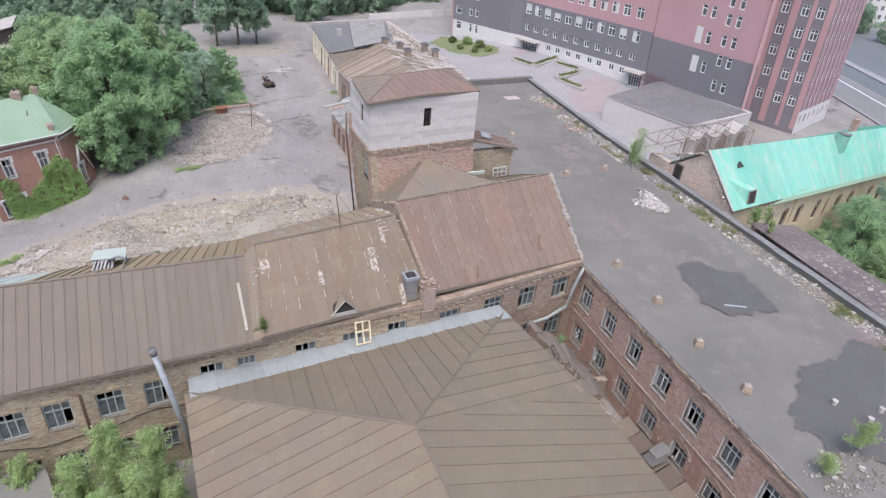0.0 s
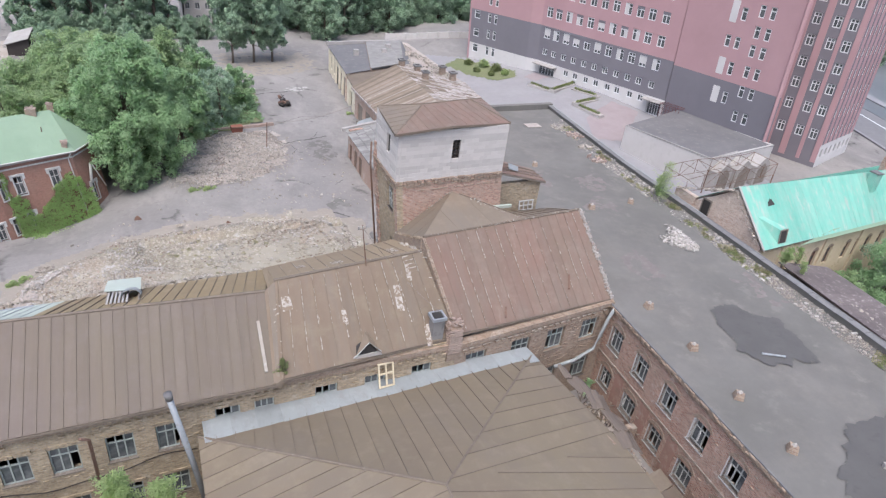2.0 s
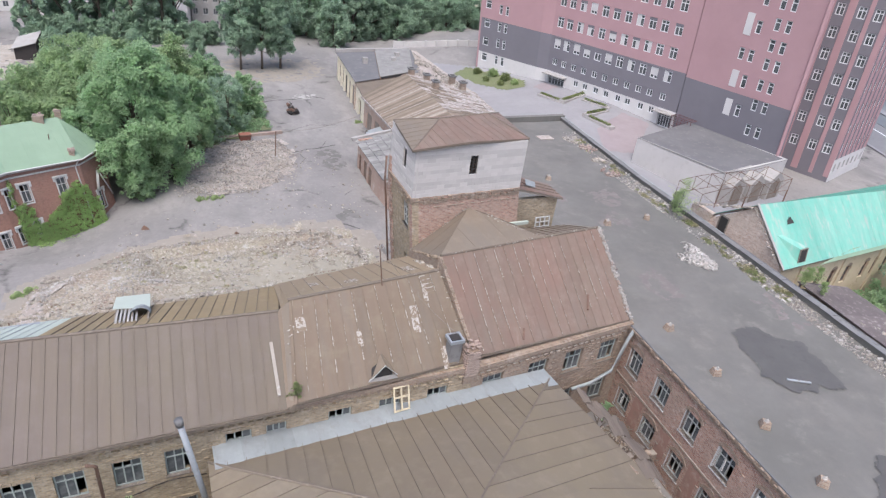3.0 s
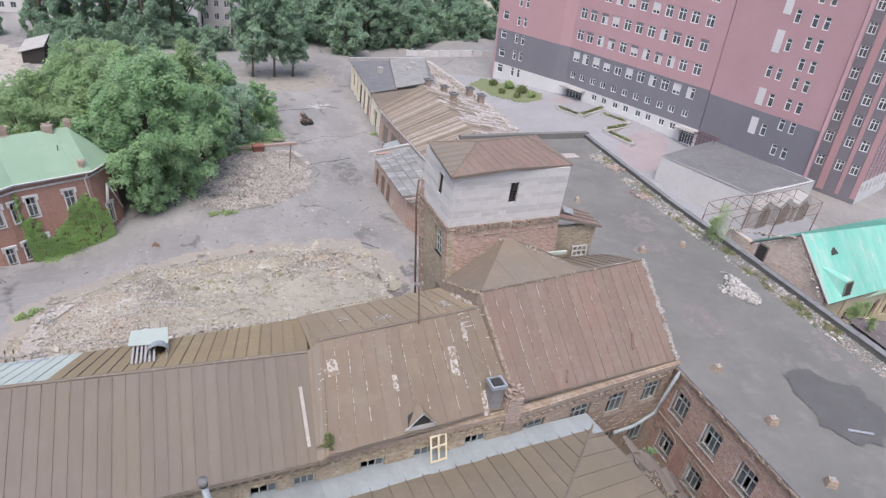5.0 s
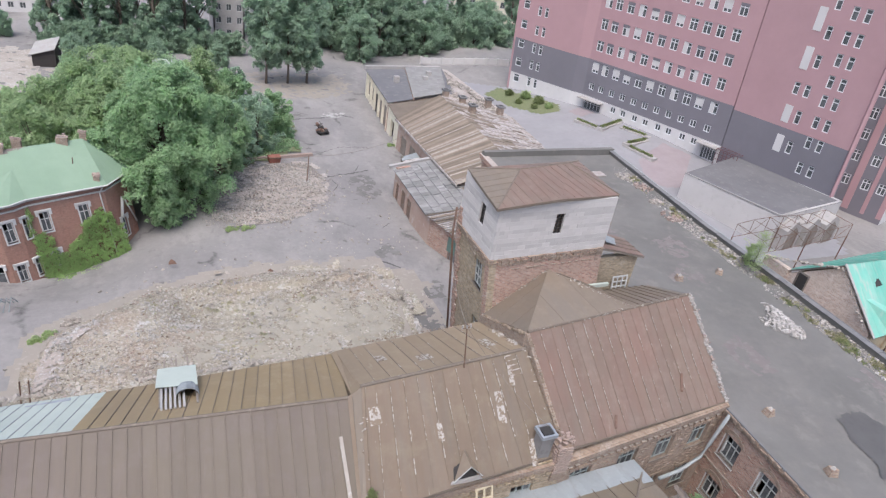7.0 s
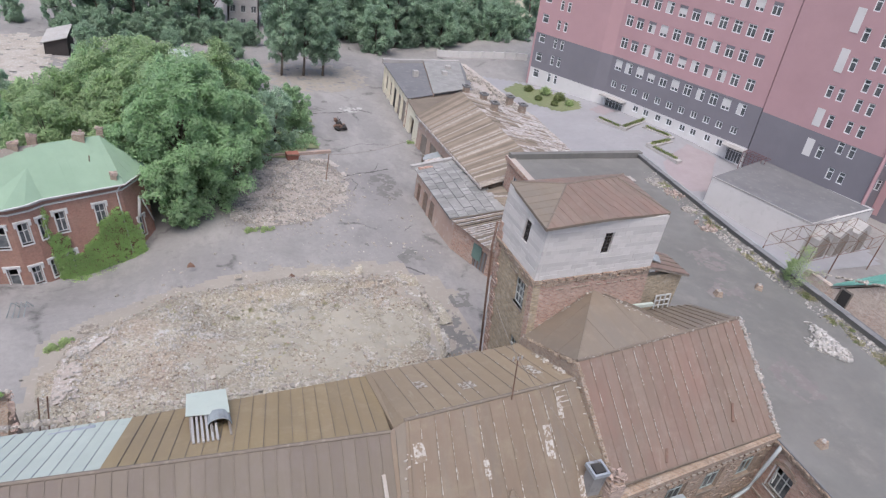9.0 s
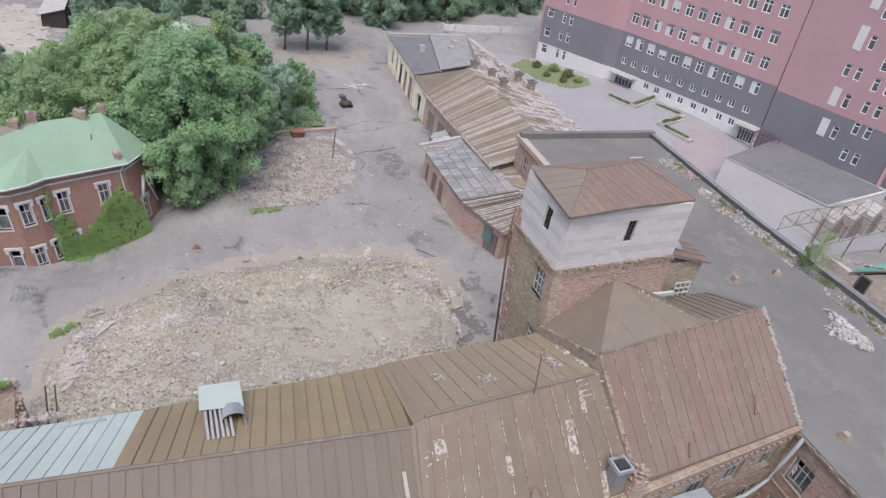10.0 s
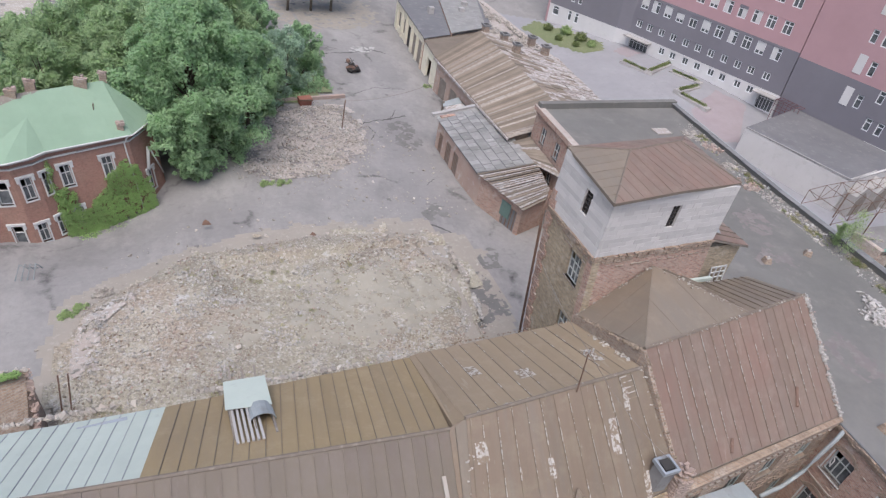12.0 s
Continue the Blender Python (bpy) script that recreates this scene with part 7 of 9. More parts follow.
def build_sheds():
    ob = thing("brick_garage", "low brick garage row with a patched felt and sheet roof", "garage")
    p = [(20.0, 73.5), (19.7, 66.0), (19.9, 60.8), (21.8, 54.9)]
    mats = (M_PLASTER, M_PLASTER, M_BRICK_RED)
    for i, (a, b) in enumerate(zip(p, p[1:])):
        d, inn, ln = wall_frame(a, b)
        ops = ([(0.8, 2.0, 0.6, 2.9), (3.2, 4.8, 0.6, 3.1), (5.6, 7.2, 0.6, 3.1)], [], [(3.6, 5.6, 0.6, 3.0)])[i]
        wall("wall", ob, a, b, -0.5, 3.9, mats[i], ops, 0.3, "crumbling red brick wall")
        for o in ops:
            dd = put("gate", Soup().obox(a, d, inn, o[0], o[1], 0.1, 0.2, o[2], o[3]).mesh("gate", M_WOOD if i == 0 else M_KERB), ob, "weathered boarded gate")
            c = Vector((a[0], a[1], 0)) + d * o[0]
            s = Soup()
            for k in range(4):
                u = o[0] + (o[1] - o[0]) * (k + 0.5) / 4
                s.obox(a, d, inn, u - 0.05, u + 0.05, 0.06, 0.1, o[2], o[3])
            put("gate_boards", s.mesh("gate_boards", M_STEEL), dd)
    wall("wall", ob, p[3], (25.6, 56.4), -0.5, 4.2, M_BRICK_RED)
    put("green_sheet", Soup().obox(p[2], *wall_frame(p[2], p[3])[:2], 3.4, 4.7, -0.06, -0.01, 1.6, 3.3).mesh("green_sheet", M_GREEN_PAINT), ob, "dark green painted sheet on the gate")
    wall("wall", ob, (25.6, 56.4), (26.2, 61.2), -0.5, 4.4, M_BRICK_RED)
    wall("wall", ob, (26.2, 61.2), (26.8, 75.0), -0.5, 4.8, M_BRICK_RED)
    wall("wall", ob, (26.8, 75.0), p[0], -0.5, 4.6, M_BRICK_RED)
    put("roof_deck", Soup().slab([(19.7, 73.9, 4.27), (19.4, 61.1, 4.25), (26.2, 61.5, 4.86), (26.8, 75.2, 4.97)], 0.12).mesh("roof_deck", M_BITUMEN_DARK), ob)
    for j in range(6):
        a0, a1 = lerp((19.55, 73.9, 4.3), (26.9, 75.3, 5.0), (j + 0.02) / 6), lerp((19.55, 73.9, 4.3), (26.9, 75.3, 5.0), (j + 0.95) / 6)
        b0, b1 = lerp((19.3, 61.0, 4.3), (26.3, 61.5, 4.9), (j + 0.02) / 6), lerp((19.3, 61.0, 4.3), (26.3, 61.5, 4.9), (j + 0.95) / 6)
        rr = random.Random(j)
        n = 17
        for i in range(n + 1):
            z, sh = rr.uniform(0, 0.07), (0.0, 0.55, 0.2, 0.75, 0.4, 0.1)[j]
            t0, t1 = max(0.0, (i - sh + 0.02) / n), min(1.0, (i - sh + rr.uniform(0.93, 1.04)) / n)
            q = [lerp(a0, b0, t0), lerp(a0, b0, t1), lerp(a1, b1, t1), lerp(a1, b1, t0)]
            put("felt_sheet", Soup().slab([(x, y, h + z + rr.uniform(0, 0.03)) for x, y, h in q], 0.04).mesh("felt_sheet", M_SLATE), ob)
    sheet_strip(ob, "corrugated_sheet", (19.3, 61.0, 4.25), (21.3, 54.1, 4.1), (25.5, 55.8, 4.4), (26.5, 61.5, 4.95), 19, (M_CORR, M_CORR_WHITE, M_CORR, M_CORR_WHITE), 0.1, 0.06, 9)
    sheet_strip(ob, "corrugated_sheet", (26.3, 61.5, 4.75), (25.9, 66.2, 4.8), (28.1, 66.2, 5.4), (27.4, 57.2, 5.3), 12, (M_CORR, M_CORR, M_CORR_WHITE), 0.1, 0.05, 19)
    # open lean-to between the garages and the workshop
    for x, y in ((23.3, 77.0), (25.0, 80.6), (23.3, 80.2)):
        put("post", Soup().box(x - 0.12, x + 0.12, y - 0.12, y + 0.12, 0.3, 3.3).mesh("post", M_WOOD), ob)
    for k in range(3):
        put("lean_to_sheet", Soup().slab([(22.9, 76.2 + 1.5 * k, 3.0), (25.5, 76.2 + 1.5 * k, 3.4), (25.5, 77.6 + 1.5 * k, 3.4 + 0.1 * k), (22.8 + 0.3 * k, 77.6 + 1.5 * k, 3.0)], 0.06).mesh("lean_to_sheet", (M_CONCRETE, M_CORR_WHITE, M_ZINC)[k]), ob, "pale lean-to roof sheet")
    put("roof_beam", Soup().hexa([(19.3, 73.8, 4.2), (27.0, 75.3, 5.0), (26.9, 75.75, 5.0), (19.2, 74.25, 4.2)], [(19.3, 73.8, 4.6), (27.0, 75.3, 5.3), (26.9, 75.75, 5.3), (19.2, 74.25, 4.6)]).mesh("roof_beam", M_CONCRETE), ob, "pale concrete roof edge")
    ob = thing("workshop", "long low workshop with a rusting corrugated and peeling white roof", "building")
    e0, e1 = (25.9, 66.9), (25.7, 89.4)
    ops = [(1.5, 4.0, 0.6, 3.4), (5.2, 7.6, 0.6, 3.4), (9.0, 11.5, 0.6, 3.4), (12.4, 14.2, 0.6, 3.4)]
    wall("yard_wall", ob, e1, e0, -0.5, 5.1, M_PLASTER, ops, 0.4, "stained plaster wall with timber doors")
    d, inn, ln = wall_frame(e1, e0)
    for o in ops:
        put("door", Soup().obox(e1, d, inn, o[0], o[1], 0.15, 0.22, o[2], o[3]).mesh("door", M_WOOD), ob, "grey timber workshop door")
    wall("end_wall", ob, e0, (28.4, 67.1), -0.5, 5.4, M_BRICK)
    wall("back_wall", ob, (35.0, 96.8), e1, -0.5, 5.2, M_BRICK_RED)
    ridge0, ridge1 = (34.0, 67.4, 6.9), (35.2, 97.0, 6.7)
    sheet_strip(ob, "corrugated_sheet", (25.3, 66.3, 5.35), (25.3, 89.6, 5.3), ridge1, ridge0, 78, (M_CORR,) * 4 + (M_CORR_PALE,), 0.16, 0.08, 3)
    put("eave_board", Soup().hexa([(25.15, 66.2, 5.1), (25.15, 89.7, 5.05), (25.3, 89.7, 5.05), (25.3, 66.2, 5.1)], [(25.15, 66.2, 5.36), (25.15, 89.7, 5.31), (25.3, 89.7, 5.31), (25.3, 66.2, 5.36)]).mesh("eave_board", M_CORR_WHITE), ob, "pale eave board")
    rg = random.Random(5)
    for r in range(42):
        for cidx in range(7):
            t0, t1, u0, u1 = r / 42, (r + 0.97) / 42, cidx / 7, (cidx + 1) / 7
            q = [lerp(lerp(ridge0, ridge1, t), lerp((42.8, 67.3, 5.7), (45.2, 90.0, 5.7), t), u) for t, u in ((t0, u0), (t0, u1), (t1, u1), (t1, u0))]
            z = rg.uniform(0.0, 0.10)
            put("roof_tile", Soup().slab([(x, y, h + z + rg.uniform(0, 0.05)) for x, y, h in q], 0.05).mesh("roof_tile", M_CORR if rg.random() < 0.45 - 0.07 * cidx + 0.5 * noise.noise((r * 0.15, cidx * 0.5, 3)) else M_CORR_WHITE), ob)
    for x, y, z in ((38.2, 94.6, 5.9), (37.6, 89.4, 6.3), (43.0, 90.2, 5.9), (42.8, 94.2, 5.8), (36.9, 98.6, 5.8)):
        ch = put("roof_vent", Soup().hexa([(x - 0.5, y - 0.5, z - 0.6), (x + 0.5, y - 0.5, z - 0.6), (x + 0.5, y + 0.5, z - 0.6), (x - 0.5, y + 0.5, z - 0.6)], [(x - 0.42, y - 0.42, z + 1.5), (x + 0.42, y - 0.42, z + 1.5), (x + 0.42, y + 0.42, z + 1.5), (x - 0.42, y + 0.42, z + 1.5)]).mesh("roof_vent", M_BRICK), ob, "square masonry roof vent")
        put("vent_cap", grid_bars([-0.6, -0.4, 0.4, 0.6], [-0.6, -0.4, 0.4, 0.6], lambda i, j: i != 1 or j != 1, 0, 0.28).mesh("vent_cap", M_KERB), ch, "dark rusty vent rim", pose(x, y, z + 1.3, 90, 0, 0))
        put("vent_mouth", Soup().box(x - 0.4, x + 0.4, y - 0.4, y + 0.4, z + 1.4, z + 1.55).mesh("vent_mouth", M_DARK), ch)
    wall("far_wall", ob, (45.0, 90.0), (42.6, 67.6), -0.5, 5.5, M_BRICK)
    ob = thing("yellow_workshop", "pale yellow rendered workshop with a flat felt roof", "building")
    a, b, c, e = (28.4, 116.0), (26.5, 96.8), (39.5, 101.6), (44.0, 118.0)
    ops = [(2.5, 4.0, 1.6, 4.0), (6.0, 7.3, 1.6, 4.0), (9.0, 11.0, 0.5, 4.0), (12.5, 14.5, 0.5, 4.0), (15.8, 18.0, 0.5, 4.2)]
    wall("yard_wall", ob, a, b, -0.5, 5.3, M_YELLOW, ops, 0.4, "pale yellow render with dirty streaks")
    d, inn, ln = wall_frame(a, b)
    for i, o in enumerate(ops):
        put("door", Soup().obox(a, d, inn, o[0], o[1], 0.15, 0.22, o[2], o[3]).mesh("door", M_WOOD if i != 2 else M_DARK), ob, "weathered timber door")
    for u in (1.6, 5.0, 8.2, 11.8, 15.0, 18.6):
        put("pilaster", Soup().obox(a, d, inn, u, u + 0.5, -0.15, 0, -0.5, 5.3).mesh("pilaster", M_YELLOW), ob)
    for p, q in ((b, c), (c, e), (e, a)):
        wall("wall", ob, p, q, -0.5, 5.3, M_BRICK_RED)
    put("roof", Soup().slab([(28.1, 116.3, 5.4), (26.2, 96.5, 5.5), (39.8, 101.4, 5.8), (44.3, 118.3, 5.6)], 0.12).mesh("roof", M_BITUMEN_DARK), ob, "dark felt roof")
    put("roof", Soup().slab([(36.2, 117.4, 5.9), (31.0, 98.0, 5.95), (38.0, 100.6, 6.15), (43.9, 118.3, 5.95)], 0.14).mesh("roof", M_SLATE), ob, "pale patched felt roof over the higher part")
    put("step_wall", Soup().hexa([(31.0, 98.0, 5.4), (36.2, 117.4, 5.4), (36.4, 117.4, 5.4), (31.2, 98.0, 5.4)], [(31.0, 98.0, 5.95), (36.2, 117.4, 5.9), (36.4, 117.4, 5.9), (31.2, 98.0, 5.95)]).mesh("step_wall", M_BRICK_RED), ob)
    for x, y in ((31.4, 108.0), (37.0, 108.5), (39.0, 112.0)):
        put("roof_box", Soup().box(x - 0.45, x + 0.45, y - 0.4, y + 0.4, 5.3, 6.6).mesh("roof_box", M_CONCRETE), ob, "small pale roof box")
    wall("yard_wall", ob, b, (25.8, 89.6), -0.5, 5.1, M_YELLOW, [(2.2, 4.6, 0.5, 3.6)], 0.4)
    put("low_roof", Soup().slab([(25.5, 89.6, 5.15), (35.2, 97.1, 5.9), (39.6, 101.4, 5.6), (26.3, 96.8, 5.2)], 0.1).mesh("low_roof", M_CORR), ob, "rusty low roof between the workshops")
    put("parapet", Soup().obox((28.4, 116.0), Vector((0.99, 0.13, 0)), Vector((-0.13, 0.99, 0)), -0.4, 15.6, -0.1, 0.5, 5.2, 6.0).mesh("parapet", M_CONCRETE), ob)
    s = chunks("roof_debris", "scattered pale debris on the workshop roof", [(37, 97.5), (39.5, 102), (43.6, 116), (44.6, 91)], 900, 0.08, 0.45, M_CHUNK, 14, lambda x, y: 5.8, 3)
    put("roof_back", Soup().slab([(38.0, 100.8, 5.75), (43.9, 118.3, 5.6), (45.4, 118, 5.4), (45.3, 89.6, 5.5), (35.2, 97.0, 6.6)], 0.15).mesh("roof_back", M_RUBBLE_GREY), ob, "pale roof strewn with crumbled mortar")


build_sheds()


# ---- trees ----
BIG = "broad leafy green tree beside the brick house"
tree("low leafy boughs of young growth under the broad tree", -7.4, 69.6, -0.4, 2.6, 5.6, 9, 12000, 0.26, M_LEAF, 0.12, 0.0, 26, group="trees by the house")
tree(BIG, -7.0, 73.8, -0.3, 6.2, 15.2, 1, 84000, 0.26, M_LEAF, 0.34, 0.03, 80, group="trees by the house")
tree(BIG, -11.5, 80.5, -0.3, 5.6, 12.4, 2, 44000, 0.27, M_LEAF_LIGHT, 0.3, 0.1, 40, group="trees by the house")
tree("leafy green tree at the yard's edge", -1.0, 78.2, 0.5, 3.6, 10.6, 3, 28000, 0.28, M_LEAF, 0.25, 0.16, 42, group="trees by the house")
GROVE = "pale green leafy tree in a dense grove"
for k, (x, y, r, h, mat) in enumerate(((-20, 90, 4.6, 8.0, M_LEAF_LIGHT), (-13.5, 92, 4.6, 11.2, M_LEAF_LIGHT), (-6, 90, 4.5, 10.8, M_LEAF), (-26, 84, 3.9, 6.6, M_LEAF), (-20, 80, 4.2, 8.0, M_LEAF_LIGHT), (-29, 91, 3.0, 4.4, M_LEAF_LIGHT), (-2, 96, 4.2, 10.2, M_LEAF_LIGHT), (-10, 101, 4.4, 9.2, M_LEAF_LIGHT), (-17, 101, 4.0, 7.2, M_LEAF), (-25, 98, 2.6, 3.8, M_LEAF_LIGHT), (-34, 84, 3.6, 6.0, M_LEAF), (-12, 111, 4.0, 6.8, M_LEAF_LIGHT), (-3, 105, 3.6, 7.0, M_LEAF_LIGHT), (-19, 111, 3.0, 5.0, M_LEAF), (2, 110, 2.6, 4.6, M_LEAF))):
    tree(GROVE, x, y, ground_z(x, y), r, h, 20 + k, 20000, 0.28, mat, 0.22, 0.02, 34, group="grove behind the house", fuzz=1.5)
tree("dark green tree with bare twigs on the verge", 5.0, 88.6, 0.6, 3.6, 7.6, 40, 11000, 0.24, M_LEAF_DARK, 0.2, 0.03, 34, group="trees on the verge")
tree("dark green tree beside the broad tree", 1.8, 85.0, 0.6, 3.2, 8.2, 43, 11000, 0.26, M_LEAF_DARK, 0.2, 0.03, 30, group="trees on the verge")
tree("green bushy tree on the grass verge", 3.0, 98.5, 0.6, 3.2, 7.5, 41, 12000, 0.28, M_LEAF, 0.2, 0.02, 26, group="trees on the verge")
tree("green bushy tree on the grass verge", 8.4, 94.5, 0.6, 2.9, 6.2, 42, 11000, 0.26, M_LEAF, 0.15, 0.0, 26, group="trees on the verge")
tree("small dark tree at the end of the yard", 5.0, 113, 0.5, 1.9, 4.6, 44, 5000, 0.26, M_LEAF_DARK, 0.12, 0.0, 20, group="trees on the verge")
# three tall trees with bare stems at the end of the yard
for k, (x, y, r, h) in enumerate(((11.0, 121, 3.7, 16.5), (15.0, 121.5, 3.6, 17.5), (18.6, 122, 3.8, 16.5))):
    tree("tall leafy tree with a bare stem", x, y, 0.5, r * 1.15, h, 50 + k, 26000, 0.32, M_LEAF_DARK, 0.2, 0.17, 40, group="tall trees at the yard's end")
# far belt of dark trees
far = tree("tall dark green poplar in the far belt", -22, 146, 0, 4.2, 22, 60, 32000, 0.42, M_LEAF_DARK, 0.35, 0.0, 40, group="far tree belt", squash=1.15)
far2 = tree("green tree in the far belt", 30, 150, 0, 6.0, 13, 61, 26000, 0.4, M_LEAF_DARK, 0.35, 0.0, 50, group="far tree belt")
rg = random.Random(33)
for x, y in ((-24.5, 143), (-19, 142.5), (-16, 147), (-13, 143), (-10, 147), (-7, 143), (-4.5, 147), (-1.5, 143.5), (1.2, 147)):
    copy_thing(far, pose(x, y, 0, 0, 0, rg.uniform(0, 360)) @ Matrix.Scale(rg.uniform(0.9, 1.12), 4))
for x, y in [(-24 + 2.9 * k, 139 + 1.2 * (k % 2)) for k in range(12)] + [(4.0, 131), (-40, 136), (-38, 128), (-47, 132), (-33, 146), (-44, 148), (-36, 113), (-29, 103), (-36, 104), (-20, 127), (-14, 129), (-7, 130), (-41, 119)]:
    copy_thing(far2, pose(x, y, 0, 0, 0, rg.uniform(0, 360)) @ Matrix.Scale(rg.uniform(0.32, 0.44), 4))
for x, y in ((38, 147), (45, 149), (52, 148), (59, 151), (66, 150), (73, 152), (40, 158), (50, 160), (60, 162), (70, 164), (24, 158), (80, 158), (90, 165), (17, 160), (33, 165), (-70, 155), (34, 141), (40, 146), (46, 153), (56, 155), (36, 152), (28, 155), (63, 156), (72, 158), (22, 152)):
    copy_thing(far2 if rg.random() < 0.75 else far, pose(x, y, 0, 0, 0, rg.uniform(0, 360)) @ Matrix.Scale(rg.uniform(0.7, 1.0), 4))
# birches growing in the court
for k, (x, y, r, h) in enumerate(((-5.7, 17.4, 1.8, 8.4), (-7.8, 18.0, 2.0, 8.8), (-9.6, 17.4, 1.9, 7.4), (-6.6, 15.4, 2.0, 8.0), (-12.4, 20.2, 1.5, 5.6), (-5.1, 15.0, 1.3, 6.8), (-8.4, 14.8, 1.9, 7.6), (-9.9, 15.6, 1.8, 6.6), (-14.0, 20.6, 1.4, 5.4))):
    tree("young pale green birch growing in the court", x, y, 0.3, r, h, 70 + k, 15000, 0.105, M_LEAF_BUSH, 0.06, 0.1, 40, group="court birches", fuzz=1.8, squash=1.4, spire=2.6)
# trees beside the turquoise roof
for k, (x, y, r, h) in enumerate(((63, 24, 4.2, 8.8), (70, 25, 4.6, 9.8), (60, 19, 3.6, 7.0), (78, 25, 5.0, 10), (67, 17, 4.5, 8), (57.5, 24.5, 2.0, 5.5))):
    tree("bushy green tree below the sand-coloured wall", x, y, 0, r, h, 80 + k, 16000, 0.22, (M_LEAF, M_LEAF_DARK, M_LEAF_LIGHT)[k % 3], 0.2, 0.04, 28, group="trees by the turquoise roof")
# small growth on the roofs and in the yard
for k, (x, y, z, r, h, mat) in enumerate(((42.6, 37.8, 9.0, 1.7, 4.0, M_LEAF_BUSH), (43.3, 39.0, 9.0, 0.8, 2.2, M_LEAF_BUSH), (29.3, 2.5, 9.0, 1.0, 2.4, M_LEAF_BUSH), (26.4, 2.2, 9.0, 0.9, 1.4, M_LEAF_BUSH), (1.0, 22.2, 9.7, 0.42, 1.25, M_HEDGE), (23.6, 21.3, 2.6, 0.7, 1.4, M_LEAF), (48.2, 26.0, 7.2, 0.9, 2.2, M_LEAF_BUSH), (50.5, 26.4, 7.0, 0.8, 1.9, M_LEAF_BUSH), (49.5, 25.0, 7.0, 0.7, 1.3, M_LEAF_BUSH))):
    tree("self-sown young birch in the roof debris", x, y, z, r, h, 90 + k, 3800 if h > 2 else 2000, 0.075, mat, 0.02, 0.05, 12, name="sapling", group="self-sown saplings", fuzz=2.2, squash=1.2, spire=2.0)


# ---- distance ----
def block_of_flats(name, label, x, y, w, d, h, mat, cols, rows):
    ob = thing(name, label, "building", at=(x, y, 0))
    p, q = (x - w / 2, y), (x + w / 2, y)
    ops = [(w * (i + 0.25) / cols, w * (i + 0.75) / cols, 1 + (h - 2) * (j + 0.2) / rows, 1 + (h - 2) * (j + 0.72) / rows) for i in range(cols) for j in range(rows)]
    wall("wall", ob, p, q, -1, h, mat, ops, 0.3)
    for o in ops:
        window(ob, p, q, *o, 2, (), M_FRAME_WHITE, 0.15, (), False)
    for a, b in ((q, (x + w / 2, y + d)), ((x + w / 2, y + d), (x - w / 2, y + d)), ((x - w / 2, y + d), p)):
        wall("wall", ob, a, b, -1, h, mat, (), 0.3)
    put("roof", Soup().box(x - w / 2 - 0.3, x + w / 2 + 0.3, y - 0.3, y + d + 0.3, h, h + 0.5).mesh("roof", M_CONCRETE), ob)


block_of_flats("flats", "distant pale concrete block of flats above the trees", 7.8, 152, 6.4, 12, 26, M_CONCRETE, 3, 9)
block_of_flats("flats", "distant white panel block of flats beyond the trees", -41, 166, 24, 12, 9, M_WHITE_PANEL, 11, 3)
block_of_flats("flats", "distant cream block of flats behind the tree belt", 86, 178, 20, 12, 22, M_YELLOW, 6, 6)
block_of_flats("flats", "distant low grey building beyond the grove", -50, 118, 16, 8, 4, M_CONCRETE, 5, 1)
fw = thing("boundary_wall", "pale boundary wall along the far road", "wall", kind="structure", at=(50, 140, 1))
for k in range(8):
    p, q = [(48.4 + 2.26 * i, 139.8 - 1.07 * i) for i in (k, k + 1)]
    zp, zq = ground_z(*p), ground_z(*q)
    put("panel", Soup().hexa([(*p, zp - 0.6), (*q, zq - 0.6), (q[0], q[1] + 0.25, zq - 0.6), (p[0], p[1] + 0.25, zp - 0.6)], [(*p, zp + 1.4), (*q, zq + 1.4), (q[0], q[1] + 0.25, zq + 1.4), (p[0], p[1] + 0.25, zp + 1.4)]).mesh("panel", M_WHITE_RENDER), fw)
    put("pier", Soup().box(p[0] - 0.2, p[0] + 0.2, p[1] - 0.12, p[1] + 0.15, zp - 0.6, zp + 1.55).mesh("pier", M_WHITE_RENDER), fw)
patch("concrete_yard", [(-36, 110), (-25, 111.5), (-23.5, 124), (-26, 137), (-38, 137)], M_CHUNK, "pale broken concrete yard beyond the grove", "concrete", 0.5, 0.06, 0.2, edge=3.5, holes=-0.5)
fs = thing("far_shed", "small dark boarded shed with a pale roof beyond the grove", "shed", at=(-24, 130, 0.5))
put("boarding", Soup().hexa([(-26.0, 126, 0.3), (-22.6, 126, 0.3), (-22.6, 134, 0.3), (-26.0, 134, 0.3)], [(-26.0, 126, 2.6), (-22.6, 126, 3.6), (-22.6, 134, 3.6), (-26.0, 134, 2.6)]).mesh("boarding", M_IRON), fs)
put("roof", Soup().slab([(-26.4, 125.6, 2.65), (-22.5, 125.6, 3.75), (-22.5, 134.4, 3.75), (-26.4, 134.4, 2.65)], 0.12).mesh("roof", M_CONCRETE), fs, "pale sheet roof")
tagged(put("garage_roof", Soup().box(-8.5, -4, 119, 124, 0, 3.4).mesh("garage_roof", M_WHITE_SHEET)), "pale sheet-metal roof among the trees", "garage")
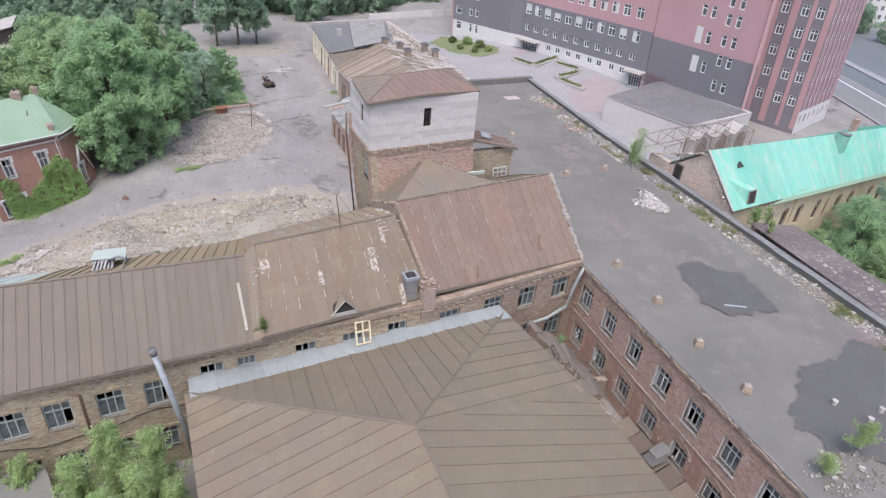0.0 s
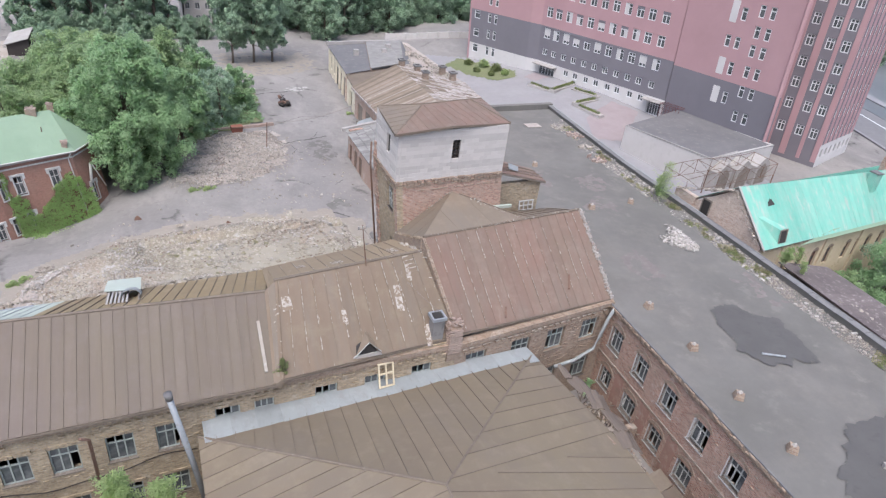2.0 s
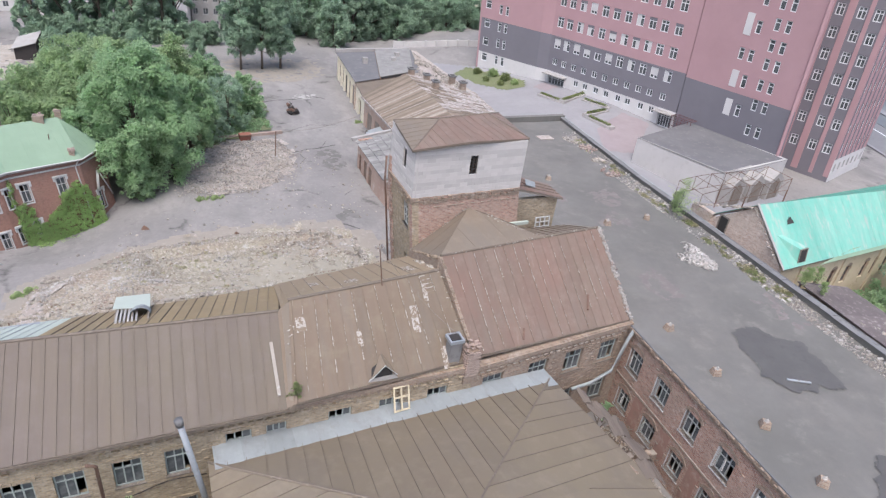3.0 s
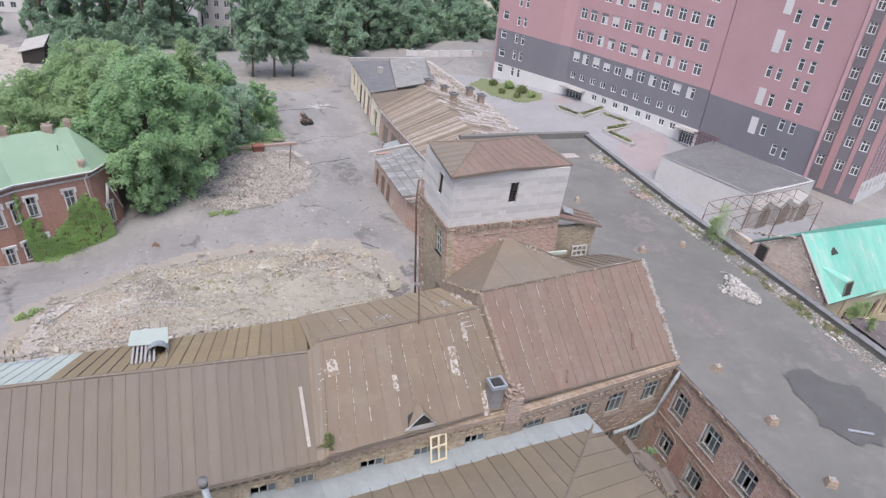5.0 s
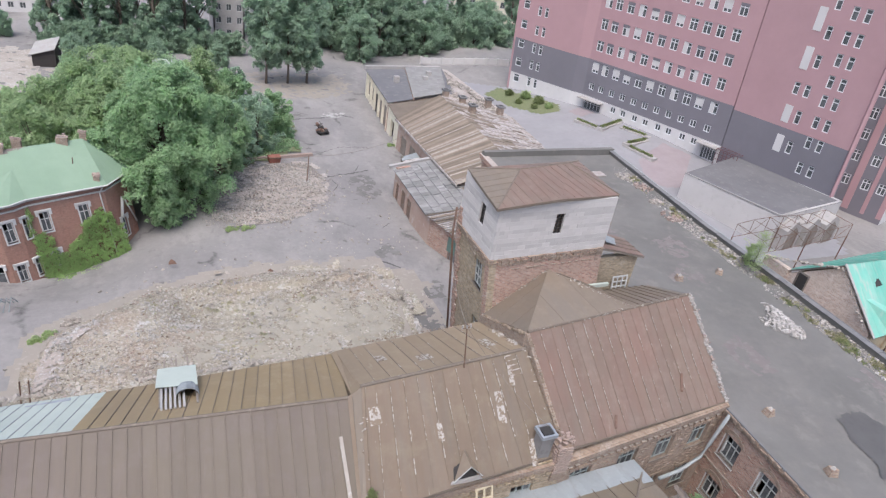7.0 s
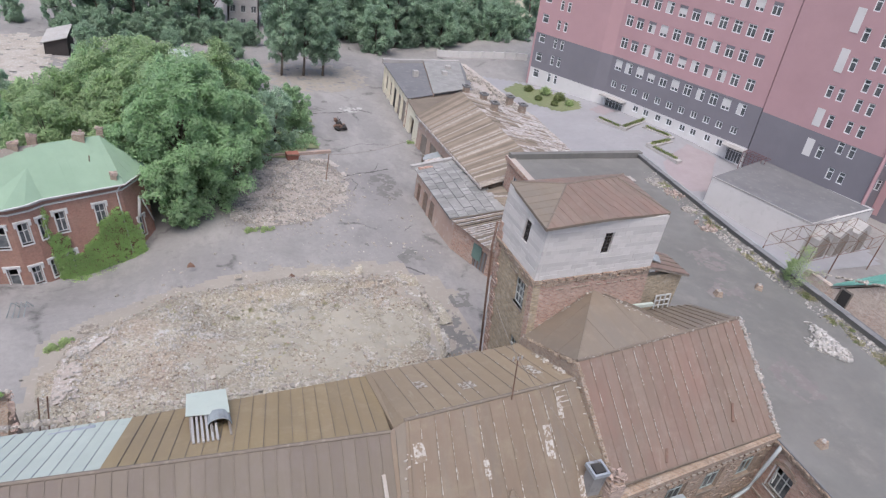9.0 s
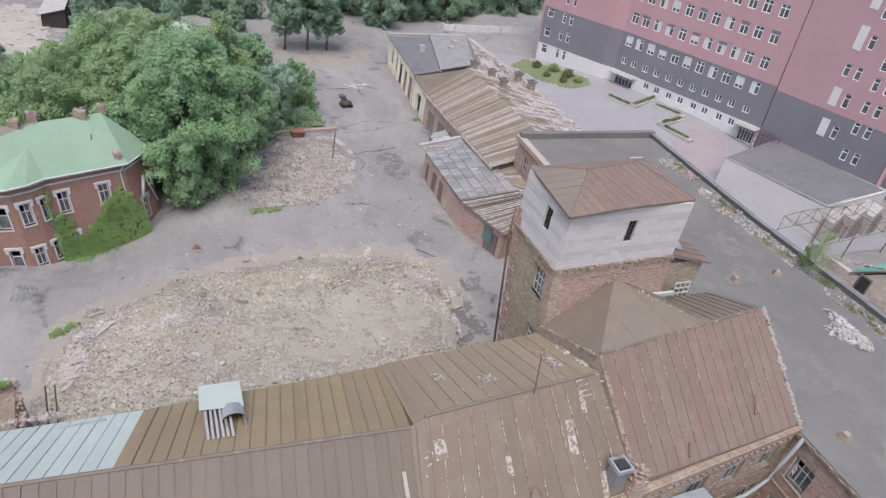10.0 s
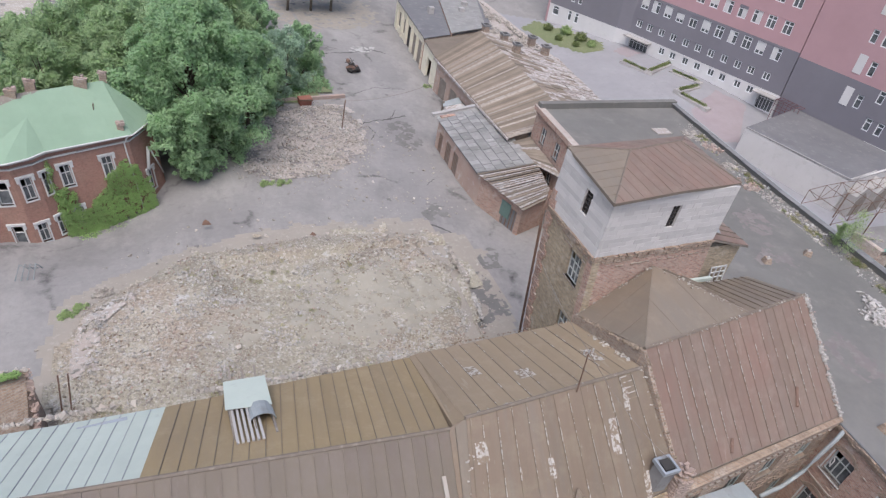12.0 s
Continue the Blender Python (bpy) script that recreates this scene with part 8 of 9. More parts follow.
# embankment road, river and the other bank
D1, D2 = Vector((0.42, 0.908, 0)), Vector((0.908, -0.42, 0))
tagged(put("water", Soup().obox((140.5, 77.0), D1, D2, -300, 500, 0, 44, 0.7, 0.75).mesh("water", M_WATER)), "grey calm river", "water", kind="structure")
tagged(put("road", Soup().obox((118.5, 58.0), D1, D2, -150, 300, 0, 18, 0.62, 0.7).mesh("road", M_ROAD)), "grey embankment road", "road", kind="structure")
for off, w in ((8.0, 0.35), (14.5, 0.2)):
    tagged(put("road_line", Soup().obox((118.5, 58.0), D1, D2, -150, 300, off, off + w, 0.71, 0.715).mesh("road_line", M_PVC)), "white line on the embankment road", "road", kind="structure")
tagged(put("kerb", Soup().obox((118.5, 58.0), D1, D2, -150, 300, 18.0, 20.5, 0.5, 1.0).mesh("kerb", M_PAVING)), "pale embankment edge of the river", "kerb", kind="structure")
tagged(put("kerb", Soup().obox((118.5, 58.0), D1, D2, -150, 300, -0.6, 0.0, 0.5, 0.9).mesh("kerb", M_PAVING)), "pale kerb of the embankment road", "kerb", kind="structure")
block_of_flats("flats", "distant pale building across the river", 236, 128, 62, 14, 16, M_WHITE_PANEL, 16, 5)
for x, y in ((196, 116), (191, 104), (203, 128)):
    copy_thing(far2, pose(x, y, 0.5, 0, 0, x * 7) @ Matrix.Scale(0.6, 4))


# ---- things on the roofs ----
def on_roof_r(x, y):
    """Height of the court-side roofs of the main range."""
    if x > 12:
        t = (y - 22.85 - 0.092 * (x - 12.4)) / (4.5 + 0.08 * (x - 12))
        return 9.8 - 0.037 * (x - 12.4) + t * (5.15 - 0.02 * (x - 12))
    if x > 0.8:
        t = (y - 21.78 - 0.084 * (x - 0.75)) / (4.65 - 0.042 * (x - 0.75))
        return 9.9 - 0.013 * (x - 0.75) + t * (3.65 + 0.06 * (x - 0.75))
    return 9.61 + (y - 21.8) / 4.8 * 3.14


def build_hatch():
    x0, x1 = -7.9, -6.15
    ob = thing("roof_hatch", "timber roof hatch with a bent pale sheet cover", "roof hatch", at=(-7, 31, 10.6))

    def rz(y):
        return 12.7 - (y - 27.1) * 0.515
    for x in (x0, x1):
        put("side_board", Soup().hexa([(x - 0.05, 28.9, rz(28.9)), (x + 0.05, 28.9, rz(28.9)), (x + 0.05, 32.6, rz(32.6)), (x - 0.05, 32.6, rz(32.6))], [(x - 0.05, 28.9, rz(28.9) + 0.12), (x + 0.05, 28.9, rz(28.9) + 0.12), (x + 0.05, 32.6, rz(32.6) + 0.9), (x - 0.05, 32.6, rz(32.6) + 0.9)]).mesh("side_board", M_WOOD), ob)
    m = Soup().box(-0.055, 0.055, 0, 3.0, -0.04, 0.04).mesh("slat", M_CONCRETE)
    for k in range(6):
        put("slat", m, ob, "", pose(x0 + 0.08 + k * 0.21, 28.5, rz(28.5) + 0.16, -20, 0, 0))
    for k in range(3):
        put("rafter_end", Soup().box(x0 + 0.2 + k * 0.6, x0 + 0.3 + k * 0.6, 32.6, 34.0, rz(33.2) + 1.0, rz(33.2) + 1.1).mesh("rafter_end", M_WOOD), ob)
    # Dark backing sheet, painted shade under the slats.
    put("dark_opening", Soup().slab([(x0, 29.0, rz(29.0) + 0.04), (x1, 29.0, rz(29) + 0.04), (x1, 32.4, rz(32.4) + 0.08), (x0, 32.4, rz(32.4) + 0.08)], 0.02).mesh("dark_opening", M_DARK), ob, "dark sheet painting the shade between the slats")
    put("board", Soup().hexa([(x0 + 0.9, 28.6, rz(28.6) + 0.12), (x1 - 0.8, 28.6, rz(28.6) + 0.12), (x1 - 0.8, 30.4, rz(30.4) + 0.5), (x0 + 0.9, 30.4, rz(30.4) + 0.5)], [(x0 + 0.9, 28.6, rz(28.6) + 0.18), (x1 - 0.8, 28.6, rz(28.6) + 0.18), (x1 - 0.8, 30.4, rz(30.4) + 0.56), (x0 + 0.9, 30.4, rz(30.4) + 0.56)]).mesh("board", M_ROOF_BROWN), ob)
    # cover: a flat sheet whose near right corner curls down
    A, B = (x0 - 0.2, 30.9, rz(30.9) + 0.7), (x1 + 0.1, 30.9, rz(30.9) + 0.55)
    C, E = (x1 + 0.1, 33.2, rz(33.2) + 1.15), (x0 - 0.1, 33.1, rz(33.1) + 1.2)
    s = Soup().slab([A, B, C, E], 0.03)
    put("cover_sheet", s.mesh("cover_sheet", M_WHITE_SHEET), ob, "pale bent metal cover sheet")
    arc = [(0.75 * math.cos(q), 0.65 * math.sin(q)) for q in [math.pi * k / 8 for k in range(9)]]
    cx = x1 - 0.45
    lower = [[(cx + u * k, y, rz(y) + 0.25 + h * k) for u, h in arc] for y, k in ((29.9, 0.72), (31.2, 0.72))]
    upper = [[(cx + u * k, y, rz(y) + 0.25 + h * k) for u, h in arc] for y, k in ((29.9, 0.77), (31.2, 0.77))]
    s = Soup().hexa(lower[0] + upper[0][::-1], lower[1] + upper[1][::-1])
    put("curled_sheet", s.mesh("curled_sheet", M_ZINC), ob, "curled metal sheet")


build_hatch()


def build_dormer():
    x, y = 6.15, 22.35
    z = on_roof_r(x, y) - 0.05
    ob = thing("roof_dormer", "small triangular roof dormer with a bent metal hood", "dormer", at=(x, y, z))
    put("dark_opening", Soup().hexa([(x - 0.68, y, z + 0.2), (x + 0.6, y, z + 0.2), (x + 0.05, y, z + 1.0)], [(x - 0.68, y + 0.5, z + 0.5), (x + 0.6, y + 0.5, z + 0.5), (x + 0.05, y + 0.5, z + 1.04)]).mesh("dark_opening", M_DARK), ob, "dark dormer opening")
    put("hood", Soup().hexa([(x - 0.78, y - 0.15, z + 0.22), (x + 0.02, y - 0.15, z + 1.12), (x + 0.1, y + 0.95, z + 1.16)], [(x - 0.78, y - 0.15, z + 0.28), (x + 0.02, y - 0.15, z + 1.19), (x + 0.1, y + 0.95, z + 1.23)]).mesh("hood", M_ROOF_BROWN), ob)
    put("hood", Soup().hexa([(x + 0.02, y - 0.15, z + 1.12), (x + 0.78, y - 0.15, z + 0.28), (x + 0.1, y + 0.95, z + 1.16)], [(x + 0.02, y - 0.15, z + 1.19), (x + 0.78, y - 0.15, z + 0.35), (x + 0.1, y + 0.95, z + 1.23)]).mesh("hood", M_ROOF_TAN), ob, "rusty metal hood")
    put("front_board", Soup().hexa([(x - 1.0, y - 0.12, z), (x + 0.9, y - 0.12, z), (x + 0.75, y - 0.12, z + 0.26), (x - 0.8, y - 0.12, z + 0.22)], [(x - 1.0, y - 0.02, z), (x + 0.9, y - 0.02, z), (x + 0.75, y - 0.02, z + 0.26), (x - 0.8, y - 0.02, z + 0.22)]).mesh("front_board", M_CONCRETE), ob, "flaked pale board")
    put("edge_trim", Soup().tube([(x - 0.81, y - 0.18, z + 0.26), (x + 0.02, y - 0.18, z + 1.19), (x + 0.81, y - 0.18, z + 0.33)], 0.035, 5).mesh("edge_trim", M_FRAME), ob, "flaked white edge trim")


build_dormer()
# sheet-metal vent and the broken chimney beside it
vx, vy = 10.95, 23.0
vz = on_roof_r(vx, vy)
vent = thing("roof_vent", "square rusty sheet-metal roof vent", "roof vent", at=(vx, vy, vz))
put("shaft", Soup().hexa([(vx - 0.36, vy - 0.34, vz - 0.4), (vx + 0.36, vy - 0.34, vz - 0.4), (vx + 0.36, vy + 0.34, vz), (vx - 0.36, vy + 0.34, vz)], [(vx - 0.38, vy - 0.36, vz + 1.25), (vx + 0.38, vy - 0.4, vz + 1.2), (vx + 0.38, vy + 0.36, vz + 1.4), (vx - 0.38, vy + 0.36, vz + 1.45)]).mesh("shaft", M_KERB), vent)
put("rim", grid_bars([-0.48, -0.36, 0.36, 0.48], [-0.46, -0.34, 0.34, 0.46], lambda i, j: i != 1 or j != 1, 0, 0.22).mesh("rim", M_PIPE), vent, "flared sheet rim", pose(vx, vy, vz + 1.22, 90, 0, 0))
put("dark_mouth", Soup().box(vx - 0.3, vx + 0.3, vy - 0.28, vy + 0.28, vz + 1.2, vz + 1.46).mesh("dark_mouth", M_DARK), vent, "dark open top")
bx, by = 12.1, 22.75
ch = thing("chimney", "broken brick chimney stump at the eave", "chimney", at=(bx, by, 8.5))
rg = random.Random(17)
brick = Soup().box(-0.14, 0.14, -0.075, 0.075, -0.042, 0.042).mesh("brick", M_CHUNK_BRICK)
for r in range(22):
    o = 0.12 * (r % 2)
    spots = [(-0.3 + 0.29 * i + o, w, 0) for i in range(3) for w in (-0.38, 0.38)] + [(w, -0.18 + 0.27 * j + o * 0.6, 90) for j in range(2) for w in (-0.44, 0.44)]
    for u, w, a in spots:
        if r < 19 or rg.random() < 0.55:
            put("brick", brick, ch, "", pose(bx + u + rg.uniform(-0.03, 0.03), by + w + rg.uniform(-0.03, 0.03), 8.7 + r * 0.09, 0, 0, a + rg.uniform(-4, 4)))
put("core", Soup().box(bx - 0.42, bx + 0.42, by - 0.36, by + 0.36, 8.0, 10.65).mesh("core", M_BRICK), ch)
for k in range(16):
    put("loose_brick", brick, ch, "", pose(bx + rg.uniform(-0.5, 0.5), by + rg.uniform(-0.4, 0.4), 10.8 + rg.uniform(0, 0.2), rg.uniform(-40, 40), rg.uniform(-40, 40), rg.uniform(0, 360)))
# mast with cables
mast = thing("aerial_mast", "thin steel aerial mast on the roof ridge", "mast", at=(7.2, 26.5, 13.9))
put("pole", Soup().tube([(7.2, 26.5, 13.7), (6.85, 26.5, 16.7)], [0.04, 0.028], 6).mesh("pole", M_STEEL), mast)
put("cross_arm", Soup().tube([(6.6, 26.5, 16.4), (7.1, 26.5, 16.45)], 0.025, 5).mesh("cross_arm", M_STEEL), mast)
for x in (6.62, 6.87, 7.08):
    put("insulator", Soup().tube([(x, 26.5, 16.4), (x, 26.5, 16.62)], 0.045, 6).mesh("insulator", M_CONCRETE), mast)


def cable(a, b, sag, label):
    pts = [(*lerp(a[:2], b[:2], k / 14), a[2] + (b[2] - a[2]) * k / 14 - sag * 4 * (k / 14) * (1 - k / 14)) for k in range(15)]
    c = thing("cable", label, "cable", at=a)
    put("wire", Soup().tube(pts, 0.018, 4).mesh("wire", M_WOOD), c)


cable((6.87, 26.5, 16.5), (10.9, 36.5, 13.2), 0.3, "thin cable from the mast to the tower")
cable((6.87, 26.5, 16.5), (11.2, 23.2, 11.6), 0.4, "thin cable hanging from the mast to the eave")
# plank, pins and loose sheets on the slopes
for name, label, a, b, w, mat in (("plank", "pale weathered plank on the metal roof", (0.15, 25.0), (0.12, 22.4), 0.09, M_CHUNK), ("iron_pin", "rusty iron pin lying on the roof", (22.4, 24.7), (22.75, 25.5), 0.07, M_STEEL), ("iron_pin", "rusty iron pin lying on the roof", (16.4, 23.4), (16.6, 23.9), 0.07, M_STEEL), ("plank", "long pale board along the wall head", (-14.2, 32.4), (-12.2, 32.6), 0.1, M_PIPE)):
    if b[1] > 30:
        za, zb = 9.95, 9.9
    else:
        za, zb = on_roof_r(*a) + 0.08, on_roof_r(*b) + 0.08
    d, inn, ln = wall_frame(a, b)
    q = [Vector((a[0], a[1], za)) - inn * w, Vector((b[0], b[1], zb)) - inn * w, Vector((b[0], b[1], zb)) + inn * w, Vector((a[0], a[1], za)) + inn * w]
    tagged(put(name, Soup().hexa(q, [p + Vector((0, 0, 0.09)) for p in q]).mesh(name, mat)), label, name.replace("_", " "))
# pale patches where the roof sheets were mended
rg = random.Random(31)
for x, y, w, h in ((8.9, 24.75, 0.24, 0.62), (10.4, 22.9, 0.18, 0.5), (5.2, 24.2, 0.16, 0.35), (9.9, 25.9, 0.16, 0.4), (1.9, 25.2, 0.3, 0.35)):
    z0, z1 = on_roof_r(x, y - h) + 0.075, on_roof_r(x, y + h) + 0.075
    q = [(x - w, y - h, z0), (x + w, y - h, z0), (x + w * 0.9, y + h, z1), (x - w * 0.9, y + h, z1)]
    tagged(put("roof_patch", Soup().slab(q, 0.02).mesh("roof_patch", M_FLAKE)), "pale flaked patch of sheet metal on the roof", "roof patch")
for x, y, w, h in ((3.8, 30.33, 0.3, 0.5), (5.9, 28.95, 0.42, 0.45), (9.9, 29.0, 0.25, 0.7)):
    def rear(px, py):
        u = (11.45 - px) / 9.5
        lo, hi = (32.8 + 0.8 * u, 11.45 - 1.53 * u), (26.85 - 0.4 * u, 14.02 - 0.62 * u)
        return lo[1] + (hi[1] - lo[1]) * (py - lo[0]) / (hi[0] - lo[0]) + 0.085
    q = [(x - w, y - h, rear(x - w, y - h)), (x + w, y - h, rear(x + w, y - h)), (x + w, y + h * 0.8, rear(x + w, y + h * 0.8)), (x - w * 0.8, y + h, rear(x - w * 0.8, y + h))]
    tagged(put("roof_patch", Soup().slab(q, 0.02).mesh("roof_patch", M_FLAKE)), "pale flaked patch of sheet metal on the roof", "roof patch")
# old window casement leaning on the apron
m = grid_bars([0, 0.1, 0.5, 0.6, 1.0, 1.1], [0, 0.1, 0.85, 0.95, 1.5, 1.6], lambda i, j: i % 2 == 0 or j % 2 == 0, 0, 0.07).mesh("casement", M_CREAM)
tagged(put("casement", m, None, "", pose(6.8, 21.6, 7.65, -22, 4, 8)), "cream-painted window casement leaning on the wall", "window frame")
m = grid_bars([0, 0.1, 0.45, 0.53, 0.9, 0.98, 1.35, 1.45], [0, 0.1, 0.4, 0.48, 0.8, 0.88, 1.2, 1.3], lambda i, j: i % 2 == 0 or j % 2 == 0, 0, 0.06).mesh("casement", M_FRAME_WHITE)
tagged(put("casement", m, None, "", pose(23.3, 34.35, 11.4, -8, 0, 2)), "pale gridded casement leaning on the lean-to", "window frame")
tagged(put("plank", Soup().box(19.4, 21.6, 33.0, 33.2, 13.05, 13.3).mesh("plank", M_WHITE_SHEET)), "pale board on the rear roof slope", "plank")
# flue pipe before the left wing
pipe = thing("flue_pipe", "tall grey painted steel flue pipe", "pipe", at=(-4.6, 20.4, 0))
put("shaft", Soup().tube([(-3.6, 20.4, 0.3), (-4.3, 20.4, 6.3), (-5.0, 20.4, 11.4)], 0.16, 12).mesh("shaft", M_PIPE, True), pipe)
put("cap", Soup().tube([(-5.0, 20.4, 11.35), (-5.05, 20.4, 11.75)], [0.19, 0.22], 12).mesh("cap", M_KERB, True), pipe, "dark cap")
put("bracket", Soup().tube([(-4.8, 20.4, 8.0), (-4.6, 21.7, 8.2)], 0.04, 5).mesh("bracket", M_STEEL), pipe)
tarp = thing("court_lean_to", "low lean-to under a grey tarpaulin in the court", "shed", at=(-13, 20, 0.5))
put("tarpaulin", Soup().hexa([(-18.0, 18.6, 4.5), (-10.8, 17.9, 4.5), (-11.4, 20.4, 4.9), (-18.0, 21.2, 4.9)], [(-18.0, 18.6, 4.6), (-10.8, 17.9, 4.62), (-11.4, 20.4, 5.05), (-18.0, 21.2, 5.0)]).mesh("tarpaulin", M_BITUMEN), tarp, "grey felt sheet")
for x in (-15.5, -11.8):
    put("post", Soup().box(x - 0.07, x + 0.07, 19.2, 19.34, 0.4, 4.65).mesh("post", M_WOOD), tarp)
# downpipes and the bent white gutter in the court's corner
dp = thing("downpipe", "bent pale zinc downpipe in the court corner", "downpipe", at=(25.6, 23.3, 8.6))
put("pipe", Soup().tube([(26.0, 23.3, 8.9), (25.6, 23.2, 8.3), (25.2, 23.2, 6.5), (24.9, 23.2, 5.4), (23.0, 22.9, 4.9), (21.2, 22.8, 4.8)], 0.13, 8).mesh("pipe", M_ZINC, True), dp)
dp = thing("downpipe", "rusty downpipe on the ochre brick wall", "downpipe", at=(-9.05, 21.2, 9))
put("pipe", Soup().tube([(-9.4, 21.2, 9.15), (-9.05, 21.45, 8.7), (-9.0, 21.5, 0.5)], 0.09, 8).mesh("pipe", M_STEEL, True), dp)
dp = thing("downpipe", "rusty downpipe on the tower's corner", "downpipe", at=(10.6, 38.0, 0.5))
put("pipe", Soup().tube([(11.15, 38.1, 17.3), (11.15, 38.1, 15.5), (12.5, 37.5, 0.6)], 0.08, 8).mesh("pipe", M_STEEL, True), dp)
# broken bits on the court building's right eave
rg = random.Random(44)


def bent_sheet(w, l, curl):
    """A torn sheet that curls along its length."""
    n = 8
    lo = [(w * (k / n - 0.5), -l / 2 + rg.uniform(-0.12, 0.12), curl * math.sin(math.pi * k / n * 1.3) + rg.uniform(-0.04, 0.04)) for k in range(n + 1)]
    hi = [(x + rg.uniform(-0.08, 0.08), l / 2 + rg.uniform(-0.15, 0.15), z + rg.uniform(-0.1, 0.1)) for x, _, z in lo]
    s = Soup()
    s.v = lo + hi + [(x, y, z - 0.03) for x, y, z in lo + hi]
    m = n + 1
    for k in range(n):
        s.f += [(k, k + 1, m + k + 1, m + k), (2 * m + k + 1, 2 * m + k, 3 * m + k, 3 * m + k + 1), (k + 1, k, 2 * m + k, 2 * m + k + 1), (m + k, m + k + 1, 3 * m + k + 1, 3 * m + k)]
    s.f += [(0, m, 3 * m, 2 * m), (m + n, n, 2 * m + n, 3 * m + n)]
    return s


for k, (x, y, z, w, l, a) in enumerate(((20.2, 18.6, 6.95, 1.6, 1.4, 10), (20.7, 17.0, 6.7, 1.9, 1.6, -12), (20.9, 15.3, 6.5, 2.0, 1.7, 6), (20.6, 13.8, 6.5, 1.7, 1.5, -8), (21.4, 16.2, 6.0, 1.2, 1.3, 30), (19.8, 19.8, 7.05, 1.2, 1.2, 0))):
    tagged(put("bent_sheet", bent_sheet(w, l, 0.22).mesh("bent_sheet", M_ROOF_PURPLE), None, "", pose(x, y, z, 4, 16 + 6 * (k % 3), a)), "torn bent roofing sheet at the eave", "metal sheet", "torn sheets at the eave")
# lean-tos, planks and broken walls in the narrow court
lt = thing("court_shed", "collapsed brown lean-to against the brick wing", "shed", at=(24, 9, 0.5))
for k in range(6):
    y0 = 5.2 + 1.5 * k
    put("roof_sheet", Soup().slab([(22.8, y0, 1.0 + 0.2 * math.sin(k * 2.1)), (22.9, y0 + 1.42, 1.0 + 0.25 * math.sin(k * 1.7)), (25.1, y0 + 1.42, 1.9), (25.0, y0, 1.9)], 0.06).mesh("roof_sheet", (M_ROOF_PURPLE, M_ROOF_BROWN)[k % 2]), lt)
put("brick_pier", Soup().box(22.3, 22.7, 5.0, 5.4, 0.4, 1.2).mesh("brick_pier", M_BRICK), lt)
put("brick_pier", Soup().box(22.4, 22.8, 13.9, 14.3, 0.4, 1.3).mesh("brick_pier", M_BRICK), lt)
wl = thing("broken_wall", "broken low brick wall across the narrow court", "wall", at=(22.5, 17, 0.5))
for k in range(9):
    put("wall_piece", Soup().box(20.4 + 0.55 * k, 20.95 + 0.55 * k, 17.2, 17.65, 0.4, 2.2 + 0.9 * abs(math.sin(k * 1.9))).mesh("wall_piece", M_BRICK), wl)
for k in range(14):
    x, y, a = rg.uniform(20.8, 24.6), rg.uniform(-4, 21), rg.uniform(0, 180)
    tagged(put("plank", Soup().box(-1.3, 1.3, -0.1, 0.1, 0, 0.06).mesh("plank", (M_WOOD, M_STEEL)[k % 2]), None, "", pose(x, y, 0.9 + rg.uniform(0, 0.25), rg.uniform(-4, 4), rg.uniform(-12, 12), a)), "grey weathered plank in the narrow court", "plank", "planks in the court")
s = Soup()
for k in range(90):
    x, y, a = rg.uniform(20.8, 25.2), rg.uniform(17.5, 22.3), rg.uniform(0, 6.3)
    l, u = rg.uniform(0.6, 1.6), rg.uniform(0.2, 1.4)
    s.tube([(x, y, 0.8), (x + l * math.cos(a) * 0.5, y + l * math.sin(a) * 0.5, 0.9 + u), (x + l * math.cos(a), y + l * math.sin(a), 1.0 + u * rg.uniform(0.6, 1.4))], 0.035, 4)
tagged(put("brushwood", s.mesh("brushwood", M_WOOD)), "tangled heap of dead branches and laths in the court corner", "brushwood", kind="stuff")
elbow = thing("duct", "bent galvanised ventilation duct on the brick wall", "duct", at=(24.0, 10.2, 2.6))
put("duct_box", Soup().hexa([(23.4, 9.7, 2.2), (24.6, 9.7, 2.2), (24.6, 10.7, 2.2), (23.4, 10.7, 2.2)], [(23.7, 9.9, 2.9), (24.7, 9.8, 3.1), (24.7, 10.5, 3.1), (23.7, 10.4, 2.9)]).mesh("duct_box", M_KERB), elbow)
put("duct_hood", Soup().slab([(23.6, 9.7, 2.9), (24.8, 9.7, 3.2), (24.8, 10.6, 3.2), (23.6, 10.5, 2.9)], 0.06).mesh("duct_hood", M_KERB), elbow)
chunks("rubble", "rubble and scrap in the narrow court", [(20.2, -6), (23.2, -6), (25.6, 22), (20.5, 21.5)], 1300, 0.06, 0.6, M_CHUNK, 71, lambda x, y: 0.7, 4)
chunks("rubble", "brown earth and broken brick in the narrow court", [(20.2, -6), (23.2, -6), (25.6, 22), (20.5, 21.5)], 2600, 0.05, 0.4, M_EARTH, 72, lambda x, y: 0.68, 3)
chunks("rubble", "broken red bricks in the narrow court", [(20.2, -6), (23.2, -6), (25.6, 22), (20.5, 21.5)], 900, 0.06, 0.3, M_CHUNK_BRICK, 73, lambda x, y: 0.72, 3)

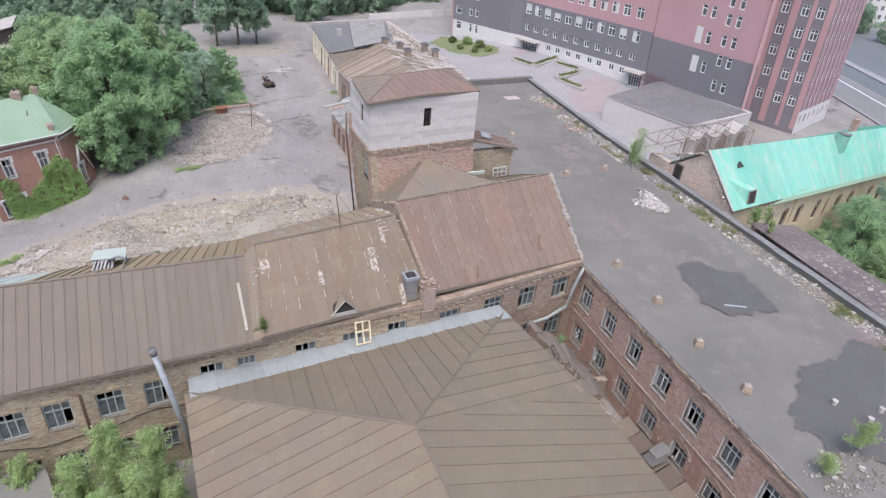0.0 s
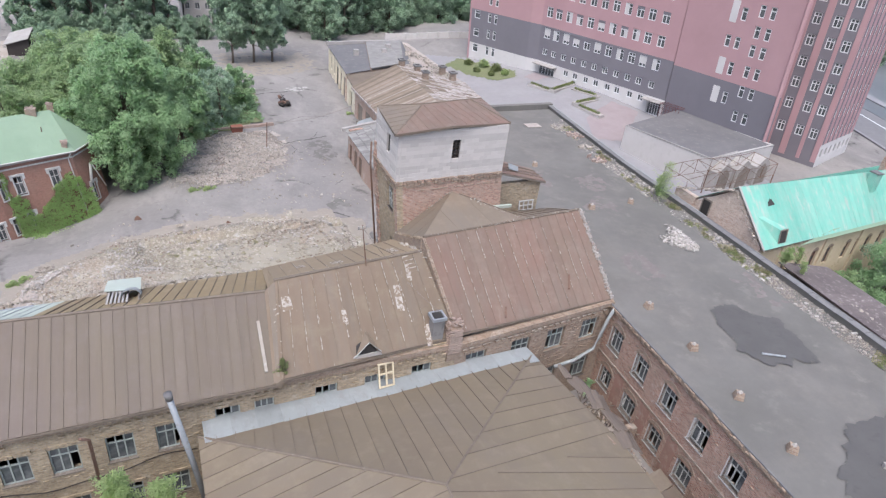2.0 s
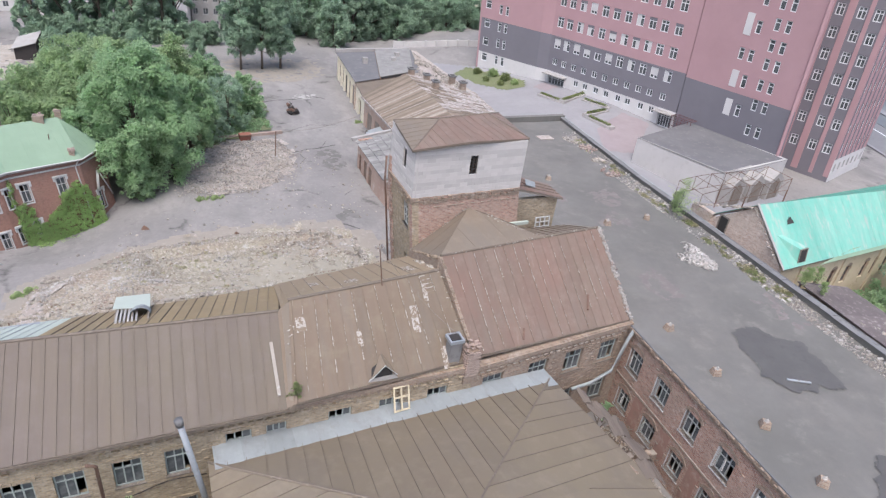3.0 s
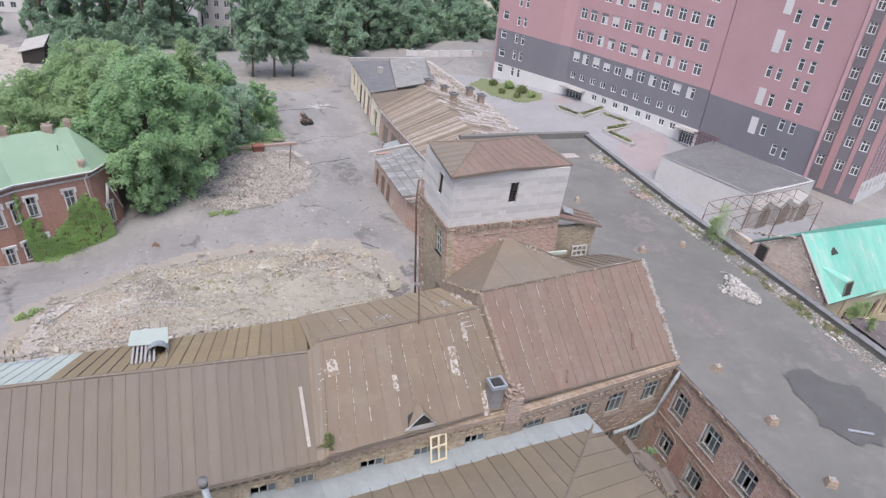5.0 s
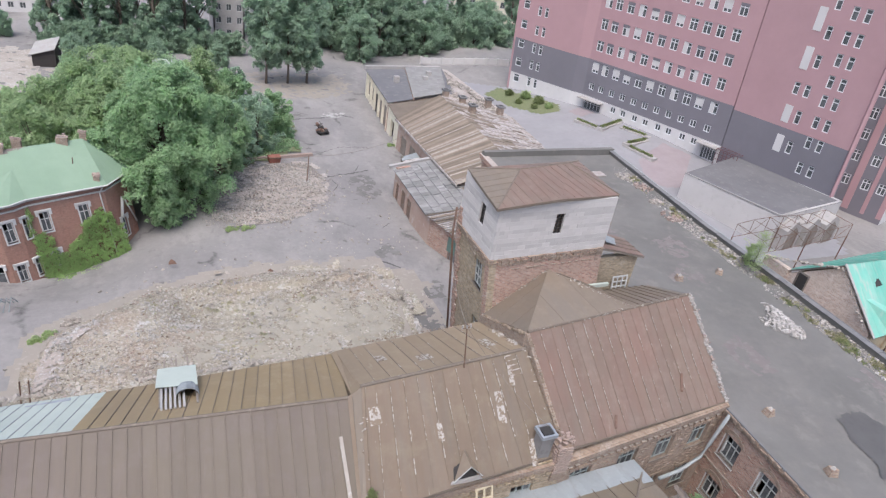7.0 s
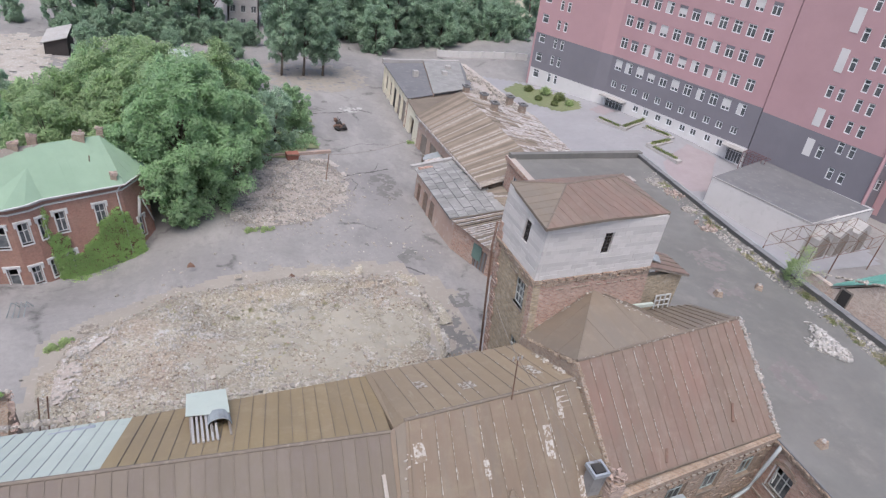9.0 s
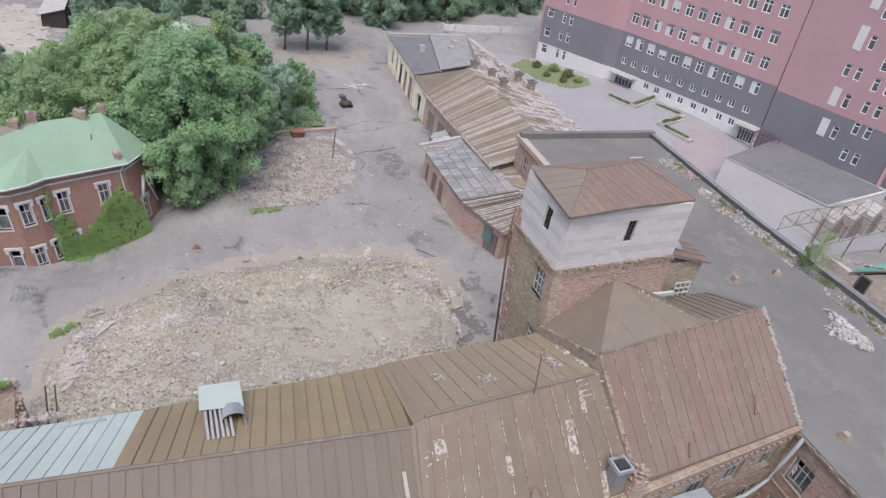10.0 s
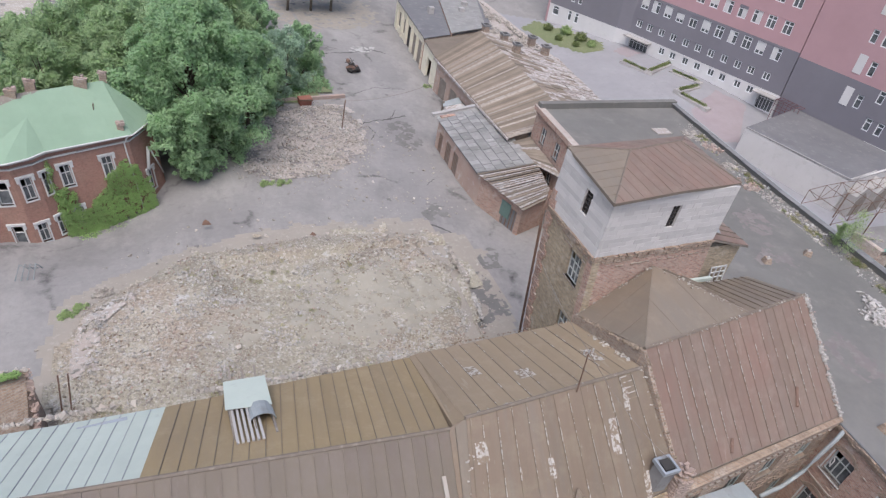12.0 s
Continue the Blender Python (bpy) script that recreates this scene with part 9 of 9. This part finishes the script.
# ---- flat roof: stubs, puddles, debris, growth ----
stub_label = "short brick vent stub on the flat roof"
stub = thing("vent_stub", stub_label, "vent", "vent stubs on the flat roof", at=(28.6, 22.6, 9.0))
m0 = Matrix.Translation((28.6, 22.6, 9.0))
put("brick_base", Soup().hexa([(-0.32, -0.3, 0), (0.32, -0.32, 0), (0.3, 0.3, 0), (-0.3, 0.32, 0)], [(-0.2, -0.22, 0.42), (0.24, -0.16, 0.5), (0.2, 0.22, 0.4), (-0.24, 0.18, 0.52)]).mesh("brick_base", M_BRICK), stub, "", m0)
put("mortar_cap", Soup().hexa([(-0.14, -0.12, 0.44), (0.16, -0.1, 0.44), (0.12, 0.14, 0.44), (-0.15, 0.1, 0.44)], [(-0.06, -0.07, 0.6), (0.09, -0.03, 0.56), (0.04, 0.08, 0.62), (-0.08, 0.05, 0.55)]).mesh("mortar_cap", M_WHITE_RUBBLE), stub, "broken pale mortar cap", m0)
for x, y in ((28.4, 17.6), (27.8, 12.8), (27.5, 8.4), (34.2, 38.0), (39.2, 38.2), (33.9, 48.5)):
    copy_thing(stub, pose(x, y, 9.02, 0, 0, x * 31))


def puddle(pts, label, z, material=M_PUDDLE, rag=1.0):
    """A wet tar patch with a ragged outline."""
    c = Vector((sum(p[0] for p in pts) / len(pts), sum(p[1] for p in pts) / len(pts)))
    ring = []
    for k in range(len(pts)):
        for t in [i / 12 for i in range(12)]:
            p = Vector(lerp(pts[k], pts[(k + 1) % len(pts)], t))
            n = 1 + 0.12 / rag * noise.noise((p.x * 1.3, p.y * 1.3, 2)) + 0.08 * noise.noise((p.x * 4.5, p.y * 4.5, 5))
            ring.append(c + (p - c) * n)
    v = [(p.x, p.y, z) for p in ring]
    f = [tuple(range(len(ring)))]
    tagged(put("puddle", mesh_of("puddle", v, f, material)), label, "puddle", kind="structure")


puddle([(33.3, 20.9), (34.6, 21.3), (35.9, 21.0), (36.3, 19.4), (37.2, 19.0), (37.9, 18.6), (37.4, 16.4), (36.7, 13.4), (35.2, 14.2), (32.8, 14.4), (31.6, 16.5), (32.3, 17.6), (32.4, 19.3)], "dark wet tar patch on the flat roof", 9.06)
puddle([(31.2, 7.4), (32.8, 8.8), (36.3, 8.5), (38.6, 9.5), (40.3, 8), (39.6, 2.0), (36, -2.0), (31.6, 0.6), (28.7, 3.2), (28.1, 5.1), (29.1, 6.4)], "large dark wet tar patch on the flat roof", 9.055)
puddle([(36.6, 8.9), (41.4, 10.2), (42.0, 3.0), (40.2, 1.5), (39.4, 6.2)], "faded red-brown stain on the bitumen roof", 9.052, M_FELT_RED)
for k, pts in enumerate((((33.5, 39), (36.5, 40.5), (37, 37), (34.2, 35.5)), ((36.0, 44.5), (39.5, 45.5), (40, 42), (37, 41.2)), ((31, 46), (33.4, 47.5), (33, 43), (30.6, 43.4)), ((30.5, 29), (33, 30), (33.5, 26), (31, 25)), ((38.5, 25), (40.8, 24), (40.2, 19), (38.8, 20.5)))):
    patch("felt_patch", pts, M_FELT_WORN, "faded brown weathered spots on the bitumen roof", "roofing felt", 0.15, 0.0, dip=lambda x, y: WZ + 0.05 * noise.noise((x * 0.2, y * 0.2, 5)) + 0.002 * (y - 20) + 0.014 - ground_z(x, y) - 0.05 * noise.noise((x * 0.13, y * 0.13, 0)), edge=1.6, holes=-0.05)
chunks("rubble", "white plaster and litter round the roof saplings", [(25.3, 2.6), (27.5, 3.4), (30.4, 1.9), (30.0, 0.2), (26.0, 0.8)], 130, 0.04, 0.24, M_WHITE_RUBBLE, 53, lambda x, y: 9.05, 3)
chunks("rubble", "dark crumbled debris round the roof saplings", [(25.3, 2.6), (27.5, 3.4), (30.4, 1.9), (30.0, 0.2), (26.0, 0.8)], 220, 0.03, 0.12, M_EARTH, 54, lambda x, y: 9.03, 3)
tagged(put("gutter_length", Soup().tube([(33.0, 15.6, 9.12), (34.4, 14.8, 9.16)], 0.085, 6).mesh("gutter_length", M_PIPE)), "pale length of gutter lying in the wet patch", "gutter")
chunks("rubble", "white heap of broken plaster on the flat roof", [(37.2, 33.0), (40.2, 33.4), (39.9, 29.0), (38.6, 28.3), (37.2, 30.4)], 650, 0.06, 0.34, M_WHITE_RUBBLE, 50, lambda x, y: 9.03 + 0.1 * max(0, 1 - abs(x - 38.6) / 1.6))
strip = [(41.6, -6), (42.8, 9), (43.9, 30), (44.6, 47), (46.3, 62), (43.9, 62), (42.4, 47), (41.6, 30), (40.6, 10), (39.6, -6)]
chunks("rubble", "pale rubble and litter along the parapet", strip, 1500, 0.04, 0.34, M_WHITE_RUBBLE, 51, lambda x, y: 9.02, 5)
chunks("rubble", "brown crumbled debris along the parapet", strip, 6500, 0.04, 0.15, M_CHUNK, 52, lambda x, y: 9.02, 3)
rg = random.Random(61)
cl = []
for k in range(240):
    y = rg.uniform(-4, 60)
    x = line_at(WOUT, y) - rg.uniform(0.9, 2.4)
    if noise.noise((x * 0.3, y * 0.25, 9)) > -0.05:
        cl.append((x, y, 9.08, rg.uniform(0.1, 0.4)))
tagged(put("weeds", leaf_mesh("weeds", cl[::2], 4200, 0.09, M_HEDGE, 63, 0.5)), "yellow-green weeds growing along the parapet", "weeds", kind="stuff")
tagged(put("dry_grass", leaf_mesh("dry_grass", cl[1::2], 6000, 0.1, M_DRY, 65, 0.5)), "dry yellow grass along the parapet", "grass", kind="stuff")
tagged(put("moss", leaf_mesh("moss", [(c[0] + 0.3, c[1] + 0.4, 9.03, c[3] * 1.6) for c in cl], 5000, 0.16, M_DRY, 64, 0.1)), "dry brown moss along the parapet", "moss", kind="stuff")
for k, (x, y) in enumerate(((44.0, 59.0), (44.4, 56.2), (43.6, 52.6), (42.6, 49.0))):
    ring = [(x + 1.1 * math.cos(q), y + 1.3 * math.sin(q)) for q in [2 * math.pi * i / 8 for i in range(8)]]
    chunks("rubble", "heap of broken concrete and litter on the flat roof", ring, 90, 0.08, 0.42, (M_CHUNK, M_CHUNK_BRICK)[k % 2], 160 + k, lambda px, py: 9.1, 3)
tagged(put("slab", Soup().box(39.5, 41.5, 59.5, 60.8, 9.1, 9.2).mesh("slab", M_RUBBLE_GREY)), "flat grey slab on the flat roof", "slab")
for x, y in ((31.9, 5.6), (34.2, 4.1), (32.7, 3.8)):
    tagged(put("tar_bucket", Soup().tube([(x, y, 9.05), (x, y, 9.38)], [0.17, 0.2], 5).mesh("tar_bucket", M_WHITE_RUBBLE)), "pale dented bucket standing in the wet patch", "bucket", "buckets on the roof")

# ---- yard: scrap, walls, posts ----
def build_scrap(x, y, z, label):
    """A leaning heap of bent sheets, pipes and boxes."""
    r = random.Random(9)
    ob = thing("scrap_heap", label, "scrap", at=(x, y, z))
    for k in range(14):
        w, l, h = r.uniform(0.15, 0.5), r.uniform(0.2, 0.7), r.uniform(0.15, 0.5)
        u = r.uniform(-0.9, 0.9)
        m = pose(x + u, y + r.uniform(-0.5, 0.5), z + 0.25 + max(0, 1.5 - abs(u + 0.3) * 1.4) * r.random(), r.uniform(-40, 40), r.uniform(-40, 40), r.uniform(0, 360))
        put("scrap_piece", Soup().hexa([(-w, -l, -h * 0.5), (w, -l * 0.8, -h * 0.5), (w * 0.9, l, -h * 0.5), (-w, l * 0.7, -h * 0.5)], [(-w * 0.8, -l, h * 0.5), (w, -l, h * 0.4), (w, l * 0.8, h * 0.6), (-w * 0.6, l, h * 0.5)]).mesh("scrap_piece", (M_IRON, M_STEEL, M_DARK)[k % 3]), ob, "", m)
    for k in range(5):
        a = r.uniform(0, 6.3)
        put("bent_pipe", Soup().tube([(x - 0.3, y, z + 0.2), (x - 0.3 + 0.4 * math.cos(a), y + 0.4 * math.sin(a), z + 1.2), (x - 0.3 + 0.9 * math.cos(a + 1), y + 0.9 * math.sin(a + 1), z + r.uniform(1.2, 2.1))], 0.05, 5).mesh("bent_pipe", M_IRON), ob)


build_scrap(15.6, 95.6, 0.6, "dark heap of scrap machinery on the yard")
rb = thing("red_container", "small red-painted steel container on the verge", "container", at=(6.6, 85, 0.6))
put("body", Soup().hexa([(6.0, 84.2, 0.7), (7.4, 84.4, 0.7), (7.3, 85.4, 0.7), (5.9, 85.2, 0.7)], [(5.9, 84.1, 1.55), (7.5, 84.3, 1.6), (7.4, 85.5, 1.55), (5.8, 85.3, 1.5)]).mesh("body", M_RED_PAINT), rb)
put("rim", Soup().box(5.9, 7.5, 84.05, 84.2, 1.4, 1.56).mesh("rim", M_STEEL), rb)
tagged(put("garden_wall", Soup().obox((2.0, 85.0), Vector((0.985, 0.17, 0)), Vector((-0.17, 0.985, 0)), 0, 10.5, 0, 0.45, 0.3, 1.0).mesh("garden_wall", M_CHUNK_BRICK)), "low brick wall along the grass verge", "wall", kind="structure")
ps = thing("post", "thin leaning steel post in the yard", "post", at=(9.7, 78.0, 0.6))
put("pole", Soup().tube([(9.7, 78.0, 0.3), (9.85, 78.0, 4.4)], 0.06, 6).mesh("pole", M_STEEL), ps)
put("footing", Soup().box(9.35, 10.05, 77.7, 78.3, 0.4, 0.8).mesh("footing", M_CONCRETE), ps)
cable((9.85, 78.0, 4.3), (25.6, 84.5, 4.9), 0.9, "thin sagging wire over the yard")
# ruined brick corner beside the plot
ru = thing("ruined_wall", "ruined brick corner with a mossy green top", "ruin", at=(-18.5, 40, 0.6))
s = Soup().hexa([(-21.5, 37.0, 0), (-17.2, 38.2, 0), (-17.6, 41.5, 0), (-22.0, 40.5, 0)], [(-21.5, 37.2, 3.2), (-17.9, 38.4, 2.4), (-17.9, 41.2, 5.2), (-22.0, 40.3, 5.4)])
put("masonry", s.mesh("masonry", M_BRICK), ru)
crumble(ru, (-21.8, 40.4, 5.4), (-17.9, 41.2, 5.25), 160, 0.06, 0.25, 0.1, M_CHUNK, "crumbling pale wall head", 41)
crumble(ru, (-17.8, 41.2, 5.2), (-17.4, 38.4, 2.4), 120, 0.06, 0.25, 0.1, M_CHUNK_BRICK, "broken bricks along the ruined edge", 42)
put("weeds", leaf_mesh("weeds", [(-21.6 + 0.28 * k, 40.1 + 0.05 * k, 5.45, 0.25) for k in range(13)], 1500, 0.13, M_IVY, 43, 0.6), ru, "green weeds on the wall head")
put("sheet_top", Soup().slab([(-22.6, 39.2, 5.3), (-20.0, 39.5, 5.2), (-19.7, 41.0, 5.45), (-22.6, 40.6, 5.6)], 0.08).mesh("sheet_top", M_GREEN_ROOF), ru, "pale green sheet")
for x in (-16.7, -16.2):
    put("rod", Soup().tube([(x, 40.5, 0.5), (x + 0.3, 41.0, 4.6)], 0.05, 5).mesh("rod", M_STEEL), ru)
# potholes, dark spots and small litter in the yard
rg = random.Random(77)
for k in range(26):
    x, y = rg.uniform(-10, 20), rg.uniform(57, 115)
    if inside(x, y, RUB2) or x < -4 and y > 62 or x < 9 and y > 83:
        continue
    r = rg.uniform(0.2, 0.7)
    pts = [(x + r * rg.uniform(0.6, 1.2) * math.cos(q), y + r * rg.uniform(0.4, 0.9) * math.sin(q)) for q in [2 * math.pi * i / 7 for i in range(7)]]
    patch("pothole", pts, M_STAIN, "dark shallow pothole in the asphalt", "ground", 0.2, 0.03, edge=0.15)
for x, y, r in ((-6.9, 60.7, 0.4), (2.0, 57.6, 0.4)):
    tagged(put("scrap_lump", Soup().hexa([(x - r, y - r * 0.3, 0.5), (x + r, y - r * 0.4, 0.5), (x + r * 0.6, y + r * 0.5, 0.5), (x - r * 0.7, y + r * 0.2, 0.5)], [(x - r * 0.8, y - r * 0.1, 0.75), (x + r * 0.5, y - r * 0.3, 0.85), (x + r * 0.5, y + r * 0.2, 0.7), (x - r * 0.2, y + r * 0.1, 1.0)]).mesh("scrap_lump", M_STEEL)), "rusty lump of scrap on the asphalt", "scrap")
chunks("rubble", "loose stones scattered over the yard", [(-16, 56), (14, 58), (19, 60), (18, 80), (11, 80), (2, 66), (-10, 62)], 500, 0.05, 0.3, M_CHUNK, 78, ground_z, 4)
s = thing("scrap_heap", "small tangled pale scrap frame on the asphalt", "scrap", at=(-20.3, 56.3, 0.3))
for a in range(4):
    put("rod", Soup().tube([(-21 + a * 0.4, 55.8, ground_z(-20.5, 56)), (-20.6 + a * 0.35, 56.5, ground_z(-20.5, 56) + 1.0), (-20.2 + a * 0.3, 57.1, ground_z(-20.5, 56) + 0.1)], 0.06, 5).mesh("rod", M_ZINC), s)

rg = random.Random(91)
cl = []
for k in range(520):
    x, y = rg.uniform(-17, 13), rg.uniform(37, 56)
    if inside(x, y, PIT) and noise.noise((x * 0.22, y * 0.22, 31)) > 0.12:
        cl.append((x, y, pit_z(x, y), rg.uniform(0.1, 0.3)))
tagged(put("weeds", leaf_mesh("weeds", cl, 2600, 0.1, M_DRY, 92, 0.4)), "thin dry weeds on the cleared plot", "weeds", kind="stuff")


def crack(pts, w, seed):
    """A ragged strip of broken-up asphalt along a line."""
    r = random.Random(seed)
    left, right = [], []
    for (x0, y0), (x1, y1) in zip(pts, pts[1:]):
        d, inn, ln = wall_frame((x0, y0), (x1, y1))
        n = max(2, int(ln / 0.35))
        for i in range(n):
            x, y, h = x0 + (x1 - x0) * i / n + r.uniform(-0.12, 0.12), y0 + (y1 - y0) * i / n + r.uniform(-0.12, 0.12), w * r.uniform(0.2, 1.0)
            z = ground_z(x, y) + 0.05 * noise.noise((x * 0.13, y * 0.13, 0)) + 0.022
            left.append((x + inn.x * h, y + inn.y * h, z))
            right.append((x - inn.x * h * r.uniform(0.3, 1), y - inn.y * h * r.uniform(0.3, 1), z))
    v = left + right
    m = len(left)
    f = [(k, k + 1, m + k + 1, m + k) for k in range(m - 1)]
    tagged(put("crack", mesh_of("crack", v, f, M_CRACK)), "dark crack in the worn asphalt", "ground", kind="structure")


for k, (pts, w) in enumerate((([(12.5, 79.3), (14.6, 80.2), (16.5, 80.5), (19.2, 81.6)], 0.25), ([(16.5, 80.4), (18.4, 83.6)], 0.12), ([(12.6, 75.2), (13.6, 77), (13.0, 79)], 0.1), ([(11.0, 101.0), (13.9, 102.3), (17, 102.6), (20.8, 104.1), (23, 102.6)], 0.28), ([(15.8, 64.8), (17.4, 66.4)], 0.1), ([(13, 58.5), (15, 56.5), (16.5, 53), (16, 48)], 0.16), ([(14, 88), (17, 90), (22, 89.5)], 0.1))):
    crack(pts, w, 100 + k)
patch("damp_patch", [(15, 77), (18.6, 76.6), (19.2, 79), (17.5, 80.2), (15.5, 79.2)], M_STAIN, "dark broken patch in the asphalt", "ground", 0.13, 0.024, edge=1.4, holes=-0.08)
for x, y, r in ((-0.8, 67.0, 0.9), (0.8, 66.9, 0.9), (-17.2, 50.6, 0.7), (-16.4, 51.3, 0.5), (25.2, 90.5, 0.9)):
    z = ground_z(x, y)
    c = [(x + r * math.cos(k * 2.4) * 0.12 * k, y + r * math.sin(k * 2.4) * 0.08 * k, z + 0.08, 0.22) for k in range(9)]
    tagged(put("grass_tuft", leaf_mesh("grass_tuft", c, 600, 0.13, M_LEAF_BUSH, int(100 + x))), "ragged yellow-green grass tuft in the yard", "grass", kind="stuff")
rg = random.Random(131)
cl = []
for k in range(420):
    x, y = rg.uniform(1.5, 11.8), rg.uniform(83, 104)
    if inside(x, y, [(1, 83), (11.2, 89), (11.8, 104), (2, 104)]):
        cl.append((x, y, ground_z(x, y) + 0.25, rg.uniform(0.25, 0.6)))
tagged(put("tall_grass", leaf_mesh("tall_grass", cl, 9000, 0.24, M_LEAF, 132, 0.7)), "rank tall grass and weeds on the verge", "grass", kind="stuff")
patch("bare_earth", [(9, 116), (12, 112.5), (21, 113), (26, 117), (27, 128), (8, 128)], M_DUST, "dusty bare earth under the tall trees", "ground", 0.5, 0.03, edge=3.0, holes=-0.25)
patch("damp_patch", [(9.5, 103.5), (13.5, 102.8), (15.5, 104.0), (12.5, 105.4), (10, 105.2)], M_STAIN, "dark wet patch at the end of the yard", "ground", 0.13, 0.03, edge=1.2, holes=-0.1)
patch("damp_patch", [(17.2, 103.6), (20.5, 103.0), (21.5, 105), (18.2, 105.4)], M_CONCRETE, "pale mended patch in the asphalt", "ground", 0.13, 0.03, edge=1.2, holes=-0.1)
